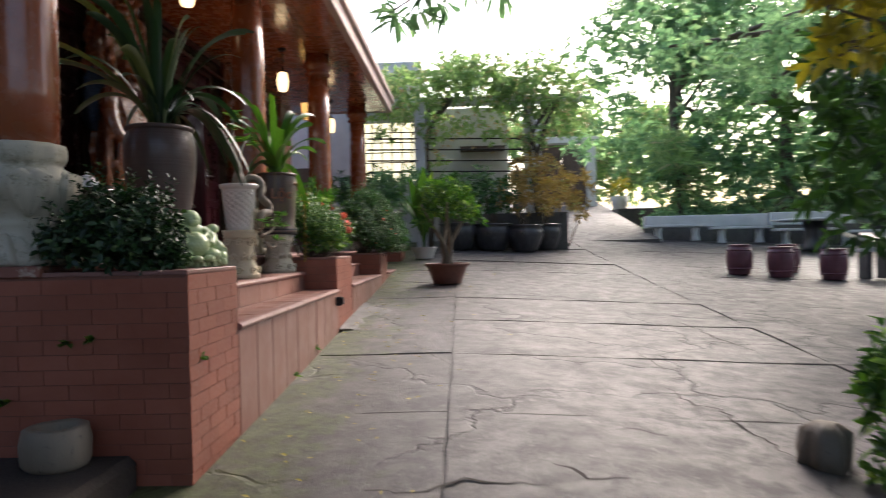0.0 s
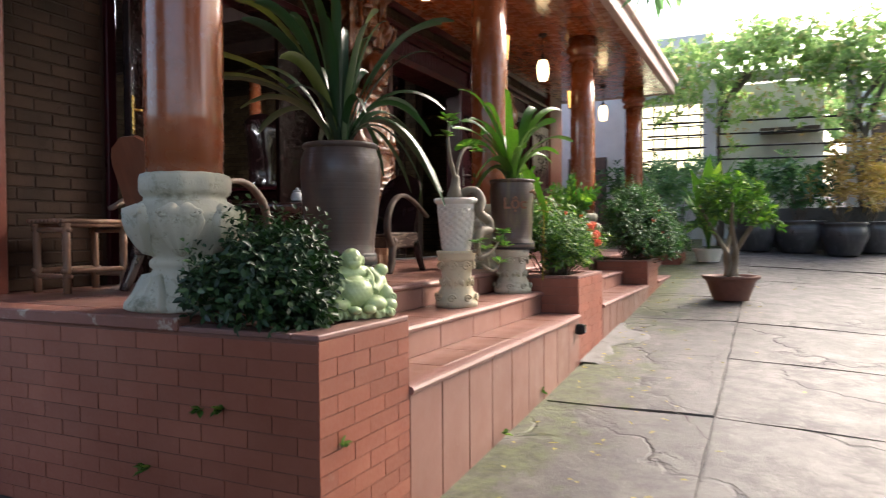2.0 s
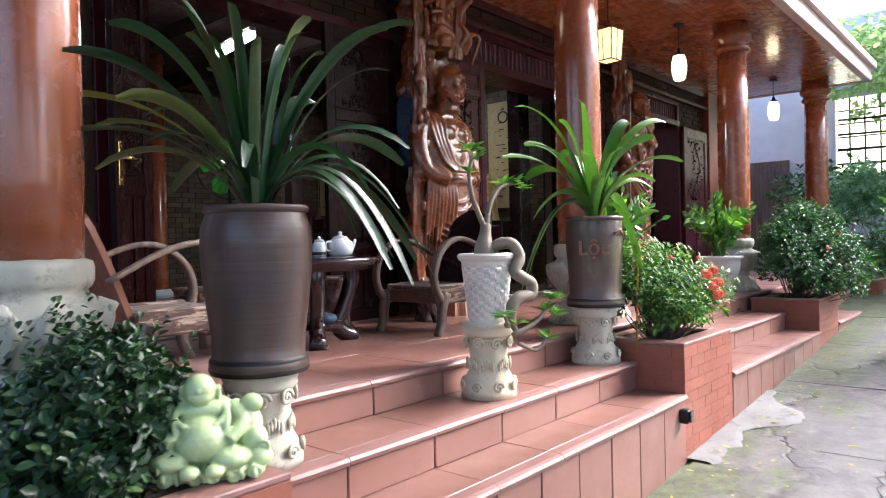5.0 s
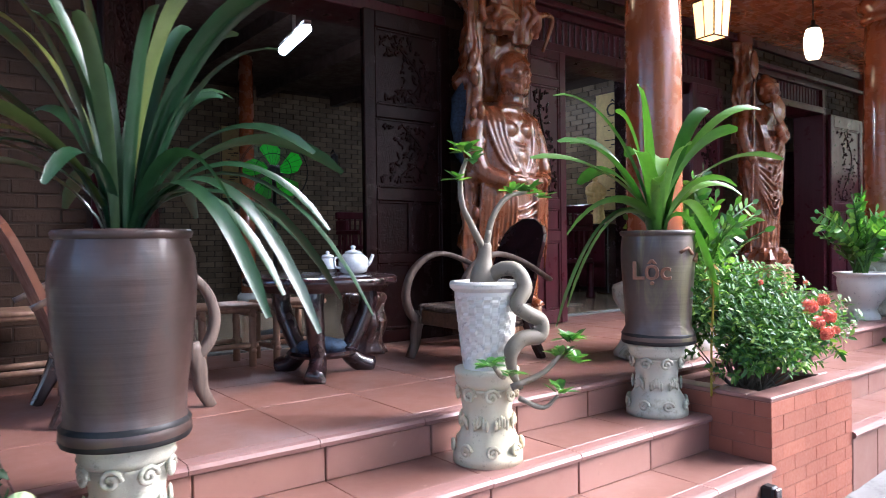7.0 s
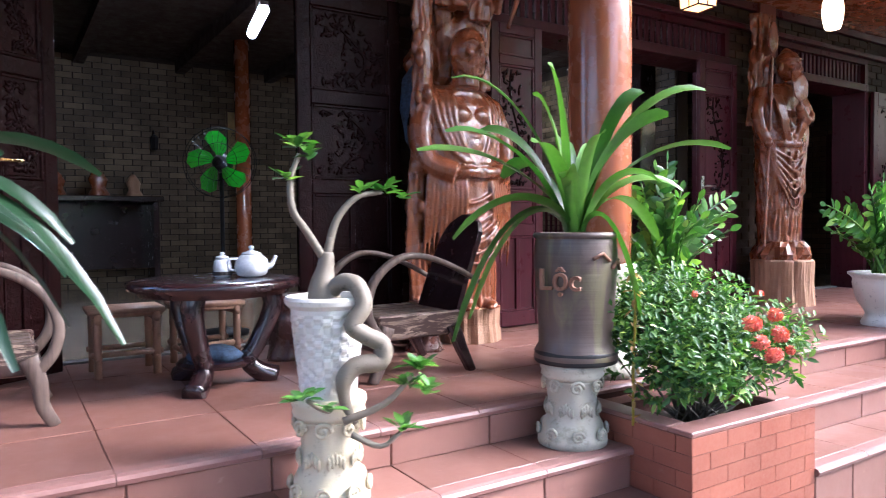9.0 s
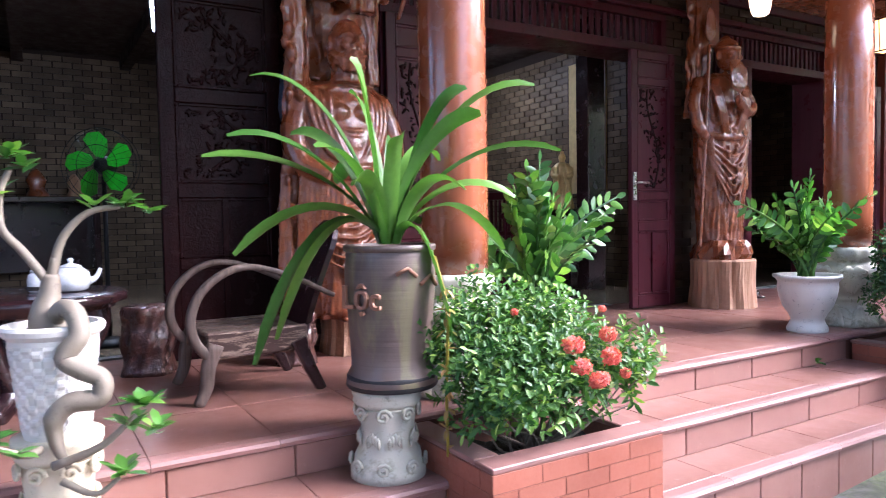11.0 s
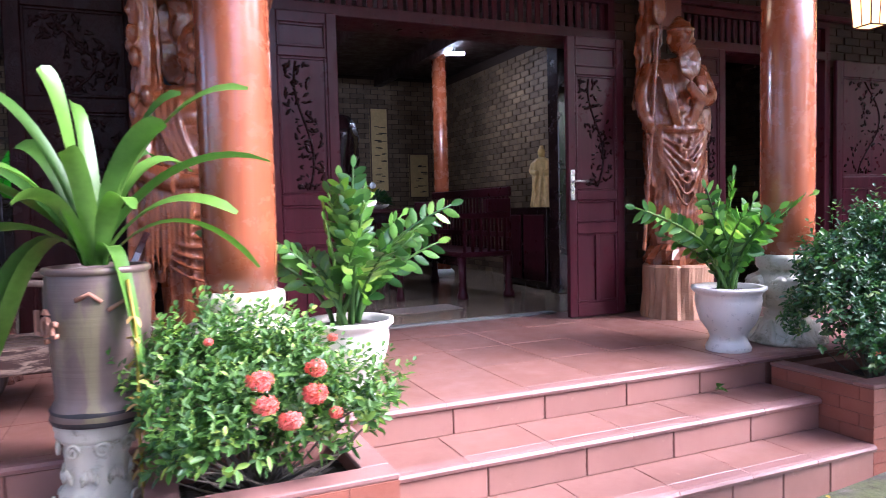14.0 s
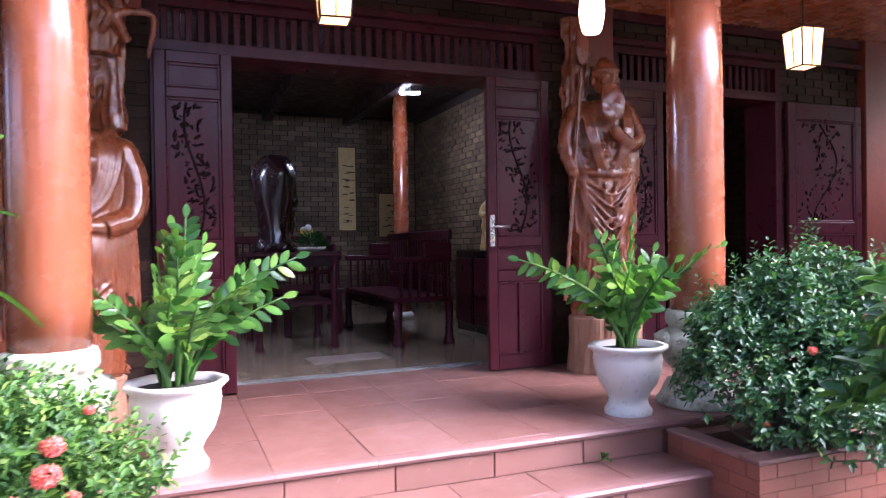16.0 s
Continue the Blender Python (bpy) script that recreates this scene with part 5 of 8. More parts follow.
def sage_figure(m, label):
    """A bald bearded sage in an open robe, carved out of a gnarled root that rises beside and above him."""
    r = random.Random(4)
    b = bmesh.new()
    seg, n, top = 120, 110, 1.46
    wide = [(0, 0.235), (0.2, 0.25), (0.5, 0.265), (0.72, 0.285), (0.88, 0.30), (0.95, 0.22), (1.0, 0.09)]
    deep = [(0, 0.195), (0.25, 0.205), (0.42, 0.222), (0.58, 0.215), (0.72, 0.195), (0.88, 0.155), (0.95, 0.12), (1.0, 0.08)]
    rings = []
    for j in range(n + 1):
        t = j / n
        ring = []
        for i in range(seg):
            th = 2 * math.pi * i / seg
            low = max(0.0, 1 - t / 0.60)
            ripple = 0.065 * low * math.sin(15 * th + 2.2 * math.sin(5 * t + 2 * th)) + 0.03 * low * math.sin(31 * th + 7 * t)
            ripple += 0.035 * noise.noise(Vector((math.cos(th) * 3, math.sin(th) * 3, t * 4)))
            ring.append(b.verts.new((along(deep, t) * math.cos(th) * (1 + ripple), along(wide, t) * math.sin(th) * (1 + ripple), t * top)))
        rings.append(ring)
    for p, q in zip(rings, rings[1:]):
        for i in range(seg):
            b.faces.new((p[i], p[(i + 1) % seg], q[(i + 1) % seg], q[i]))
    b.faces.new(rings[-1])
    b.faces.new(rings[0][::-1])

    def limb(pts, r0, r1, k=12):
        c = curve_points(pts, 5)
        sweep(b, c, [r0 + (r1 - r0) * i / (len(c) - 1) for i in range(len(c))], k)

    # bare chest and belly between the robe's edges
    for q in (1, -1):
        ball(b, (0.125, q * 0.075, 1.235), 0.090, 3, (0.55, 1.0, 0.75))
        limb([(0.05, q * 0.02, 1.40), (0.10, q * 0.09, 1.375), (0.04, q * 0.20, 1.40)], 0.018, 0.012, 8)
        # shoulders, sleeves and forearms folded over the waist
        ball(b, (0.0, q * 0.255, 1.315), 0.095, 3, (0.95, 0.9, 0.9))
        limb([(0.0, q * 0.265, 1.31), (0.03, q * 0.325, 1.12), (0.09, q * 0.30, 0.93), (0.19, q * 0.16, 0.86)], 0.088, 0.066)
        limb([(0.17, q * 0.18, 0.865), (0.215, q * 0.10, 0.87), (0.225, q * 0.03, 0.865)], 0.046, 0.036)
        for k in range(4):
            limb([(0.232, q * 0.055, 0.895 - 0.018 * k), (0.245, q * 0.015, 0.893 - 0.018 * k), (0.236, -q * 0.02, 0.888 - 0.018 * k)], 0.011, 0.008, 6)
        # robe edges: heavy rolled bands that open over the chest
        for k in range(4):
            o = 0.038 * k
            limb([(-0.02, q * (0.10 + o), 1.43), (0.115 - 0.012 * k, q * (0.135 + o), 1.33), (0.155 - 0.01 * k, q * (0.135 + 0.9 * o), 1.18), (0.185 - 0.008 * k, q * (0.085 + 0.8 * o), 1.02), (0.20, q * (0.03 + 0.5 * o), 0.93)], 0.027 - 0.003 * k, 0.016, 8)
        # cloth that hangs in long folds from the forearms
        for k in range(9):
            y = q * (0.10 + 0.026 * k)
            drop = 0.42 + 0.05 * math.sin(k * 1.7) + 0.12 * (k / 8)
            limb([(0.20 - 0.010 * k, y, 0.83 + 0.008 * k), (0.225 - 0.014 * k, y * 1.06, 0.70), (0.205 - 0.014 * k, y * 1.10, 0.83 - 0.72 * drop), (0.175 - 0.012 * k, y * 1.08, 0.83 - drop)], 0.021, 0.006, 8)
    ball(b, (0.125, 0, 1.03), 0.125, 3, (0.62, 0.95, 0.95))
    for k in range(3):
        limb([(0.160, -0.10, 1.145 - 0.028 * k), (0.192, 0, 1.128 - 0.030 * k), (0.160, 0.10, 1.145 - 0.028 * k)], 0.007, 0.007, 6)
    # slanting swags over the lap
    for k in range(7):
        limb([(0.10, 0.26, 0.84 - 0.05 * k), (0.205, 0.14, 0.76 - 0.062 * k), (0.228, 0.0, 0.69 - 0.066 * k), (0.205, -0.13, 0.67 - 0.058 * k), (0.12, -0.24, 0.70 - 0.05 * k)], 0.013 + 0.003 * math.sin(k * 2), 0.009, 8)
    # skirt folds down to the feet
    for k in range(24):
        w = -1.45 + 2.9 * k / 23
        z1 = 0.40 + 0.12 * math.sin(2.3 * k)
        pts = [(0.188 * math.cos(w + 0.05 * math.sin(q * 1.1 + k)), 0.248 * math.sin(w + 0.05 * math.sin(q * 1.1 + k)), 0.03 + z1 * q / 4) for q in range(5)]
        limb(pts, r.uniform(0.012, 0.024), 0.006, 7)
    for q in (1, -1):
        ball(b, (0.185, q * 0.085, 0.022), 0.062, 3, (1.5, 0.85, 0.62))
        for k in range(5):
            ball(b, (0.276 - 0.006 * abs(k - 1), q * 0.085 + (k - 2) * 0.021, 0.012), 0.0145 - 0.0012 * k, 2)
    # head
    R = 0.128
    C = Vector((0.10, 0, 1.655))

    def at(x, y, z):
        return C + Vector((x, y, z)) * R

    ball(b, C, R, 4, (1.02, 0.88, 1.18))
    ball(b, at(0.10, 0, -0.55), R * 0.80, 3, (0.95, 0.88, 0.9))
    limb([at(-0.2, 0, -0.7), at(-0.25, 0, -1.8)], 0.085, 0.10)
    limb([at(0.99, 0, 0.16), at(1.12, 0, -0.06), at(1.16, 0, -0.20)], R * 0.10, R * 0.15, 8)
    for q in (1, -1):
        ball(b, at(1.03, q * 0.15, -0.22), R * 0.10, 2)
        limb([at(0.97, q * 0.10, 0.20), at(0.94, q * 0.36, 0.33), at(0.70, q * 0.62, 0.22)], R * 0.10, R * 0.06, 7)
        ball(b, at(0.86, q * 0.35, 0.05), R * 0.135, 2, (0.6, 1.3, 0.65))
        ball(b, at(0.80, q * 0.42, -0.24), R * 0.23, 2, (0.8, 1, 0.9))
        ball(b, at(0.02, q * 0.90, -0.10), R * 0.26, 2, (0.7, 0.4, 1.9))
        limb([at(1.02, q * 0.05, -0.40), at(0.98, q * 0.28, -0.48), at(0.80, q * 0.50, -0.72)], R * 0.10, R * 0.05, 7)
    for k in range(3):
        limb([at(0.66, -0.45, 0.58 + 0.15 * k), at(0.90 - 0.10 * k, 0, 0.56 + 0.17 * k), at(0.66, 0.45, 0.58 + 0.15 * k)], R * 0.03, R * 0.03, 5)
    for k in range(150):
        w, d = r.uniform(-1.65, 1.65), r.random()
        ball(b, at(0.84 * math.cos(w) * (1.04 - 0.15 * d), 0.90 * math.sin(w) * (1.04 - 0.25 * d), -0.52 - 0.78 * d * (0.4 + 0.6 * math.cos(w * 0.6))), R * r.uniform(0.09, 0.15), 2, (1, 1, 1.2))
    # the root: a knotted stem beside him, more behind, twisted growth overhead
    gnarl(b, -0.14, 0.02, 0.22, 0.0, 2.60, 0.02, 1.0)
    gnarl(b, 0.04, -0.335, 0.058, 0.0, 2.60, 0.035, 4.0)
    gnarl(b, 0.0, -0.285, 0.040, 0.5, 2.60, 0.05, 11.0)
    gnarl(b, -0.04, 0.27, 0.060, 1.45, 2.60, 0.05, 7.0)
    gnarl(b, 0.06, -0.10, 0.110, 1.93, 2.60, 0.05, 9.0)
    gnarl(b, 0.04, 0.14, 0.080, 1.88, 2.60, 0.06, 15.0)
    for k in range(16):
        y, z = r.uniform(-0.34, 0.30), r.uniform(1.86, 2.5)
        limb([(0.04, y, z), (0.13, y + r.uniform(-0.1, 0.1), z + r.uniform(-0.02, 0.12)), (0.09, y + r.uniform(-0.16, 0.16), z + r.uniform(0.02, 0.2)), (0.02, y + r.uniform(-0.12, 0.12), z + r.uniform(-0.1, 0.1))], 0.034, 0.014, 8)
    for k in range(34):
        ball(b, (r.uniform(0.03, 0.09), -0.33 + r.uniform(-0.06, 0.07), r.uniform(0.05, 1.85)), r.uniform(0.015, 0.034), 2, (1, 1, 1.8))
    o = carve(part("statue", b, STATUE, smooth=True), 0.0085)
    o.matrix_world = m
    return tagged(o, label, "statue", "carved statues")


def carved_figure(name, label, m, height, seed, robe, belly):
    """A robed warrior: an upright draped body with a head, sleeves, a long beard, a polearm and a gnarled branch behind."""
    r = random.Random(seed)
    b = bmesh.new()
    seg, n = 72, 70
    rings = []
    for j in range(n + 1):
        t = j / n
        z = t * height * 0.84
        a = robe * (0.80 + 0.16 * math.sin(t * 3.0) + 0.16 * math.exp(-((t - 0.82) / 0.14) ** 2) - 0.55 * max(0, (t - 0.93) / 0.07) ** 2)
        d = robe * (0.52 + belly * math.exp(-((t - 0.62) / 0.16) ** 2) - 0.25 * max(0, (t - 0.93) / 0.07) ** 2)
        ring = []
        for i in range(seg):
            th = 2 * math.pi * i / seg
            folds = 0.035 * math.sin(9 * th + 2.5 * math.sin(4 * t + seed)) * (1 - t * 0.6) + 0.02 * math.sin(23 * th + 6 * t)
            swag = 0.03 * math.sin(26 * (t + 0.10 * math.cos(th) ** 2) + 1.5 * math.sin(2 * th)) * (1 if 0.25 < t < 0.75 else 0.3)
            ns = 0.05 * noise.noise(Vector((math.cos(th) * 2.2, math.sin(th) * 2.2, z * 3 + seed)))
            k = 1 + folds + swag + ns
            ring.append(b.verts.new((d * math.cos(th) * k, a * math.sin(th) * k, z)))
        rings.append(ring)
    for p, q in zip(rings, rings[1:]):
        for i in range(seg):
            j = (i + 1) % seg
            b.faces.new((p[i], p[j], q[j], q[i]))
    b.faces.new(rings[-1])
    b.faces.new(rings[0][::-1])
    # head with brow, nose, cheeks, ears and mouth
    R = height * 0.063
    H = Vector((robe * 0.40, 0, height * 0.915))

    def at(x, y, z):
        return H + Vector((x, y, z)) * R

    ball(b, H, R, 3, (1.0, 0.88, 1.14))
    ball(b, at(0.98, 0, -0.12), R * 0.19, 2, (1.1, 0.85, 1.6))
    ball(b, at(0.88, 0, -0.55), R * 0.15, 2, (0.7, 1.9, 0.5))
    for s in (1, -1):
        sweep(b, curve_points([at(0.93, s * 0.10, 0.12), at(0.90, s * 0.36, 0.24), at(0.66, s * 0.64, 0.14)], 4), R * 0.09, 6)
        ball(b, at(0.84, s * 0.34, 0.03), R * 0.13, 2, (0.6, 1.3, 0.7))
        ball(b, at(0.74, s * 0.42, -0.28), R * 0.25, 2)
        ball(b, at(0.0, s * 0.92, -0.05), R * 0.26, 2, (0.7, 0.4, 1.5))

    def limb(pts, r0, r1):
        c = curve_points(pts, 5)
        sweep(b, c, [r0 + (r1 - r0) * i / (len(c) - 1) for i in range(len(c))], 12)

    # folds of the skirt, each a rounded ridge that wanders downwards
    for k in range(22):
        th = -1.5 + 3.0 * k / 21
        pts = []
        for q in range(8):
            t = 0.02 + 0.47 * q / 7
            w_ = th * (1 - 0.12 * q / 7) + 0.10 * math.sin(q * 0.9 + k)
            pts.append((robe * 0.53 * math.cos(w_), robe * (0.80 + 0.16 * math.sin(t / 0.84 * 3.0)) * math.sin(w_), t * height))
        sweep(b, curve_points(pts, 3), [r.uniform(0.008, 0.018)] * 22, 6)
    for k in range(6):
        u = 0.05 * k
        sweep(b, curve_points([(robe * 0.40, -robe * 0.80, height * (0.50 - 0.3 * u)), (robe * 0.62, -robe * 0.35, height * (0.46 - 0.75 * u)), (robe * 0.66, robe * 0.05, height * (0.43 - 0.95 * u)), (robe * 0.60, robe * 0.45, height * (0.46 - 0.6 * u)), (robe * 0.38, robe * 0.82, height * (0.51 - 0.2 * u))], 5), 0.013, 6)
    sweep(b, [Vector((robe * 0.62 * math.cos(t), robe * 0.98 * math.sin(t), height * 0.53 - 0.02 * math.cos(2 * t))) for t in [-1.6 + 3.2 * i / 16 for i in range(17)]], 0.026, 8)
    for s in (1, -1):
        # robe edges that fall open over the chest
        for k in range(4):
            sweep(b, curve_points([(robe * 0.16, s * robe * (0.46 + 0.10 * k), height * 0.83), (robe * (0.52 + belly), s * robe * (0.44 + 0.09 * k), height * 0.71), (robe * (0.56 + belly), s * robe * (0.30 + 0.07 * k), height * 0.60), (robe * 0.60, s * robe * (0.10 + 0.06 * k), height * 0.53)], 5), 0.020 - 0.003 * k, 7)
        # hanging sleeve cloth
        for k in range(8):
            y = s * robe * (0.66 + 0.045 * k)
            sweep(b, curve_points([(robe * 0.34, y * 0.98, height * 0.62), (robe * (0.46 - 0.03 * k), y * 1.04, height * 0.50), (robe * (0.42 - 0.04 * k), y * 1.0, height * (0.34 + 0.02 * k)), (robe * 0.34, y * 0.95, height * 0.27)], 4), [0.018] * 9 + [0.015, 0.012, 0.008, 0.004], 6)
    for k in range(13):
        y = (k - 6) * 0.010
        sweep(b, curve_points([at(0.86, 0, -0.62) + Vector((0, y, 0)), at(1.15, 0, -1.5) + Vector((0, y * 1.5, 0)), at(1.25, 0, -2.6) + Vector((0, y * 1.2, 0)), at(1.2, 0, -3.5 + abs(k - 6) * 0.12) + Vector((0, y * 0.5, 0))], 4), [0.009] * 9 + [0.007, 0.005, 0.003, 0.002], 6)
    # head cloth
    ball(b, at(-0.15, 0, 0.62), R * 0.92, 3, (1.0, 0.95, 0.75))
    ball(b, at(-0.30, 0, 1.15), R * 0.45, 2, (1.0, 1.0, 1.1))
    sweep(b, [at(0.98 * math.cos(t) - 0.05, 0.92 * math.sin(t), 0.50) for t in [-1.6 + 3.2 * i / 12 for i in range(13)]], R * 0.12, 6)
    limb([(0.0, robe * 0.76, height * 0.80), (robe * 0.30, robe * 1.02, height * 0.68), (robe * 0.55, robe * 0.62, height * 0.645), (robe * 0.80, robe * 0.12, height * 0.69)], 0.070, 0.042)
    ball(b, (robe * 0.84, robe * 0.08, height * 0.695), 0.042, 2, (1, 1, 1.1))
    limb([(0.0, -robe * 0.76, height * 0.80), (robe * 0.14, -robe * 1.12, height * 0.69), (robe * 0.34, -robe * 1.16, height * 0.59), (robe * 0.55, -robe * 1.06, height * 0.525)], 0.070, 0.042)
    ball(b, (robe * 0.57, -robe * 1.06, height * 0.52), 0.042, 2)
    sweep(b, [(robe * 0.76, -robe * 1.42, 0.0), (robe * 0.56, -robe * 1.04, height * 0.52), (robe * 0.40, -robe * 0.72, height * 0.96)], 0.016, 8)
    ball(b, (robe * 0.36, -robe * 0.66, height * 1.06), 0.13, 2, (0.16, 0.5, 1.2))
    for k in range(26):
        th = r.uniform(-0.8, 0.8)
        ball(b, (robe * 0.60 * math.cos(th), robe * 0.85 * math.sin(th), height * r.uniform(0.56, 0.66)), r.uniform(0.014, 0.03), 1)
    for k in range(7):
        th = -1.1 + 2.2 * k / 6
        ball(b, (robe * 0.66 * math.cos(th), robe * 0.98 * math.sin(th), height * 0.53), 0.024, 1, (0.7, 1.1, 1.0))
    for k in range(18):
        ball(b, (robe * 0.66, r.uniform(-0.05, 0.06), height * r.uniform(0.30, 0.48)), r.uniform(0.012, 0.028), 1, (0.7, 1, 1.4))
    gnarl(b, -0.06, -0.19, 0.095, height * 0.62, height * 1.2, 0.03, 3.0)
    for v in b.verts:
        v.co += 0.010 * Vector((noise.noise(v.co * 14), noise.noise(v.co * 14 + Vector((5, 0, 0))), 0))
    o = carve(part(name, b, STATUE, smooth=True), 0.0085)
    o.matrix_world = m
    return tagged(o, label, "statue", "carved statues")


def log_base(m, r, h, label):
    b = lathe([(r * 1.05, 0), (r * 1.02, 0.06), (r * 0.97, h * 0.5), (r, h * 0.96), (r * 0.93, h)], 60, lambda a, z: 1 + 0.045 * abs(math.sin(6 * a + 1.5 * z)) + 0.03 * math.sin(15 * a + 5 * z) + 0.02 * math.sin(31 * a))
    o = part("log_base", b, STUMP)
    o.matrix_world = m
    return tagged(o, label, "log base")


log_base(pose(-2.76, 7.42, PORCH), 0.20, 0.23, "pale carved log base under the statue")
sage_figure(pose(-2.78, 7.37, PORCH + 0.225, 0, 0, 2), "glossy red-brown wooden statue of a bearded robed figure")
log_base(pose(-2.72, 10.95, PORCH), 0.262, 0.42, "pale fluted log base under the statue")
b = lathe([(0.235, 0), (0.25, 0.05), (0.225, 0.12), (0.18, 0.17)], 30, lambda a, z: 1 + 0.12 * math.sin(7 * a + 20 * z))
rock = part("carved_rock", b, STATUE)
rock.matrix_world = pose(-2.74, 10.96, PORCH + 0.415)
tagged(rock, "red-brown carved wooden rock under the statue", "statue base")
carved_figure("statue", "red-brown wooden statue of a bearded robed warrior with a polearm", pose(-2.78, 10.98, PORCH + 0.54, 0, 0, -12), 1.80, 9, 0.262, 0.10)


# ---------- porch furniture ----------
def ribbon(pts, wide, thick):
    """A bent strip of wood with a rounded oblong section, its broad side across x."""
    b = bmesh.new()
    rings = []
    n = len(pts)
    for i, p in enumerate(pts):
        d = (pts[min(i + 1, n - 1)] - pts[max(i - 1, 0)]).normalized()
        u = Vector((1, 0, 0))
        v = d.cross(u).normalized()
        w, t = (q[0] + (q[1] - q[0]) * i / (n - 1) for q in (wide, thick))
        rings.append([b.verts.new(p + u * (w * x) + v * (t * y)) for x, y in ((-0.5, -0.3), (-0.36, -0.5), (0.36, -0.5), (0.5, -0.3), (0.5, 0.3), (0.36, 0.5), (-0.36, 0.5), (-0.5, 0.3))])
    for p, q in zip(rings, rings[1:]):
        for i in range(8):
            b.faces.new((p[i], p[(i + 1) % 8], q[(i + 1) % 8], q[i]))
    b.faces.new(rings[0][::-1])
    b.faces.new(rings[-1])
    return b


def armchair(m, label, back):
    """A low bentwood chair: two hooped arms, a plank seat between flaking side boards and a tall leaning back. Front towards -y."""
    c = thing("armchair", label, "armchair", m, "bentwood armchairs")
    for k in range(4):
        part("seat_plank", boxes((-0.20 + 0.101 * k, -0.103 + 0.101 * k, -0.22, 0.24, 0.285, 0.310), bevel=0.006), GREYWOOD, c)
    for s in (-1, 1):
        b = boxes((-0.016, 0.016, -0.235, 0.245, 0.0, 0.125), bevel=0.010)
        for v in b.verts:
            v.co.z += 0.012 * noise.noise(Vector((v.co.y * 9, s, 0)))
        part("side_board", b, FLAKED, c, "worn side board with flaking brown paint").matrix_local = pose(0.222 * s, 0, 0.195)
    part("front_rail", boxes((-0.206, 0.206, -0.235, -0.205, 0.20, 0.285), bevel=0.008), BROWNWOOD, c)
    b = bmesh.new()
    rows_ = []
    for j in range(13):
        t = j / 12
        half = 0.20 * (1 - 0.10 * t) * (1 if t < 0.75 else math.sqrt(max(0.04, 1 - ((t - 0.75) / 0.26) ** 2)))
        bend = 0.05 * t * t
        rows_.append([b.verts.new((half * (-1 + 2 * i / 8), q + bend, 0.62 * t)) for q in (-0.014, 0.014) for i in range(9)])
    for p, q in zip(rows_, rows_[1:]):
        for i in range(8):
            b.faces.new((p[i], p[i + 1], q[i + 1], q[i]))
            b.faces.new((q[i + 9], q[i + 10], p[i + 10], p[i + 9]))
        b.faces.new((p[9], p[0], q[0], q[9]))
        b.faces.new((p[8], p[17], q[17], q[8]))
    b.faces.new([rows_[-1][i] for i in range(9)] + [rows_[-1][i] for i in range(17, 8, -1)])
    b.faces.new([rows_[0][i] for i in range(8, -1, -1)] + [rows_[0][i] for i in range(9, 18)])
    part("backrest", b, back, c, "tall leaning backrest with a rounded top").matrix_local = pose(0, 0.235, 0.24, -17)
    for s in (-1, 1):
        x = 0.258 * s
        pts = curve_points([(x, -0.215, 0.20), (x, -0.285, 0.285), (x, -0.305, 0.39), (x, -0.26, 0.505), (x, -0.15, 0.592), (x, -0.02, 0.612), (x, 0.16, 0.560), (x, 0.37, 0.455)], 5)
        part("arm", ribbon(pts, (0.050, 0.040), (0.046, 0.022)), GREYWOOD, c, "bent grey wooden arm hoop", smooth=True)
        pts = curve_points([(x, -0.20, 0.27), (x, -0.235, 0.17), (x, -0.245, 0.08), (x, -0.285, 0.0)], 4)
        part("leg", ribbon(pts, (0.055, 0.045), (0.070, 0.042)), GREYWOOD, c, smooth=True)
        part("leg", ribbon([Vector((x * 0.92, 0.19, 0.25)), Vector((x * 0.95, 0.24, 0.12)), Vector((x * 0.97, 0.30, 0.0))], (0.045, 0.040), (0.075, 0.045)), BLACKWOOD, c, "dark splayed back leg")
    return c


armchair(pose(-2.19, 6.575, PORCH), "low bentwood armchair of weathered grey and dark wood", BLACKWOOD)
armchair(pose(-2.28, 4.68, PORCH, 0, 0, 180), "low bentwood armchair with a red-brown back beside the brown vase", CHAIRBACK)

t = thing("tea_table", "round dark rosewood tea table on three curved legs", "table", pose(-2.36, 5.67, PORCH))
part("tabletop", lathe([(0.31, 0.44), (0.345, 0.445), (0.35, 0.465), (0.395, 0.475), (0.40, 0.505), (0.385, 0.515), (0.34, 0.52), (0.01, 0.52)], 56), BLACKWOOD, t, smooth=True)
part("shelf", lathe([(0.17, 0.10), (0.185, 0.115), (0.17, 0.13), (0.01, 0.13)], 32), BLACKWOOD, t)
for k in range(3):
    a = k * 2.094 - 0.62
    c, s = math.cos(a), math.sin(a)
    pts = curve_points([(0.26 * c, 0.26 * s, 0.46), (0.27 * c, 0.27 * s, 0.36), (0.20 * c, 0.20 * s, 0.20), (0.15 * c, 0.15 * s, 0.11), (0.20 * c, 0.20 * s, 0.05), (0.28 * c, 0.28 * s, 0.015)], 4)
    part("leg", sweep(bmesh.new(), pts, [0.056 - 0.012 * math.sin(math.pi * i / (len(pts) - 1)) for i in range(len(pts))], 10), BLACKWOOD, t, smooth=True)


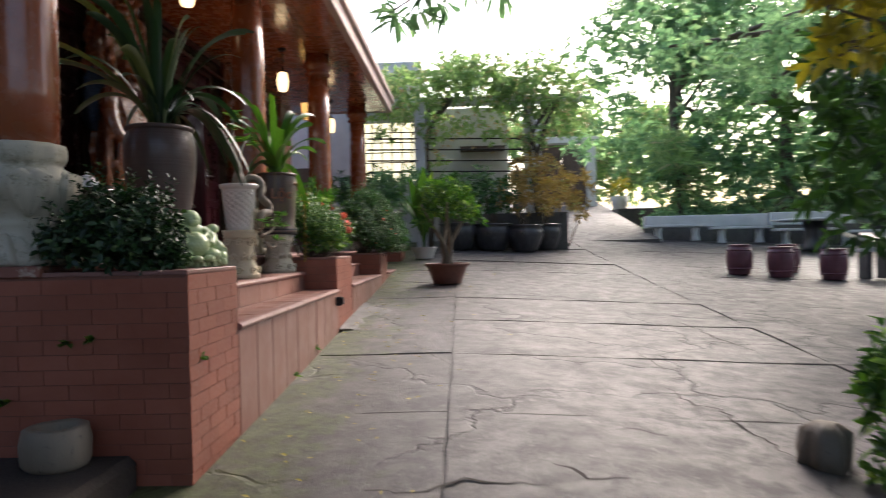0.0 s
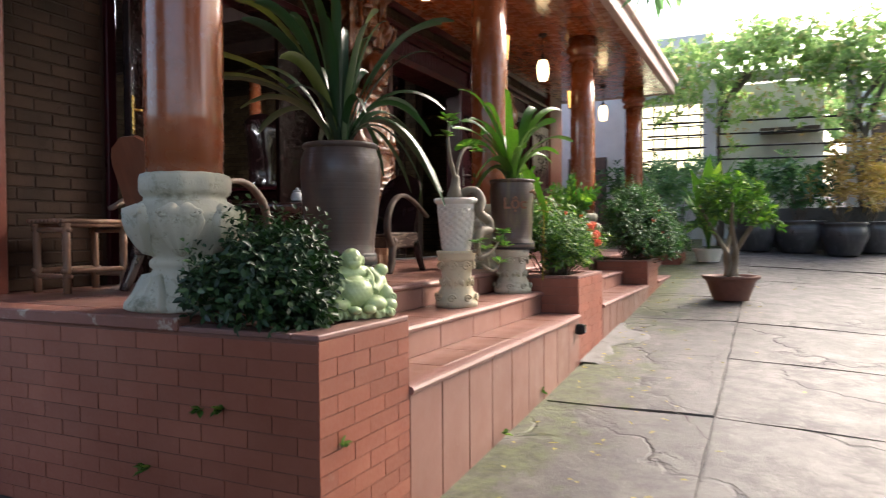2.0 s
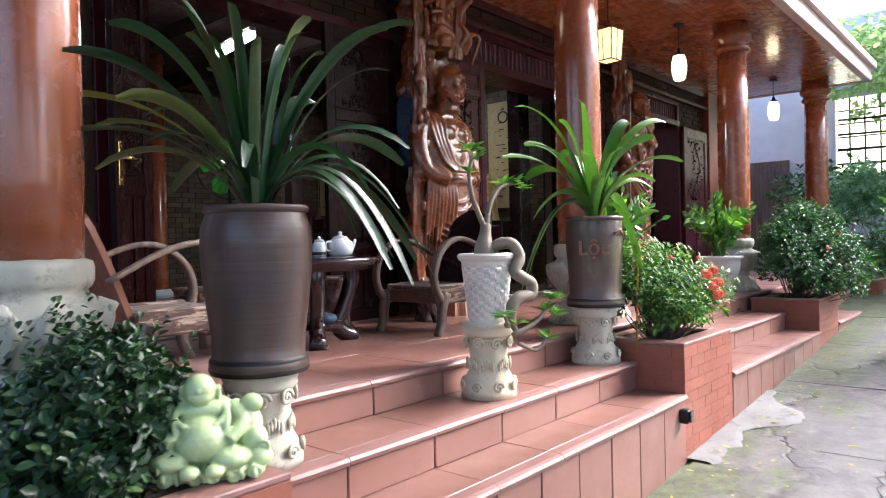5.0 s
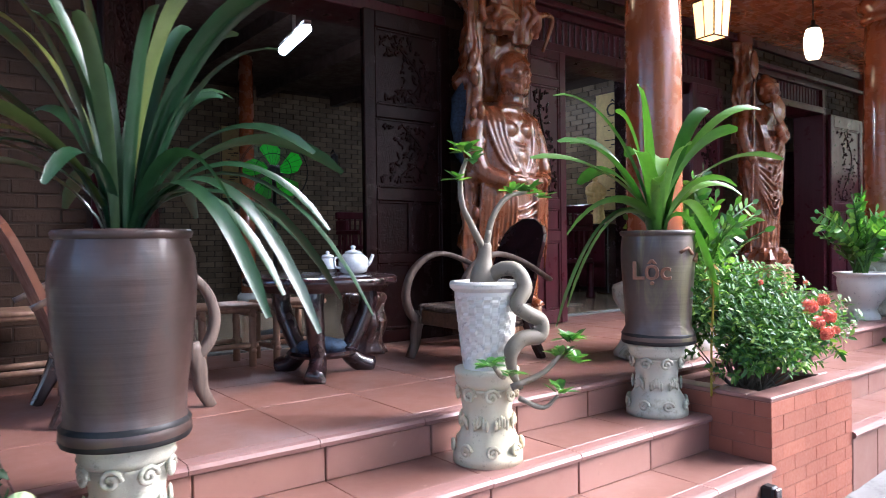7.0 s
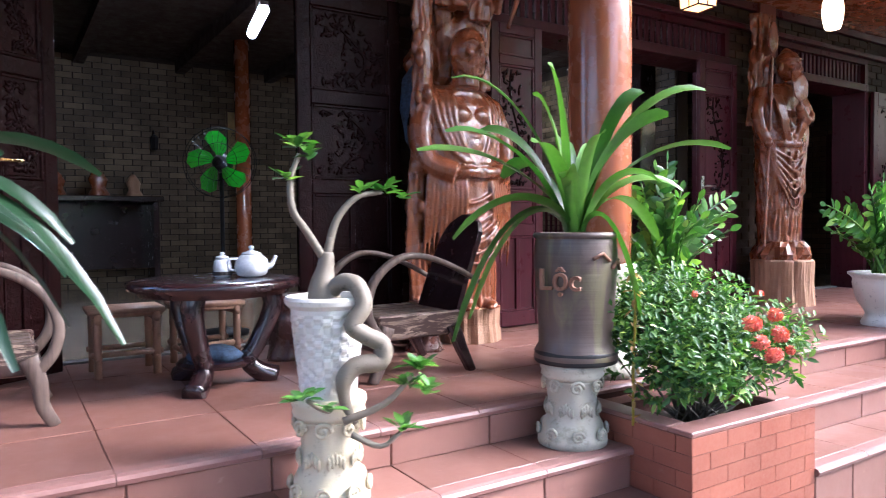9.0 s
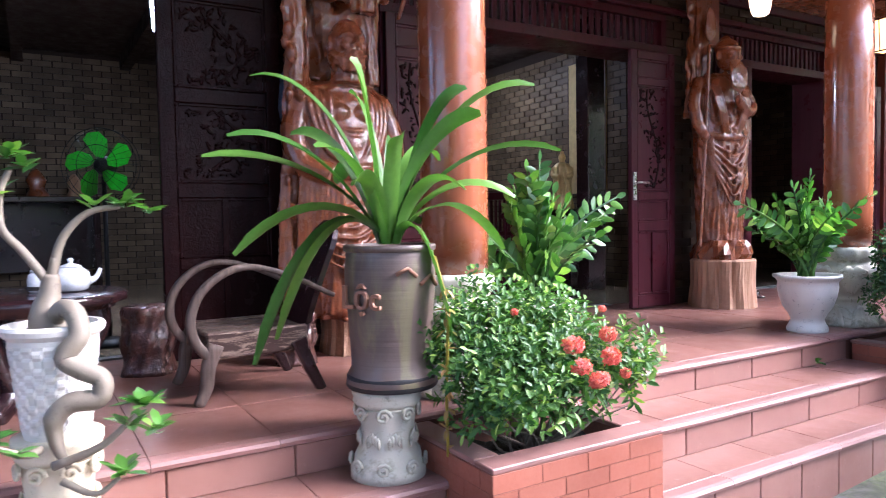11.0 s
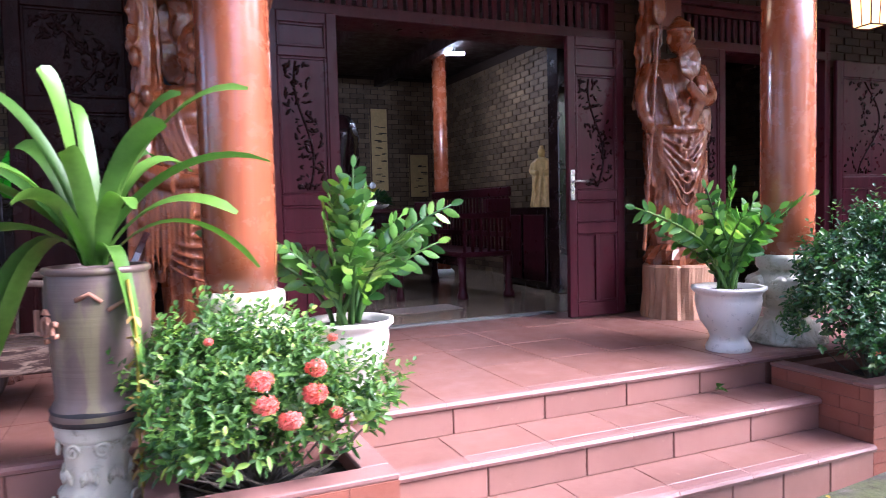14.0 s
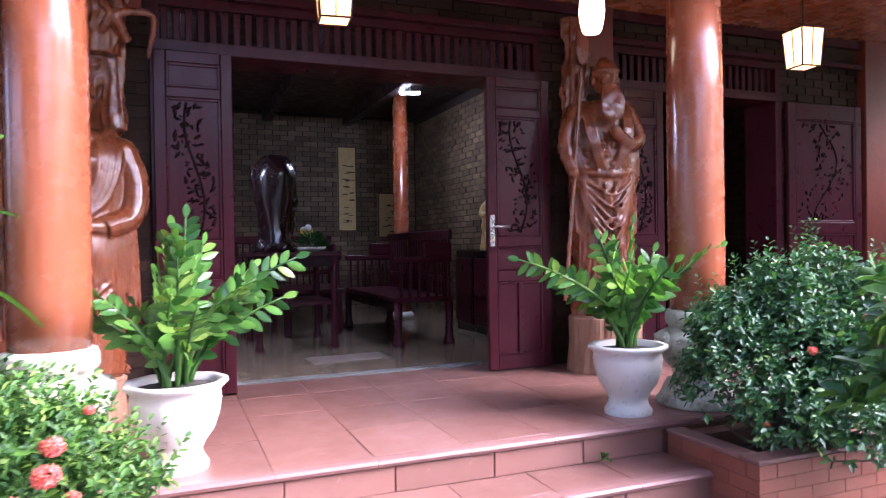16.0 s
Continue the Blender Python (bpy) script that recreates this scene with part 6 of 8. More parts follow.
def teapot(m, s, label):
    p = thing("teapot", label, "teapot", m)
    part("body", lathe([(0.05 * s, 0), (0.075 * s, 0.012 * s), (0.088 * s, 0.05 * s), (0.08 * s, 0.09 * s), (0.055 * s, 0.112 * s), (0.05 * s, 0.115 * s)], 32), PORCELAIN, p, smooth=True)
    lid = part("lid", lathe([(0.052 * s, 0.114 * s), (0.045 * s, 0.125 * s), (0.012 * s, 0.135 * s), (0.010 * s, 0.14 * s), (0.016 * s, 0.152 * s), (0.006 * s, 0.16 * s)], 24), PORCELAIN, p, smooth=True)
    part("spout", sweep(bmesh.new(), curve_points([(0, 0.07 * s, 0.045 * s), (0, 0.105 * s, 0.06 * s), (0, 0.13 * s, 0.105 * s)], 4), [0.02 * s, 0.019 * s, 0.017 * s, 0.015 * s, 0.013 * s, 0.012 * s, 0.011 * s, 0.010 * s, 0.010 * s], 10), PORCELAIN, p, smooth=True)
    part("handle", sweep(bmesh.new(), curve_points([(0, -0.07 * s, 0.095 * s), (0, -0.115 * s, 0.09 * s), (0, -0.115 * s, 0.045 * s), (0, -0.078 * s, 0.035 * s)], 4), 0.007 * s, 8), PORCELAIN, p, smooth=True)
    return p


teapot(pose(-2.30, 5.83, PORCH + 0.52), 0.95, "white porcelain teapot with faint blue painting")
j = thing("tea_caddy", "small white porcelain tea jar with dark lettering band", "jar", pose(-2.34, 5.70, PORCH + 0.52))
part("body", lathe([(0.03, 0), (0.04, 0.01), (0.045, 0.05), (0.04, 0.08), (0.028, 0.09)], 24), PORCELAIN, j, smooth=True)
part("lid", lathe([(0.033, 0.09), (0.03, 0.102), (0.008, 0.108), (0.012, 0.118), (0.004, 0.124)], 20), PORCELAIN, j, smooth=True)
part("band", lathe([(0.0455, 0.012), (0.0462, 0.03)], 24, cap=False), INK, j, "dark band")
cl = part("folded_cloth", lathe([(0.11, 0), (0.12, 0.02), (0.10, 0.045), (0.05, 0.06), (0.01, 0.06)], 24, lambda a, z: 1 + 0.15 * math.sin(3 * a) + 0.08 * math.sin(7 * a + 50 * z)), CLOTH, smooth=True)
cl.matrix_world = pose(-2.36, 5.67, PORCH + 0.13)
tagged(cl, "crumpled blue patterned cloth on the table shelf", "cloth")


def bamboo_stool(m, w, d, h, mat, label):
    """A stool of bamboo poles with a slatted top."""
    s = thing("bamboo_stool", label, "stool", m, "bamboo stools")
    for x in (-1, 1):
        for y in (-1, 1):
            b = lathe([(0.021, 0), (0.020, h * 0.3), (0.023, h * 0.33), (0.020, h * 0.36), (0.020, h * 0.64), (0.023, h * 0.67), (0.020, h * 0.7), (0.021, h - 0.02)], 12)
            part("leg", b, mat, s, smooth=True).location = (x * (w / 2 - 0.03), y * (d / 2 - 0.03), 0)
    for z in (0.09, h - 0.06):
        for y in (-1, 1):
            part("rail", sweep(bmesh.new(), [(-w / 2, y * (d / 2 - 0.03), z), (w / 2, y * (d / 2 - 0.03), z)], 0.015, 8), mat, s, smooth=True)
        for x in (-1, 1):
            part("rail", sweep(bmesh.new(), [(x * (w / 2 - 0.03), -d / 2, z + 0.03), (x * (w / 2 - 0.03), d / 2, z + 0.03)], 0.015, 8), mat, s, smooth=True)
    n = int(w / 0.032)
    for i in range(n):
        x = -w / 2 + (i + 0.5) * w / n
        part("slat", sweep(bmesh.new(), [(x, -d / 2 - 0.01, h - 0.012), (x, d / 2 + 0.01, h - 0.012)], 0.0135, 8), mat, s, smooth=True)
    return s


st = bamboo_stool(pose(-2.94, 5.34, PORCH), 0.30, 0.34, 0.35, BAMBOO, "small dry bamboo stool by the doorway")
copy_thing(st, pose(-2.96, 5.76, PORCH, 0, 0, 4))
bamboo_stool(pose(-2.80, 4.33, PORCH), 0.30, 0.42, 0.40, BAMBOO, "light brown wooden bench stool against the brick wall")


def root_stool(m, r, h, label):
    b = lathe([(r * 1.1, 0)] + [(r * (0.92 + 0.14 * math.cos(q * 0.42) ** 2), h * q / 15) for q in range(1, 15)] + [(r, h * 0.97), (r * 0.92, h)], 72, lambda a, z: 1 + 0.07 * math.sin(4 * a + 11 * z) + 0.05 * math.sin(9 * a - 21 * z) + 0.10 * noise.noise(Vector((3 * math.cos(a), 3 * math.sin(a), 14 * z))))
    o = part("root_stool", b, ROOTWOOD, smooth=True)
    o.matrix_world = m
    return tagged(o, label, "stool", "carved root stools")


root_stool(pose(-2.84, 6.22, PORCH), 0.13, 0.37, "glossy dark red carved root stool")
root_stool(pose(-2.60, 6.98, PORCH), 0.11, 0.30, "small carved root stool beside the armchair")

# floor fan with green blades
f = thing("electric_fan", "standing electric fan with green plastic blades", "fan", pose(-3.95, 6.13, PORCH - 0.004))
part("base", lathe([(0.17, 0), (0.17, 0.03), (0.05, 0.05), (0.02, 0.06)], 28), DARKMETAL, f, smooth=True)
part("pole", lathe([(0.015, 0.05), (0.015, 1.15)], 12), DARKMETAL, f, smooth=True)
hub = part("motor", lathe([(0.05, -0.12), (0.065, -0.08), (0.065, 0.0), (0.04, 0.05), (0.01, 0.06)], 24), DARKMETAL, f, smooth=True)
HUB = pose(0, 0, 1.22, 90, 0, 62)
hub.matrix_local = HUB
for k in range(5):
    lf = bmesh.new()
    pts = [(0.045, -0.020), (0.09, -0.050), (0.165, -0.055), (0.222, -0.005), (0.215, 0.060), (0.170, 0.092), (0.115, 0.058), (0.055, 0.020)]
    vs = [lf.verts.new((x, y, 0.18 * y)) for x, y in pts]
    v2_ = [lf.verts.new((x, y, 0.18 * y + 0.004)) for x, y in pts]
    lf.faces.new(vs[::-1])
    lf.faces.new(v2_)
    for i in range(8):
        lf.faces.new((vs[i], vs[(i + 1) % 8], v2_[(i + 1) % 8], v2_[i]))
    bl = part("blade", lf, FANBLADE, f, "green plastic blade")
    bl.matrix_local = HUB @ pose(0, 0, 0.045, 0, 0, k * 72 + 20)
ring = bmesh.new()
for rr, zz in ((0.245, 0.0), (0.245, 0.07), (0.13, 0.105), (0.03, 0.115)):
    sweep(ring, [Vector((rr * math.cos(2 * math.pi * i / 40), rr * math.sin(2 * math.pi * i / 40), zz)) for i in range(41)], 0.0025, 4)
for i in range(28):
    a = 2 * math.pi * i / 28
    sweep(ring, [(0.03 * math.cos(a), 0.03 * math.sin(a), 0.115), (0.15 * math.cos(a), 0.15 * math.sin(a), 0.10), (0.245 * math.cos(a), 0.245 * math.sin(a), 0.035)], 0.0013, 3)
part("cage", ring, DARKMETAL, f, "thin wire guard").matrix_local = HUB

# ---------- inside the room ----------
lamp = thing("ceiling_tube", "bright fluorescent tube lamp under the ceiling", "tube lamp", pose(-4.55, 6.60, 3.95, 0, 0, -10), "tube lamps")
part("tube", sweep(bmesh.new(), [(-0.36, 0, 0), (0.36, 0, 0)], 0.040, 12), TUBE, lamp)
part("fitting", boxes((-0.39, 0.39, -0.03, 0.03, 0.025, 0.06), (-0.02, 0.02, -0.01, 0.01, 0.06, 0.56)), PLASTER, lamp)
copy_thing(lamp, pose(-6.2, 10.63, 4.33, 0, 0, 70) @ Matrix.Diagonal((0.32, 1.2, 0.30, 1)))

al = thing("altar_table", "tall dark red carved wooden side table", "table", pose(-5.25, 9.0, PORCH - 0.004))
part("tabletop", boxes((-0.48, 0.48, -0.42, 0.42, 0.88, 0.92), bevel=0.008), ROSE, al)
part("apron", boxes((-0.44, 0.44, -0.38, 0.38, 0.78, 0.88)), ROSECARVE, al)
part("shelf", boxes((-0.42, 0.42, -0.36, 0.36, 0.42, 0.45)), ROSE, al)
for x in (-0.41, 0.41):
    for y in (-0.35, 0.35):
        part("leg", lathe([(0.05, 0), (0.04, 0.05), (0.032, 0.1), (0.035, 0.7), (0.04, 0.88)], 12), ROSE, al, smooth=True).location = (x, y, 0)
b = lathe([(0.19, 0), (0.20, 0.06), (0.16, 0.12), (0.17, 0.3), (0.19, 0.5), (0.22, 0.72), (0.20, 0.86), (0.12, 0.95), (0.02, 0.98)], 40, lambda a, z: 1 + 0.12 * math.sin(3 * a + 9 * z) + 0.08 * math.sin(7 * a - 15 * z))
ds = part("dark_sculpture", b, BLACKWOOD, smooth=True)
ds.matrix_world = pose(-5.3, 8.88, PORCH + 0.915)
tagged(ds, "glossy black carved wooden sculpture on the side table", "sculpture")
fl = thing("flower_bowl", "white bowl of yellow and white flowers on the side table", "flower bowl", pose(-5.05, 9.18, PORCH + 0.916))
part("bowl", lathe([(0.06, 0), (0.12, 0.02), (0.15, 0.05), (0.145, 0.05), (0.1, 0.025)], 24, cap=False), WHITEPOT, fl, smooth=True)
lv = Leaves()
for _ in range(120):
    d = unit()
    d.z = abs(d.z)
    lv.leaf(Vector((0, 0, 0.05)) + d * 0.08, d, Vector((0, 0, 1)), 0.12, 0.025)
lv.build("leaves", LEAF_MID, fl)
for k in range(7):
    q = bmesh.new()
    ball(q, (rnd(-0.08, 0.08), rnd(-0.1, 0.1), rnd(0.12, 0.24)), 0.035, 2)
    part("blossom", q, LEAF_YELLOW if k % 3 else PORCELAIN, fl, smooth=True)


def carved_bench(m, label, length):
    """A long carved hardwood bench with an openwork back and end panels; front towards -y."""
    c = thing("carved_bench", label, "bench", m, "carved hardwood seats")
    L = length / 2
    part("seat", boxes((-L, L, -0.30, 0.28, 0.42, 0.47), bevel=0.01), ROSE, c)
    part("apron", boxes((-L, L, -0.29, -0.25, 0.33, 0.42), bevel=0.01), ROSECARVE, c)
    part("top_rail", boxes((-L, L, 0.24, 0.29, 1.02, 1.12), bevel=0.012), ROSE, c)
    part("lower_rail", boxes((-L, L, 0.25, 0.28, 0.60, 0.66), bevel=0.008), ROSE, c)
    n = int(length / 0.09)
    for i in range(n + 1):
        part("spindle", boxes((-0.012, 0.012, 0.255, 0.275, 0.47, 1.02)), ROSE, c).location = (-L + 0.05 + i * (length - 0.1) / n, 0, 0)
    for s in (-1, 1):
        x = s * (L - 0.03)
        part("end_rail", boxes((x - 0.03, x + 0.03, -0.30, 0.28, 0.80, 0.86), (x - 0.03, x + 0.03, 0.0, 0.28, 0.86, 1.0), bevel=0.01), ROSE, c)
        for i in range(6):
            part("end_spindle", boxes((x - 0.012, x + 0.012, -0.25 + 0.09 * i, -0.225 + 0.09 * i, 0.47, 0.80)), ROSE, c)
        for y in (-0.27, 0.25):
            part("leg", lathe([(0.055, 0), (0.06, 0.03), (0.04, 0.08), (0.035, 0.2), (0.045, 0.42)], 12), ROSE, c, smooth=True).location = (x, y, 0)
    return c


carved_bench(pose(-5.55, 10.18, PORCH - 0.004), "long dark red carved wooden bench in the dim room", 2.0)
carved_bench(pose(-7.3, 9.3, PORCH - 0.004, 0, 0, 90), "dark carved wooden seat at the back of the room", 1.3)
tt = thing("low_table", "low dark wooden table in the room", "table", pose(-6.4, 9.35, PORCH - 0.004))
part("tabletop", boxes((-0.6, 0.6, -0.35, 0.35, 0.45, 0.5), bevel=0.01), ROSE, tt)
for x in (-0.52, 0.52):
    for y in (-0.28, 0.28):
        part("leg", boxes((x - 0.04, x + 0.04, y - 0.04, y + 0.04, 0, 0.45), bevel=0.01), ROSE, tt)
rug = part("rug", boxes((-0.16, 0.16, -0.34, 0.34, 0, 0.012), bevel=0.004), RUG)
rug.matrix_world = pose(-4.15, 9.30, PORCH - 0.004, 0, 0, 4)
tagged(rug, "small mottled door mat on the tiled floor", "mat")


def scroll(m, w, h, label, seed, lines=9):
    s = thing("hanging_scroll", label, "scroll", m, "calligraphy scrolls")
    part("board", boxes((0, 0.02, -w / 2, w / 2, 0, h), bevel=0.004), PAPER, s)
    part("border", boxes((0.021, 0.026, -w / 2, -w / 2 + 0.02, 0, h), (0.021, 0.026, w / 2 - 0.02, w / 2, 0, h), (0.021, 0.026, -w / 2 + 0.02, w / 2 - 0.02, 0, 0.02), (0.021, 0.026, -w / 2 + 0.02, w / 2 - 0.02, h - 0.02, h)), BROWNWOOD, s)
    r = random.Random(seed)
    ink = bmesh.new()
    for i in range(lines):
        z = h * (0.12 + 0.72 * i / lines)
        for k in range(3):
            y, z2 = r.uniform(-0.28, 0.2) * w, z + r.uniform(-0.02, 0.02)
            box(ink, 0.022, 0.025, y, y + r.uniform(0.03, 0.10), z2, z2 + r.uniform(0.008, 0.018))
    part("ink_strokes", ink, INK, s, "dark brush strokes")["kind"] = "stuff"
    return s


scroll(pose(-8.68, 10.45, 2.72), 0.30, 1.30, "tall yellow calligraphy scroll on the brick wall", 1)
scroll(pose(-8.68, 11.10, 2.62), 0.34, 0.70, "framed yellow picture on the brick wall", 2, 5)
scroll(pose(-8.68, 7.6, 2.85), 0.30, 1.05, "yellow calligraphy scroll on the brick wall", 3)
big = scroll(pose(-5.05, 11.525, 2.60, 0, 0, -90), 0.66, 1.62, "large yellow calligraphy board on the brick cross wall", 4, 12)
tx = bpy.data.curves.new("lettering", "FONT")
tx.body, tx.size, tx.extrude, tx.align_x = "\u00d4i", 0.26, 0.002, "CENTER"
tx.materials.append(INK)
tob = new("lettering", tx)
tob.parent = big
tob.matrix_local = pose(0.028, 0.0, 1.28, 90, 0, 90)
def gilt_figure():
    """A small standing robed figure, one plain mesh."""
    b = lathe([(0.125, 0), (0.13, 0.03), (0.115, 0.12), (0.105, 0.28), (0.118, 0.42), (0.112, 0.50), (0.075, 0.545), (0.035, 0.56), (0.034, 0.575)], 48, lambda a, z: (1 + 0.10 * math.sin(9 * a + 3 * z) * max(0, 1 - z / 0.5)) * (1.0 if abs(math.sin(a)) > 0.4 else 0.82))
    ball(b, (0.012, 0, 0.615), 0.048, 3, (1, 0.9, 1.2))
    ball(b, (-0.005, 0, 0.672), 0.026, 2)
    for q in (1, -1):
        sweep(b, curve_points([(0.0, q * 0.095, 0.49), (0.06, q * 0.105, 0.40), (0.115, q * 0.035, 0.38)], 5), 0.032, 10)
        sweep(b, curve_points([(0.09, q * 0.05, 0.36), (0.10, q * 0.075, 0.25), (0.09, q * 0.06, 0.12)], 5), [0.026] * 6 + [0.020, 0.015, 0.010, 0.006, 0.004], 8)
    o = carve(part("gilt_figurine", b, GOLD, smooth=True), 0.006)
    o.matrix_world = pose(-5.12, 11.18, PORCH + 0.896, 0, 0, -40)
    tagged(o, "small gilt robed figurine on a dark cabinet", "figurine")


gilt_figure()
cb = thing("cabinet", "dark wooden cabinet against the cross wall", "cabinet", pose(-5.30, 11.25, PORCH - 0.004))
part("body", boxes((-0.5, 0.5, -0.22, 0.24, 0, 0.90), bevel=0.01), BLACKWOOD, cb)
for s in (-0.25, 0.25):
    part("door", boxes((s - 0.22, s + 0.22, -0.24, -0.22, 0.08, 0.82), bevel=0.01), ROSE, cb)
st = thing("side_table", "long black wooden side table against the brick wall", "table", pose(-8.3, 5.6, PORCH - 0.004, 0, 0, 90))
part("tabletop", boxes((-0.9, 0.9, -0.3, 0.3, 1.088, 1.152), bevel=0.008), BLACKWOOD, st)
part("back_panel", boxes((-0.78, 0.78, 0.22, 0.26, 0.256, 1.088)), BLACKWOOD, st)
for q in (-0.85, 0.78):
    part("side_panel", boxes((q, q + 0.07, -0.25, 0.25, 0, 1.088), bevel=0.006), BLACKWOOD, st)
for k, (dx, r, h, mat) in enumerate(((-0.7, 0.13, 0.36, STATUE), (-0.25, 0.12, 0.30, STATUE), (0.2, 0.13, 0.34, STATUE), (0.6, 0.10, 0.28, STUMP))):
    c = part("carved_ornament", lathe([(r, 0), (r * 0.9, 0.04), (r * 0.6, h * 0.3), (r * 0.8, h * 0.6), (r * 0.5, h * 0.85), (0.02, h)], 24, lambda a, z: 1 + 0.14 * math.sin(3 * a + 13 * z + k)), mat, smooth=True)
    c.matrix_world = pose(-8.3, 5.6 + dx, PORCH + 1.146)
    tagged(c, "small red-brown carved wooden ornament on the side table", "ornament", "carved ornaments")
for x, y, z, rz in ((-8.69, 6.5, 3.4, 0), (-8.69, 9.2, 3.5, 0), (-8.69, 11.6, 3.35, 0)):
    w = thing("wall_lamp", "small dark iron wall lantern, unlit", "wall lamp", pose(x, y, z, 0, 0, rz), "wall lanterns")
    part("bracket", sweep(bmesh.new(), curve_points([(0, 0, 0.1), (0.08, 0, 0.16), (0.12, 0, 0.1)], 4), 0.008, 6), DARKMETAL, w)
    part("cage", lathe([(0.03, -0.1), (0.05, -0.08), (0.055, 0.06), (0.03, 0.09), (0.01, 0.1)], 6), DARKMETAL, w).location = (0.12, 0, 0)
door_leaf("shutter", pose(-4.52, 14.95, 2.48, 0, 0, -90), 0.52, 1.08, "closed dark red panelled shutter on the brick wall", 41, 0, ROSE, ((0.08, 0.46, False), (0.54, 0.92, False)))
bl = part("plastic_sheet", lathe([(0.03, 0), (0.10, 0.1), (0.12, 0.3), (0.10, 0.5), (0.04, 0.6), (0.02, 0.66)], 24, lambda a, z: 1 + 0.2 * math.sin(4 * a + 6 * z)), CLOTH, smooth=True)
bl.matrix_world = pose(-2.93, 7.16, 2.75)
tagged(bl, "crumpled blue plastic sheet hung behind the statue", "plastic sheet")

for dy in (0.0, 0.14):
    sd = thing("sandal", "black rubber sandal lying on the porch floor", "sandal", pose(-2.92, 11.52 + dy, PORCH, 0, 0, 20 + 60 * dy), "pair of sandals")
    part("sole", lathe([(0.05, 0), (0.052, 0.012), (0.048, 0.022)], 20, lambda a, z: 1 + 1.2 * abs(math.cos(a)) ** 2), BLACKWOOD, sd, smooth=True)
    part("strap", sweep(bmesh.new(), curve_points([(0.04, -0.05, 0.02), (0.045, -0.03, 0.055), (0.045, 0.03, 0.055), (0.04, 0.05, 0.02)], 4), 0.014, 6), BLACKWOOD, sd, smooth=True)
sk = thing("outdoor_socket", "small black weatherproof socket under the step nosing", "socket", pose(-0.612, 6.90, 1.10))
part("box", boxes((-0.02, 0.035, -0.028, 0.028, -0.04, 0.04), bevel=0.008), DARKMETAL, sk)
part("lid", boxes((0.036, 0.05, -0.024, 0.024, -0.03, 0.035), bevel=0.005), BLACKWOOD, sk)
for x, y, z, n in ((-1.15, 3.545, 1.20, 7), (-1.05, 3.545, 1.21, 9), (-1.42, 3.545, 0.95, 10), (-0.632, 3.68, 1.10, 6), (-0.63, 6.0, 0.80, 5), (-1.24, 9.9, 1.40, 8), (-0.60, 5.2, 0.74, 8)):
    wd = Leaves()
    for k in range(n):
        d = Vector((rnd(-1, 1), rnd(-1.2, -0.1), rnd(-0.2, 1))) if y < 3.6 else Vector((rnd(0.1, 1.2), rnd(-1, 1), rnd(-0.2, 1)))
        wd.leaf((0, 0, 0), d, Vector((0, 0, 1)), rnd(0.03, 0.06), rnd(0.02, 0.03))
    wo = wd.build("weed", LEAF_IXORA)
    wo.location = (x, y, z)
    tagged(wo, "tiny green weed sprouting from a joint", "weed", "weeds")


# ---------- the yard and what lies beyond ----------
def tree(name, label, foot, height, blobs, count, size, mat, width=0.4, trunk=0.12, limbs=7, group="", zmin=-9):
    """A tapered trunk with limbs that reach into the lobes of an uneven crown."""
    t = thing(name, label, "tree", pose(*foot), group)
    rel = [(x - foot[0], y - foot[1], z - foot[2], r) for x, y, z, r in blobs]
    b = bmesh.new()
    top = Vector((sum(q[0] for q in rel) / len(rel) * 0.6, sum(q[1] for q in rel) / len(rel) * 0.6, height))
    c = curve_points([(0, 0, -0.1), top * 0.35 + Vector((rnd(-0.1, 0.1), rnd(-0.1, 0.1), 0)), top * 0.7 + Vector((rnd(-0.12, 0.12), rnd(-0.1, 0.1), 0)), top], 5)
    sweep(b, c, [trunk * (1.25 - 0.8 * i / len(c)) for i in range(len(c))], 10)
    for k in range(limbs):
        q = rel[k % len(rel)]
        s = c[int(len(c) * rnd(0.45, 0.85))]
        e = Vector(q[:3]) + unit() * q[3] * 0.3
        lc = curve_points([s, s.lerp(e, 0.5) + Vector((0, 0, 0.15)), e], 4)
        sweep(b, lc, [trunk * 0.45 * (1.1 - 0.9 * i / len(lc)) for i in range(len(lc))], 7)
    part("trunk", b, TREEBARK, t, smooth=True)
    lv = Leaves()
    bush(lv, rel, count, size, width, shell=0.25, up=0.0, zmin=zmin)
    lv.build("crown", mat, t, kind="stuff")
    return t


def g(x, y, dz=0.0):
    return (x, y, ground_z(x, y) + dz)


def scatter(x0, x1, y0, y1, z0, z1, n, r0, r1):
    return [(rnd(x0, x1), rnd(y0, y1), rnd(z0, z1), rnd(r0, r1)) for _ in range(n)]


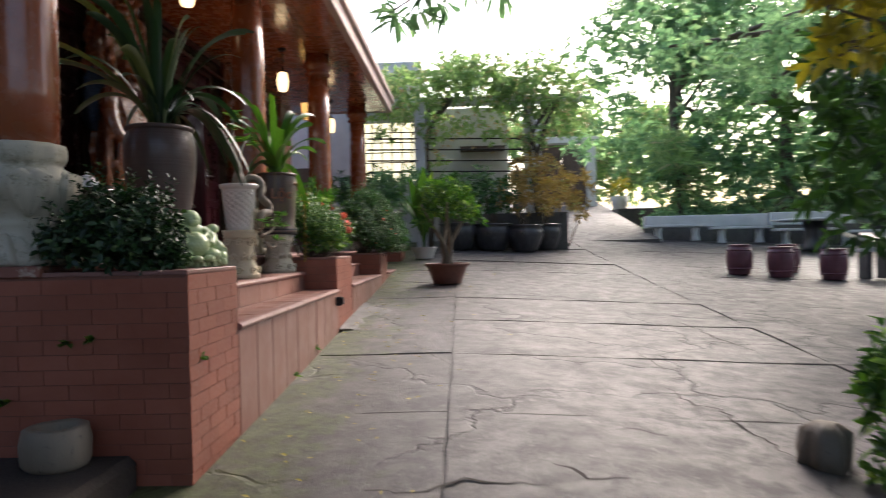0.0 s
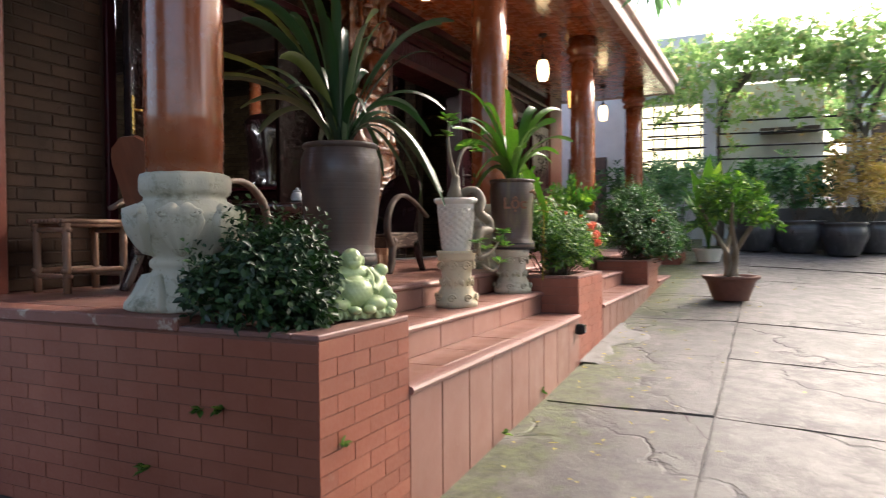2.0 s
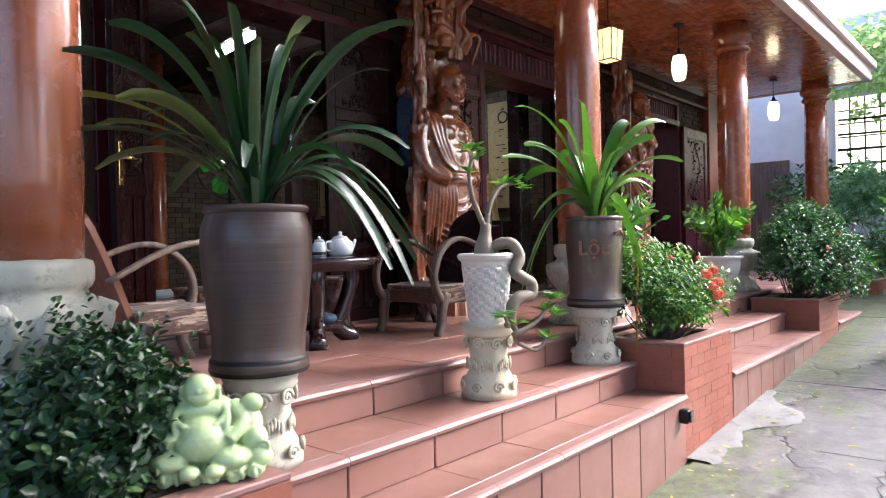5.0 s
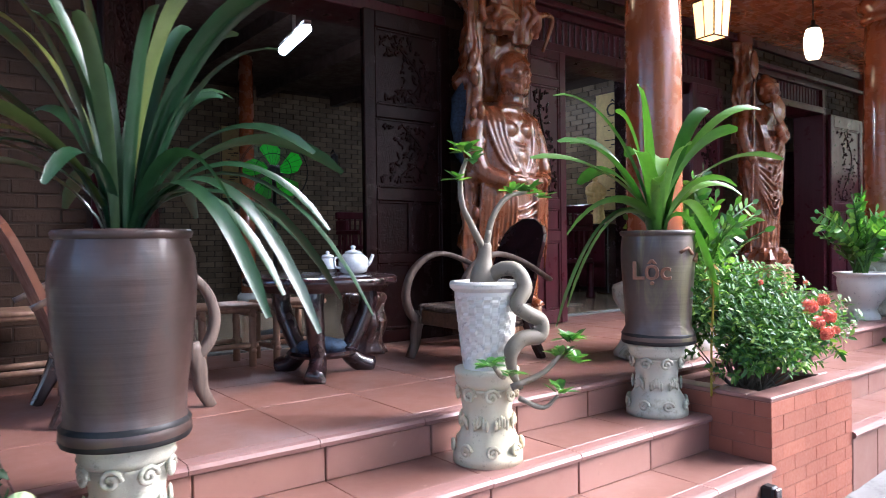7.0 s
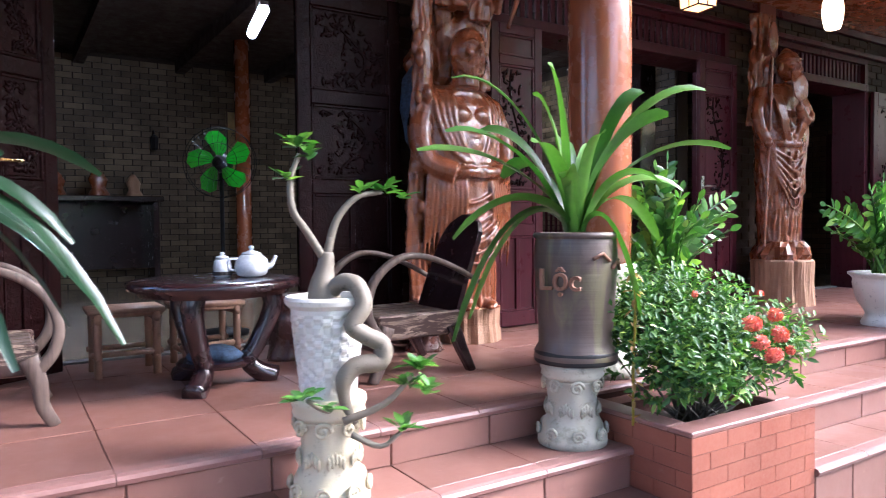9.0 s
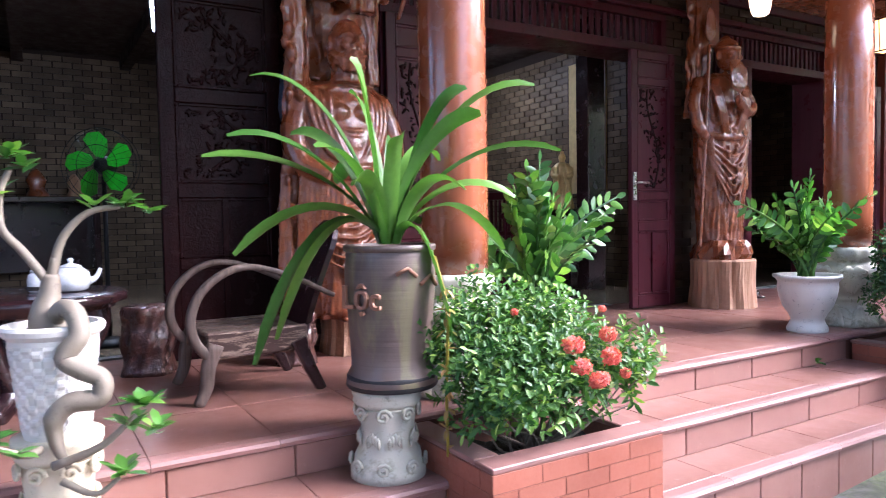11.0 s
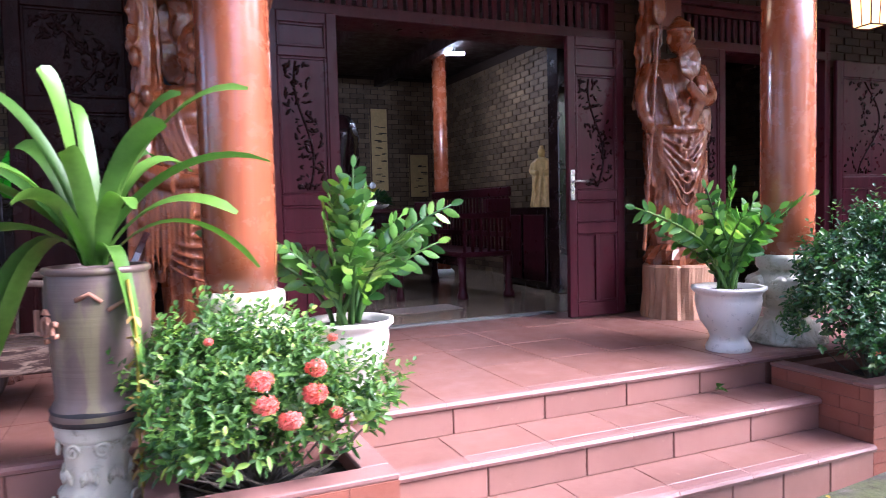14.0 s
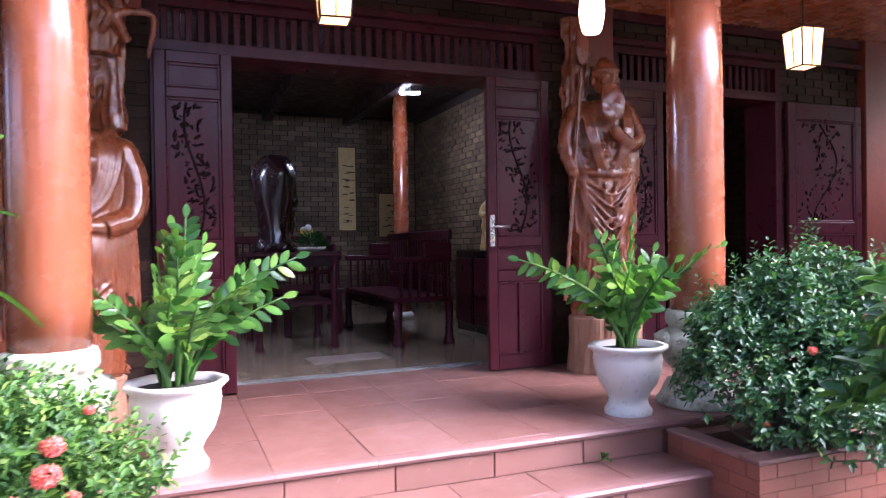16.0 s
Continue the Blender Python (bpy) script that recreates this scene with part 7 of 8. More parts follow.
# near tree over the lane, its branch tips hanging into view
NEAR = g(4.6, 4.6)
# most of this crown is added out of view to darken the start
near = tree("tree", "near tree with long drooping mango-like leaves, unseen crown added as shade", NEAR, 3.9, scatter(-2.4, 5.6, -3.5, 4.9, 5.3, 6.8, 40, 0.8, 1.2) + scatter(-3.0, 5.5, -3.0, 4.6, 5.4, 6.6, 34, 0.9, 1.3) + scatter(-0.6, 4.6, 3.5, 6.6, 5.9, 6.8, 18, 0.8, 1.0) + scatter(2.2, 6.6, 6.4, 9.6, 6.5, 7.6, 28, 0.8, 1.1) + scatter(5.5, 9.5, -3.5, 5.5, 4.2, 6.4, 24, 0.8, 1.2) + [(3.65, 6.7, 1.95, 0.38), (3.75, 6.9, 2.5, 0.45), (4.1, 7.3, 3.2, 0.5), (3.8, 6.8, 3.1, 0.4), (4.3, 7.0, 2.3, 0.5), (4.2, 6.9, 1.6, 0.4)], 76000, 0.22, LEAF_TREE_SHADED, 0.36, 0.13, 12)
lv = Leaves()
tb = bmesh.new()
for tip in ((0.16, 6.67, 3.62), (-0.02, 6.6, 3.55), (0.40, 6.8, 3.70), (0.62, 6.7, 3.85), (0.9, 6.9, 3.88), (1.1, 6.8, 3.92), (0.25, 6.5, 3.75), (-0.1, 6.8, 3.7), (1.5, 6.9, 3.95), (1.9, 6.6, 4.0)):
    q = Vector(tip) - Vector(NEAR)
    sweep(tb, curve_points([(-1.2, 1.6, 3.6 - NEAR[2] + 0.9), (q + Vector((0.9, -0.2, 0.45))), q + Vector((0, 0, 0.05))], 4), [0.022 - 0.0018 * i for i in range(9)], 6)
    for k in range(13):
        d = Vector((rnd(-0.7, 0.7), rnd(-0.7, 0.7), rnd(-1.0, 0.1)))
        lv.leaf(q + unit() * 0.05, d, Vector((0, 0, 1)), rnd(0.17, 0.27), rnd(0.045, 0.065), 0.15, 0.2)
part("hanging_branch", tb, TREEBARK, near)
lv.build("hanging_leaves", LEAF_TREE, near, "bright drooping leaf tips")
tree("tree", "young tree with yellowing leaves at the yard's edge", g(5.6, 6.6), 3.6, [(3.25, 5.7, 2.9, 0.25), (3.35, 5.8, 3.3, 0.35), (3.2, 5.8, 3.6, 0.3), (3.9, 6.1, 3.2, 0.4), (3.9, 6.2, 4.0, 0.5)], 700, 0.20, LEAF_YELLOW, 0.35, 0.07, 6)
tree("tree", "dark leafy tree beside the yard", g(7.4, 9.0), 3.4, scatter(5.4, 8.4, 8.2, 10.6, 2.2, 4.6, 9, 0.5, 0.8) + [(5.1, 8.2, 2.5, 0.5), (5.6, 8.4, 3.2, 0.6), (5.2, 8.3, 3.6, 0.5), (5.6, 8.6, 1.9, 0.5), (6.0, 8.8, 2.6, 0.7)], 7000, 0.17, LEAF_TREE_SHADED, 0.45, 0.14, 10)

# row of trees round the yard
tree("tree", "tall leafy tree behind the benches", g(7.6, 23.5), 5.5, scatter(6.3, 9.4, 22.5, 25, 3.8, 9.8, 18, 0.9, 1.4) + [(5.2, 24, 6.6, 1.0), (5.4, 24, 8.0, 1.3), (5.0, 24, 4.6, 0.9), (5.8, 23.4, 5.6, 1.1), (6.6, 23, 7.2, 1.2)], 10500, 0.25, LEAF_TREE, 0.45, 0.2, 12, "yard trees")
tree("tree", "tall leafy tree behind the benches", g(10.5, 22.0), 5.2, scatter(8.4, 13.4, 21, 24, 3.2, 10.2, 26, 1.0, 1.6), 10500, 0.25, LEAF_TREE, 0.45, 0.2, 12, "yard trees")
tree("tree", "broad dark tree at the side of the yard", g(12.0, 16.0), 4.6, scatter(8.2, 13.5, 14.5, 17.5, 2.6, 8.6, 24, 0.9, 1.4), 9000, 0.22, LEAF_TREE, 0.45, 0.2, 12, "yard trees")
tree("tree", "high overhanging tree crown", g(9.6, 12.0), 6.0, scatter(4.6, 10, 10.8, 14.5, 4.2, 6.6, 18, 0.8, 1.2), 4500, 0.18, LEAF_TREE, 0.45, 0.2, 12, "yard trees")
tree("tree", "pale green feathery young palm-like tree", g(6.9, 21.3), 2.2, [(6.9, 21.2, 3.5, 0.8), (6.6, 21.2, 4.2, 0.6), (7.3, 21.2, 3.0, 0.6)], 900, 0.45, LEAF_VINE, 0.14, 0.09, 6, "yard trees")
tree("tree", "distant leafy tree beyond the gate", g(3.0, 32.0), 5, scatter(-0.5, 12, 31.5, 34.5, 3.6, 7.4, 28, 1.0, 1.6), 13000, 0.30, LEAF_VINE, 0.5, 0.2, 8, "yard trees")
shrub("hedge", "dense green hedge behind the white benches", g(9, 21.2), [(x, 21.2 + rnd(-0.3, 0.4), ground_z(x, 21) + rnd(0.3, 1.5), rnd(0.5, 0.75)) for x in (6.2, 6.8, 7.4, 8.0, 8.6, 9.2, 9.8, 10.4, 11.0, 11.6, 12.2, 12.8, 6.5, 7.7, 8.9, 10.1, 11.3)] + scatter(6.4, 14, 21.6, 23.0, 2.2, 4.4, 26, 0.6, 0.9), 13000, 0.19, LEAF_TREE, "", 0.5, 20, (), 0, "hedge")
shrub("shrub", "shrub at the edge of the paving", g(2.45, 3.7), [(2.48, 3.75, 0.78, 0.22), (2.36, 3.55, 0.62, 0.16), (2.55, 3.9, 0.92, 0.2), (2.4, 3.5, 0.9, 0.16), (2.25, 3.4, 0.6, 0.14)], 900, 0.10, LEAF_IXORA, "", 0.4, 15, (), 10)
shrub("shrub", "low shrub at the yard's side", g(7.3, 11.2), [(7.5, 11.4, 1.2, 0.35), (7.3, 11.1, 1.0, 0.25), (7.8, 11.6, 1.3, 0.4)], 1100, 0.10, LEAF_TREE_SHADED, "", 0.4, 15, (), 10)

# white benches along the far edge
GB = ground_z(8, 19.6)
w = thing("parapet", "long low white plastered wall behind the benches", "low wall")
for x0, x1, y0, dz in ((5.6, 9.0, 20.15, 0.0), (9.0, 11.4, 20.0, 0.02)):
    # the dark lower part paints in the shadow below the seats
    part("base", boxes((x0, x1, y0 + 0.01, y0 + 0.19, GB - 0.3, GB + 0.46)), DARKWALL, w, "lower course darkened as shade under the bench seats")
    part("wall", boxes((x0, x1, y0, y0 + 0.2, GB + 0.46, GB + 0.80 + dz), bevel=0.02), PLASTER, w)
for x in (6.3, 8.0, 9.7, 11.3):
    s = thing("garden_bench", "white stone garden bench on stubby legs", "bench", pose(x, 19.6, ground_z(x, 19.6)), "white benches")
    part("seat", boxes((-0.80, 0.80, -0.19, 0.19, 0.38, 0.45), bevel=0.012), PLASTER, s)
    for q in (-0.5, 0.5):
        part("leg", lathe([(0.12, 0), (0.11, 0.05), (0.085, 0.2), (0.11, 0.38)], 16), PLASTER, s, smooth=True).location = (q, 0, 0)
tb = thing("garden_table", "large round white-topped stone table on a dark foot", "table", pose(9.2, 18.0, ground_z(9.2, 18)))
part("tabletop", lathe([(0.9, 0.72), (0.98, 0.735), (0.98, 0.77), (0.9, 0.78)], 40), PLASTER, tb, smooth=True)
part("foot", lathe([(0.35, 0), (0.30, 0.1), (0.24, 0.4), (0.3, 0.72)], 24), BLACKPOT, tb, smooth=True)


def drum_stool(m, h=0.5):
    s = thing("drum_stool", "maroon glazed ceramic drum stool in the yard", "stool", m, "drum stools")
    part("body", lathe([(0.165, 0), (0.17, 0.02), (0.205, h * 0.3), (0.215, h * 0.5), (0.205, h * 0.7), (0.175, h * 0.95)], 32, lambda a, z: 1 + 0.012 * math.sin(10 * a) * (1 if 0.1 < z < h - 0.1 else 0)), MAROON, s, smooth=True)
    part("top", lathe([(0.178, h * 0.95), (0.182, h * 0.98), (0.165, h), (0.01, h + 0.003)], 32), MAROON, s, smooth=True)
    for z in (0.10, h - 0.09):
        part("stud_band", lathe([(0.196, z - 0.015), (0.206, z), (0.196, z + 0.015)], 32, lambda a, q: 1 + 0.02 * math.sin(24 * a), cap=False), MAROON, s)
    return s


ds_ = drum_stool(pose(*g(5.15, 12.45)))
for x, y in ((5.72, 12.2), (6.15, 12.9), (6.50, 12.05)):
    copy_thing(ds_, pose(*g(x, y)))
small = thing("garden_bench", "small grey stone seat at the yard's edge", "bench", pose(*g(7.35, 12.4)))
part("seat", boxes((-0.25, 0.25, -0.2, 0.2, 0.45, 0.52), bevel=0.015), PLASTER, small)
for q in (-0.15, 0.15):
    part("leg", boxes((q - 0.04, q + 0.04, -0.15, 0.15, 0, 0.45), bevel=0.01), BLACKPOT, small)

# ramp and gate
b = bmesh.new()
z0, z1 = ground_z(4, 19.0), 3.30
vs = [b.verts.new(p) for p in ((3.0, 19.0, z0 + 0.01), (5.7, 19.0, z0 + 0.01), (6.0, 29.5, z1), (3.4, 29.5, z1), (3.0, 19.0, z0 - 0.6), (5.7, 19.0, z0 - 0.6), (6.0, 29.5, 1.0), (3.4, 29.5, 1.0))]
for q in ((0, 1, 2, 3), (0, 3, 7, 4), (1, 5, 6, 2), (3, 2, 6, 7), (0, 4, 5, 1)):
    b.faces.new([vs[i] for i in q])
tagged(part("pavement_ramp", b, CONCRETE), "sloping concrete drive up to the gate", "ramp", kind="structure")
gate = thing("gateway", "white plastered gateway at the top of the drive", "gateway", pose(4.9, 27.6, 2.95))
part("post", boxes((0.45, 0.78, -0.2, 0.2, 0, 2.45), bevel=0.02), PLASTER, gate)
part("post", boxes((-1.7, -1.4, -0.2, 0.2, 0, 2.45), bevel=0.02), PLASTER, gate)
part("lintel", boxes((-1.8, 0.9, -0.25, 0.25, 2.45, 2.7), bevel=0.02), PLASTER, gate)
part("gate_leaf", boxes((-1.4, -0.49, 0.1, 0.14, 0.1, 2.35)), GREYWOOD, gate, "grey-brown gate leaf")
part("gate_leaf", boxes((-0.47, 0.44, 0.1, 0.14, 0.1, 2.35)), GREYWOOD, gate, "grey-brown gate leaf")
tagged(part("terrace", boxes((6.02, 15.5, 25.2, 40, -0.5, 2.74)), CONCRETE), "raised concrete terrace beside the drive", "terrace", kind="structure")
gp = thing("flower_pot", "pale pot with yellow flowers by the gate", "potted plant", pose(6.35, 26.5, 2.75))
part("pot", lathe([(0.2, 0), (0.3, 0.2), (0.34, 0.5), (0.3, 0.5)], 20, cap=False), WHITEPOT, gp, smooth=True)
lv = Leaves()
bush(lv, [(0, 0, 0.85, 0.4)], 260, 0.14)
lv.build("blossom", LEAF_YELLOW, gp, "yellow flowers", kind="stuff")

# neighbouring house behind the porch
nb_ = thing("neighbour_house", "pale plastered neighbouring house with a lit barred window", "house")
for q in ((-9, -1.95, 18.0, 18.25, 0.5, 6.2), (-0.45, 1.7, 18.0, 18.25, 0.5, 5.0), (-1.95, -0.45, 18.0, 18.25, 0.5, 3.2), (-1.95, -0.45, 18.0, 18.25, 4.70, 6.2), (1.45, 1.7, 18.25, 24, 0.5, 5.0)):
    part("wall", boxes(q), PLASTER, nb_)
win = part("window", boxes((-1.95, -0.45, 18.10, 18.13, 3.2, 4.70)), WINGLOW, nb_, "lit yellow window")
part("window_frame", boxes((-2.0, -0.4, 17.95, 18.02, 4.68, 4.75), (-2.0, -0.4, 17.95, 18.02, 3.15, 3.22), (-2.0, -1.93, 17.95, 18.02, 3.22, 4.68), (-0.47, -0.4, 17.95, 18.02, 3.22, 4.68)), PLASTER, win)
for k in range(1, 6):
    x = -1.95 + k * 0.25
    part("bar", boxes((x - 0.015, x + 0.015, 18.0, 18.03, 3.22, 4.68)), DARKMETAL, win)
for k in range(1, 6):
    z = 3.2 + k * 0.25
    part("bar", boxes((-1.93, -0.47, 18.035, 18.06, z - 0.012, z + 0.012)), DARKMETAL, win)
part("awning", boxes((0.5, 1.6, 17.3, 18.0, 3.9, 3.95)), GREYWOOD, nb_)
for x, y in ((-4.6, 17.9), (-3.2, 17.9)):
    part("door", boxes((x - 0.45, x + 0.45, y, y + 0.08, 1.5, 3.6)), GREYWOOD, nb_)

pg = thing("pergola", "white concrete pergola posts and beams carrying vines", "pergola")
for x, y in ((2.15, 17.2), (2.55, 19.5), (-0.4, 16.6)):
    part("post", boxes((x - 0.13, x + 0.13, y - 0.13, y + 0.13, 0.8, 4.9), bevel=0.015), PLASTER, pg)
part("beam", boxes((-2.6, 3.4, 17.1, 17.3, 4.9, 5.1), bevel=0.015), PLASTER, pg)
for k in range(4):
    part("wire_rail", sweep(bmesh.new(), [(-1.6, 16.4, 3.3 + 0.25 * k), (2.4, 16.7, 3.25 + 0.25 * k)], 0.018, 6), DARKMETAL, pg)
vine = thing("vine", "flowering vine spilling over the pergola", "vine", pose(0, 16.8, 4.8))
rel = [(-1.7 + 0.16 * k, rnd(-0.6, 0.9), rnd(-0.2, 0.8), rnd(0.42, 0.7)) for k in range(32)] + [(-1.2 + 0.5 * k, -0.3, rnd(-1.0, -0.4), rnd(0.25, 0.38)) for k in range(9)] + [(0.0, -0.3, -1.4, 0.25), (-0.2, -0.3, -0.9, 0.3), (2.2, -0.3, -1.0, 0.3), (3.1, 0, -0.6, 0.4)]
lv = Leaves()
bush(lv, rel, 10500, 0.13, 0.55, shell=0.35, up=0.0)
lv.build("leaves", LEAF_VINE, vine, kind="stuff")
b = bmesh.new()
for k in range(7):
    x = rnd(-0.4, 0.1) if k < 4 else rnd(1.9, 2.4)
    sweep(b, curve_points([(x, -0.25, -3.6), (x + rnd(-0.15, 0.15), -0.25, -2.2), (x + rnd(-0.2, 0.2), -0.2, -0.8), (x + rnd(-0.6, 0.6), 0, 0.2)], 5), 0.045, 7)
part("stem", b, TREEBARK, vine, "twisted vine stems", smooth=True)
lf = Leaves()
for _ in range(260):
    q = rng.choice(rel)
    c = Vector(q[:3]) + unit() * q[3]
    for k in range(3):
        lf.leaf(c, unit(), Vector((0, 0, 1)), 0.08, 0.06)
lf.build("blossom", BLOSSOM, vine, "small pinkish blossoms", kind="stuff")

# pots in front of the pergola
pot = thing("bowl_pot", "wide shallow brown clay pot with a small leafy tree", "potted tree", pose(*g(0.30, 10.26)))
part("pot", lathe([(0.19, 0), (0.20, 0.03), (0.27, 0.22), (0.285, 0.235), (0.31, 0.25), (0.315, 0.28), (0.285, 0.28), (0.27, 0.24)], 40, cap=False), CLAY, pot, smooth=True)
part("soil", lathe([(0.275, 0.25), (0.1, 0.27), (0.01, 0.275)], 20), SOIL, pot, smooth=True)
b = bmesh.new()
for k in range(4):
    a = k * 1.6
    sweep(b, curve_points([(0.05 * math.cos(a), 0.05 * math.sin(a), 0.24), (0.06 * math.cos(a + 1), 0.06 * math.sin(a + 1), 0.5), (0.22 * math.cos(a), 0.22 * math.sin(a), 0.85), (0.34 * math.cos(a), 0.34 * math.sin(a), 1.1)], 4), [0.04 - 0.0022 * i for i in range(13)], 8)
part("trunk", b, BARK, pot, smooth=True)
lv = Leaves()
bush(lv, [(0, 0, 1.08, 0.28), (-0.2, 0.0, 0.98, 0.22), (0.24, 0.1, 0.98, 0.24), (0.08, -0.15, 1.2, 0.24), (-0.14, 0.1, 1.22, 0.22), (0.34, -0.1, 0.86, 0.17), (-0.32, 0, 0.82, 0.16)], 1100, 0.11, 0.38)
lv.build("leaves", LEAF_IXORA, pot)
wp2 = thing("flower_pot", "small white pot with broad upright leaves", "potted plant", pose(*g(-0.22, 13.9)))
part("pot", lathe([(0.16, 0), (0.20, 0.12), (0.24, 0.2), (0.25, 0.22), (0.22, 0.22)], 24, cap=False), WHITEPOT, wp2, smooth=True)
part("soil", lathe([(0.22, 0.19), (0.01, 0.2)], 16), SOIL, wp2)
lv = Leaves()
for k in range(12):
    a = k * 2.4
    d = Vector((math.cos(a), math.sin(a), 0))
    h = rnd(0.9, 1.6)
    pts = [Vector((0, 0, 0.18)) + d * (0.5 * t * t) + Vector((0, 0, h * t)) for t in [i / 8 for i in range(9)]]
    lv.strap(pts, [0.02, 0.03, 0.05, 0.09, 0.13, 0.14, 0.12, 0.07, 0.01], 0.2)
lv.build("leaves", LEAF_IXORA, wp2)
for x, y, r in ((0.42, 15.6, 0.42), (1.15, 15.7, 0.46), (1.85, 15.6, 0.40), (2.35, 16.2, 0.36)):
    c = thing("glazed_pot", "squat black glazed pot standing in a row", "pot", pose(*g(x, y)), "black pots")
    part("body", lathe([(r * 0.6, 0), (r * 0.75, 0.08), (r, 0.34), (r * 0.98, 0.46), (r * 0.9, 0.52), (r * 1.0, 0.55), (r * 0.96, 0.57), (r * 0.86, 0.55)], 32, cap=False), BLACKPOT, c, smooth=True)
    part("soil", lathe([(r * 0.88, 0.52), (0.01, 0.53)], 20), SOIL, c)
    lv = Leaves()
    rust = x > 1.5
    bush(lv, [(rnd(-0.2, 0.2), rnd(-0.2, 0.2), 0.95 + 0.3 * q, 0.42 - 0.04 * q) for q in range(4 if rust else 2)], 700 if rust else 320, 0.15, 0.3 if rust else 0.45)
    lv.build("foliage", LEAF_ORANGE if rust else LEAF_MID, c)
    part("branch", twigs(bmesh.new(), (0, 0, 0.5), [(0, 0, 1.1, 0.4)], 9, 0.015), TREEBARK, c)
tagged(part("low_wall", boxes((0.0, 2.9, 16.4, 16.6, 0.8, ground_z(1, 16.4) + 0.75)), DARKWALL), "low dark planter wall behind the pots", "low wall", kind="structure")
for x, y, s, mt in ((-0.9, 16.2, 0.5, LEAF_TREE), (-2.0, 16.6, 0.6, LEAF_MID), (-1.4, 15.9, 0.45, LEAF_TREE), (0.6, 16.9, 0.5, LEAF_TREE), (1.5, 17.0, 0.45, LEAF_MID), (3.0, 17.2, 0.5, LEAF_ORANGE)):
    q = ground_z(x, y)
    shrub("shrub", "leafy shrub in front of the neighbouring house" if mt != LEAF_ORANGE else "rust-coloured shrub by the drive", (x, y, q), [(x, y, q + 0.9, s), (x + 0.3, y, q + 1.4, s * 0.8), (x - 0.3, y, q + 1.3, s * 0.7)], 700, 0.15, mt, "back shrubs", 0.4, 12, (), 10)

# stones near the start
bwl = part("stone_mortar", lathe([(0.13, 0), (0.15, 0.03), (0.155, 0.12), (0.14, 0.19), (0.12, 0.20), (0.085, 0.19), (0.07, 0.12), (0.01, 0.10)], 36, lambda a, z: 1 + 0.04 * math.sin(3 * a + 4) + 0.02 * math.sin(9 * a)), BARK, smooth=True)
bwl.matrix_world = pose(-1.12, 3.40, 0.725) @ Matrix.Diagonal((0.85, 0.85, 0.85, 1))
tagged(bwl, "rough pale stone mortar by the brick wall", "stone mortar")
tagged(part("soil_bed", boxes((-6, -0.86, 2.9, 3.55, 0.3, 0.73), bevel=0.03), SOIL), "dark earth strip along the porch wall", "soil", kind="structure")
b = lathe([(0.14, 0), (0.15, 0.1), (0.13, 0.22), (0.06, 0.27), (0.01, 0.27)], 48, lambda a, z: 1 + 0.15 * math.sin(3 * a + 8 * z) + 0.08 * math.sin(7 * a - 9 * z))
rk = part("stone", b, BARK, smooth=True)
rk.matrix_world = pose(*g(2.14, 3.85, -0.02)) @ Matrix.Diagonal((0.75, 0.75, 0.8, 1))
tagged(rk, "weathered pale stone on the paving", "stone")

# plain unseen walls behind the start, added to close the yard and block light
tagged(part("wall_yard", boxes((-2.3, -2.1, -8.0, 2.6, -1, 4.6), (-12, 16, -8.2, -8.0, -1, 3.5), (16, 16.2, -8.2, 40, -1, 3.5), (-12.2, -12, -8.2, 40, -1, 3.5)), DARKWALL), "plain dark plaster yard wall, added unseen to block light", "wall", kind="structure")

def jagged(pts, w, seed, step=0.05):
    """A thin ragged strip that follows the ground along a broken line."""
    r = random.Random(seed)
    b = bmesh.new()
    line = []
    for p, q in zip(pts, pts[1:]):
        p, q = Vector((*p, 0)), Vector((*q, 0))
        n = max(2, int((q - p).length / step))
        line += [p.lerp(q, i / n) + Vector((r.uniform(-0.02, 0.02), r.uniform(-0.02, 0.02), 0)) for i in range(n)]
    line.append(Vector((*pts[-1], 0)))
    last = None
    for i, p in enumerate(line):
        d = (line[min(i + 1, len(line) - 1)] - line[max(i - 1, 0)]).normalized()
        k = Vector((-d.y, d.x, 0)) * (w * r.uniform(0.3, 1.0) * math.sin(math.pi * (i + 0.6) / (len(line) + 0.2)) ** 0.5)
        pair = [b.verts.new((*(p + q).xy, ground_z(p.x, p.y) + 0.006)) for q in (k, -k)]
        if last:
            b.faces.new((last[0], last[1], pair[1], pair[0]))
        last = pair
    return b


for i, (pts, w) in enumerate((([(0.86, 3.76), (0.97, 3.70), (1.02, 3.57), (1.20, 3.60)], 0.016), ([(1.80, 5.10), (1.84, 4.73), (1.97, 4.68), (1.97, 4.40), (2.03, 3.86)], 0.014), ([(2.64, 7.65), (2.72, 7.25), (2.74, 6.82), (2.88, 6.28)], 0.018), ([(1.87, 6.2), (1.92, 5.6)], 0.008),
                              ([(1.18, 4.21), (1.39, 4.27), (1.53, 4.17)], 0.010), ([(0.10, 3.40), (0.30, 3.38), (0.52, 3.52), (0.86, 3.50)], 0.018), ([(0.42, 7.9), (0.30, 7.2), (0.36, 6.6)], 0.008), ([(-0.1, 8.7), (0.35, 8.4), (0.9, 8.5)], 0.010), ([(0.0, 6.1), (0.28, 5.9), (0.42, 5.55)], 0.008))):
    part("crack", jagged(pts, w * 0.75, i), SOIL, ground)
b = bmesh.new()
rows_ = []
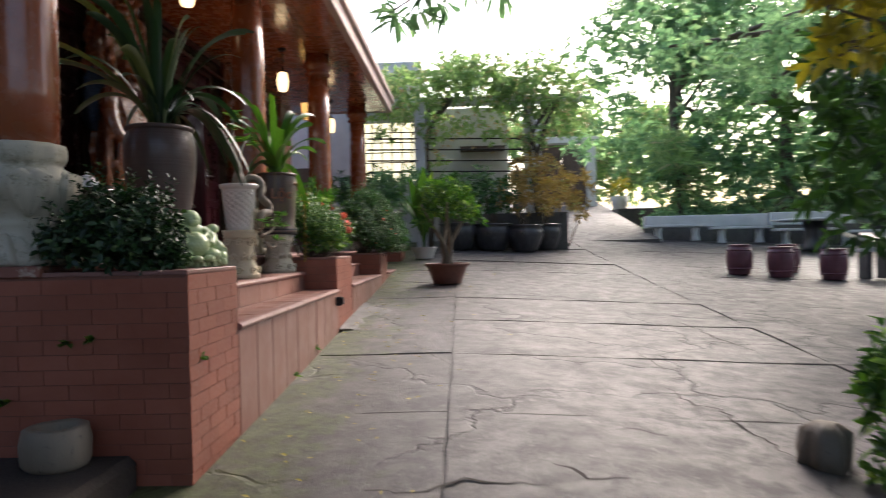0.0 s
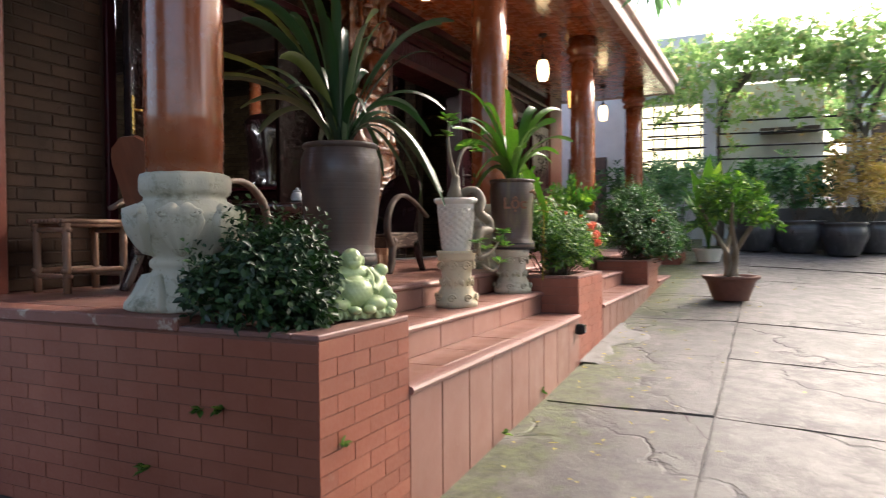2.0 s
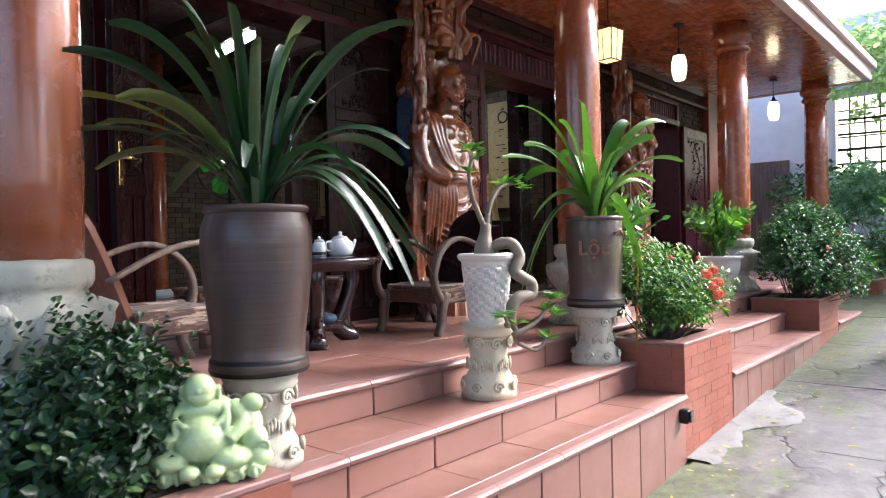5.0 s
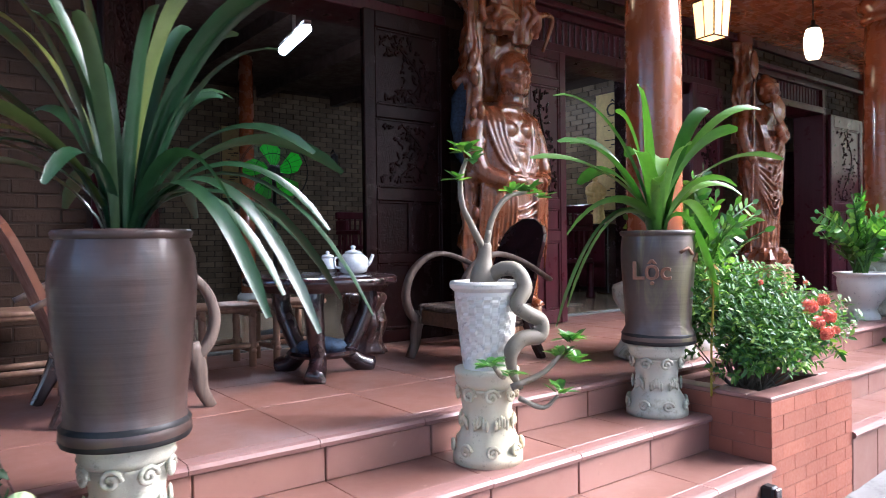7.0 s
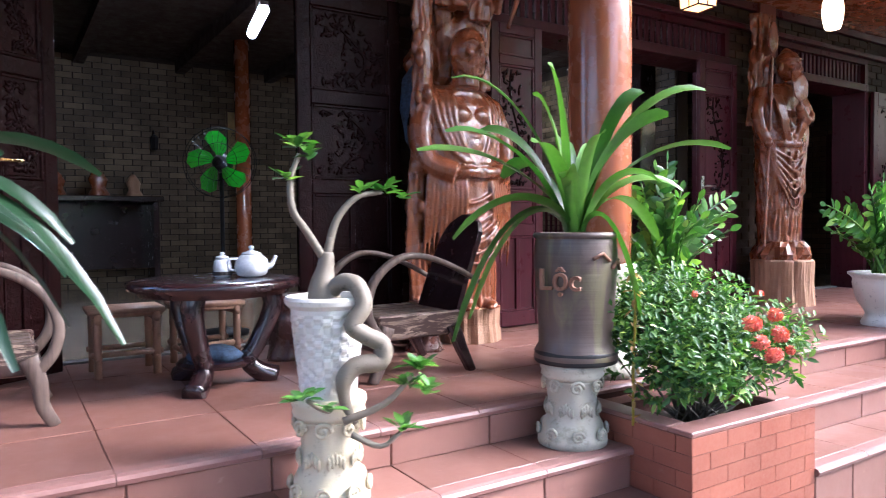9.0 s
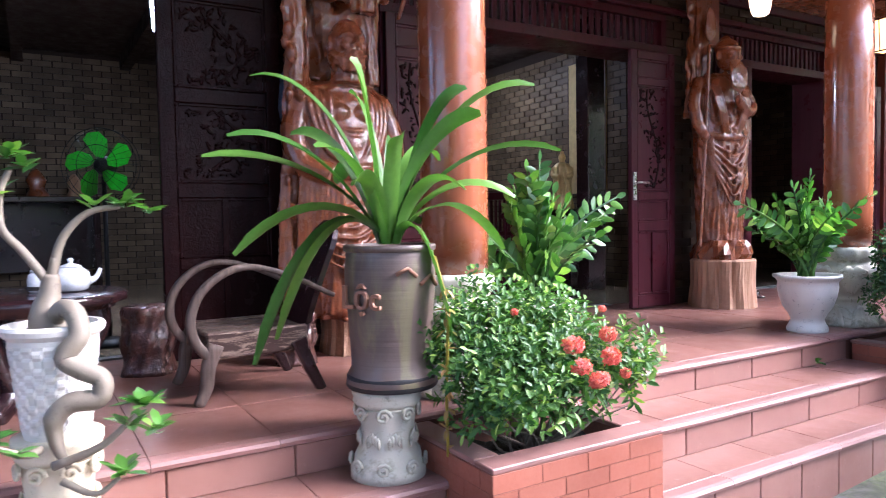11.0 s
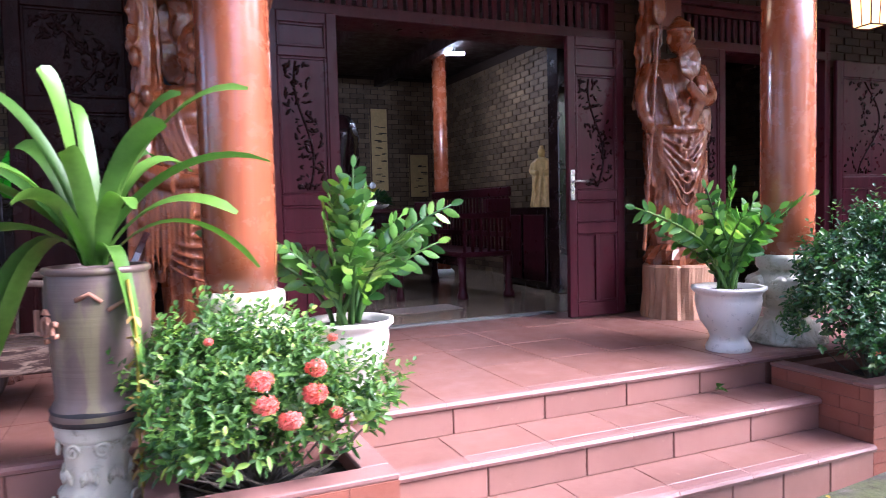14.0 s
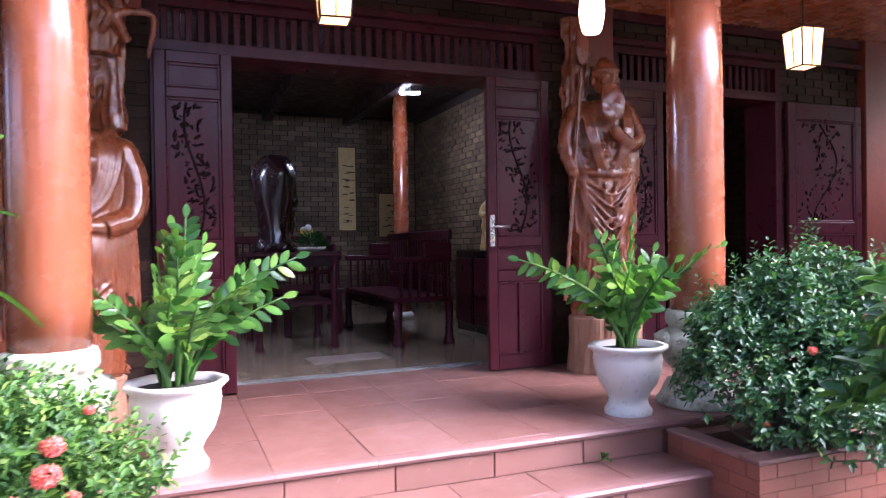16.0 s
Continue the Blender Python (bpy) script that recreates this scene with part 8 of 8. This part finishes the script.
for j in range(41):
    y = 6.98 + 1.62 * j / 40
    far = -0.47 + 0.10 * noise.noise(Vector((y * 4, 0, 0))) + 0.05 * noise.noise(Vector((y * 13, 3, 0))) + 0.22 * math.exp(-((y - 8.05) / 0.22) ** 2) - 0.16 * max(0, (y - 8.35) / 0.25)
    rows_.append([b.verts.new((x, y, ground_z(x, y) + (0.009 if i < 5 else -0.004) + 0.004 * noise.noise(Vector((x * 12, y * 12, 0))))) for i, x in enumerate([-0.635 + (max(far, -0.60) + 0.635) * q / 5 for q in range(6)])])
for p, q in zip(rows_, rows_[1:]):
    for i in range(5):
        b.faces.new((p[i], p[i + 1], q[i + 1], q[i]))
part("cement_patch", b, CEMENT, ground, "pale smeared cement along the foot of the steps", smooth=True)

# fallen leaves and crumbs along the foot of the steps
lv = Leaves()
for _ in range(170):
    x, y = -0.58 + abs(rng.gauss(0, 0.55)), rnd(2.4, 13.5)
    lv.leaf((x, y, ground_z(x, y) + 0.012), (rnd(-1, 1), rnd(-1, 1), 0.05), Vector((0, 0, 1)), rnd(0.025, 0.06), rnd(0.012, 0.028), 0.15, 0.0)
tagged(lv.build("leaf_litter", LEAF_YELLOW), "scattered dry yellow leaves on the concrete paving", "leaf litter", kind="stuff")


# ---------- pieces of walls, steps and ground ----------
for k, (p, y0, y1, top) in enumerate(planters):
    zb = ground_z(-0.6, (y0 + y1) / 2) - 0.12
    course(p, BRICK, "y", -0.641, y0, y1, max(zb, 0.45), top - 0.022, 0.215)
    if k:
        course(p, BRICK, "x", y0 + 0.006, EDGE + 0.03, -0.636, Z1 + 0.002, top - 0.022, 0.215)

side = thing("wall_porch_side", "red brick side wall of the porch, plaster worn at its top", "wall", kind="structure")
part("core", boxes((-3.95, EDGE + 0.03, 3.5535, 3.70, 0.2, PORCH - 0.02)), MORTAR, side)
part("edge", boxes((-3.95, EDGE + 0.02, 3.54, 3.72, PORCH - 0.05, PORCH), bevel=0.006), WORNEDGE, side, "chipped edge worn down to pale plaster")
course(side, BRICK, "x", 3.556, -3.95, -0.636, 0.45, PORCH - 0.06, 0.215, where=lambda x, z: z < (1.478 if x > EDGE else 9))
tagged(part("porch_side_fill", boxes((-3.95, -3.40, 3.56, 3.8, 0.2, PORCH - 0.002)), MORTAR), "tiled edge of the porch", "floor", kind="structure")


def tread_run(x0, x1, ya, yb, z, size, parent, mat, name="tile", gap=0.003, nose=True):
    """Floor tiles in a row, each slightly out of level, and the rounded nosing tiles along the edge."""
    n = max(1, round((yb - ya) / size))
    w = (yb - ya) / n
    m = max(1, round((x1 - x0 - (0.07 if nose else 0)) / size))
    d = (x1 - x0 - (0.07 if nose else 0)) / m
    for i in range(n):
        for j in range(m):
            key = ("t", round(w, 3), round(d, 3), mat.name)
            if key not in BRICKS:
                me = bpy.data.meshes.new(name)
                b = boxes((-d / 2 + gap / 2, d / 2 - gap / 2, -w / 2 + gap / 2, w / 2 - gap / 2, -0.02, 0), bevel=0.002)
                b.to_mesh(me)
                b.free()
                me.materials.append(mat)
                BRICKS[key] = me
            o = new(name, BRICKS[key])
            o.parent = parent
            o.location = (x0 + (j + 0.5) * d, ya + (i + 0.5) * w, z + rnd(-0.0012, 0.0006))
            o.rotation_euler = (rnd(-0.0015, 0.0015), rnd(-0.0015, 0.0015), 0)
        if nose:
            key = ("n", round(w, 3))
            if key not in BRICKS:
                b = bmesh.new()
                pr = [(-0.07, -0.02), (-0.07, 0), (-0.012, 0.001), (0.004, -0.004), (0.012, -0.016), (0.008, -0.03), (-0.004, -0.036), (-0.02, -0.034)]
                r0 = [b.verts.new((px, -w / 2 + 0.0015, pz)) for px, pz in pr]
                r1 = [b.verts.new((px, w / 2 - 0.0015, pz)) for px, pz in pr]
                for k in range(len(pr)):
                    q = (k + 1) % len(pr)
                    b.faces.new((r0[k], r0[q], r1[q], r1[k]))
                b.faces.new(r0[::-1])
                b.faces.new(r1)
                me = bpy.data.meshes.new("nosing")
                b.to_mesh(me)
                b.free()
                me.materials.append(NOSE)
                BRICKS[key] = me
            o = new("nosing", BRICKS[key])
            o.parent = parent
            o.location = (x1, ya + (i + 0.5) * w, z + rnd(-0.0008, 0.0008))


def riser_run(x, ya, yb, z0, z1, size, parent):
    n = max(1, round((yb - ya) / size))
    w = (yb - ya) / n
    for i in range(n):
        o = new("riser_tile", brick_mesh(0.014, w - 0.005, z1 - z0, RISER, "riser_tile"))
        o.parent = parent
        o.location = (x - 0.013 + rnd(-0.001, 0.001), ya + (i + 0.5) * w, (z0 + z1) / 2)


for ya, yb in FLIGHTS:
    tread_run(EDGE - 0.02, STEP2, ya, yb, Z2, 0.45, steps, TILE)
    tread_run(STEP2 - 0.02, STEP1, ya, yb, Z1, 0.45, steps, TILE)
    riser_run(EDGE, ya, yb, Z2, PORCH - 0.035, 0.455, floor)
    riser_run(STEP2, ya, yb, Z1, Z2 - 0.035, 0.455, steps)
    riser_run(STEP1, ya, yb, ground_z(-0.6, ya) - 0.1, Z1 - 0.035, 0.31, steps)
tread_run(-3.36, EDGE, 3.72, 15.1, PORCH, 0.46, floor, TILE)
riser_run(EDGE, 14.47, 15.1, 0.6, PORCH - 0.035, 0.31, floor)

# house bricks: the near pier piece by piece, the rest as one
course(wall, OLDBRICK, "y", WALL - 0.001, 4.03, 4.70, PORCH, SOFFIT_Z - 0.1, 0.22, 0.066, 0.007, 0.014, 0.003)


def brick_stuff(parent, runs, mat, label, deep=0.02):
    """Joined bricks of the walls farther off. runs: axis, place, from, to, bottom, top."""
    b = bmesh.new()
    for axis, at, a0, a1, z0, z1 in runs:
        n = round((z1 - z0) / 0.075)
        for j in range(n):
            s = a0 - (0.11 if j % 2 else 0)
            while s < a1:
                e, q = min(s + 0.212, a1), max(s, a0)
                if e - q > 0.03:
                    z, o = z0 + j * 0.075, rnd(-0.004, 0.004)
                    if axis == "y":
                        box(b, at - deep / 2 + o, at + deep / 2 + o, q, e - 0.009, z, z + 0.066)
                    else:
                        box(b, q, e - 0.009, at - deep / 2 + o, at + deep / 2 + o, z, z + 0.066)
                s += 0.221
    return tagged(part("brickwork", b, mat, parent), label, kind="stuff")


brick_stuff(wall, [("y", WALL + 0.004, 7.06, 7.78, PORCH, 4.35), ("y", WALL + 0.004, 10.62, 11.28, PORCH, 4.35), ("y", WALL + 0.004, 13.14, 14.2, PORCH, 4.35), ("y", WALL + 0.004, 4.72, 7.06, 3.85, 4.12), ("y", WALL + 0.004, 4.03, 14.2, 4.17, 4.32)], OLDBRICK, "old grey-brown bricks")
brick_stuff(back, [("y", -8.695, 3.5, 15.0, PORCH, 4.45)], INBRICK, "tan indoor bricks, lightened to look lamplit")
brick_stuff(mid, [("x", 11.545, -8.6, -4.42, PORCH, 4.4), ("x", 11.735, -8.6, -4.42, PORCH, 4.4)], INBRICK, "tan indoor bricks, lightened to look lamplit")
brick_stuff(bpy.data.objects["wall_north"], [("x", 14.995, -8.6, -3.45, PORCH, 4.4)], INBRICK, "tan indoor bricks, lightened to look lamplit")
pave()
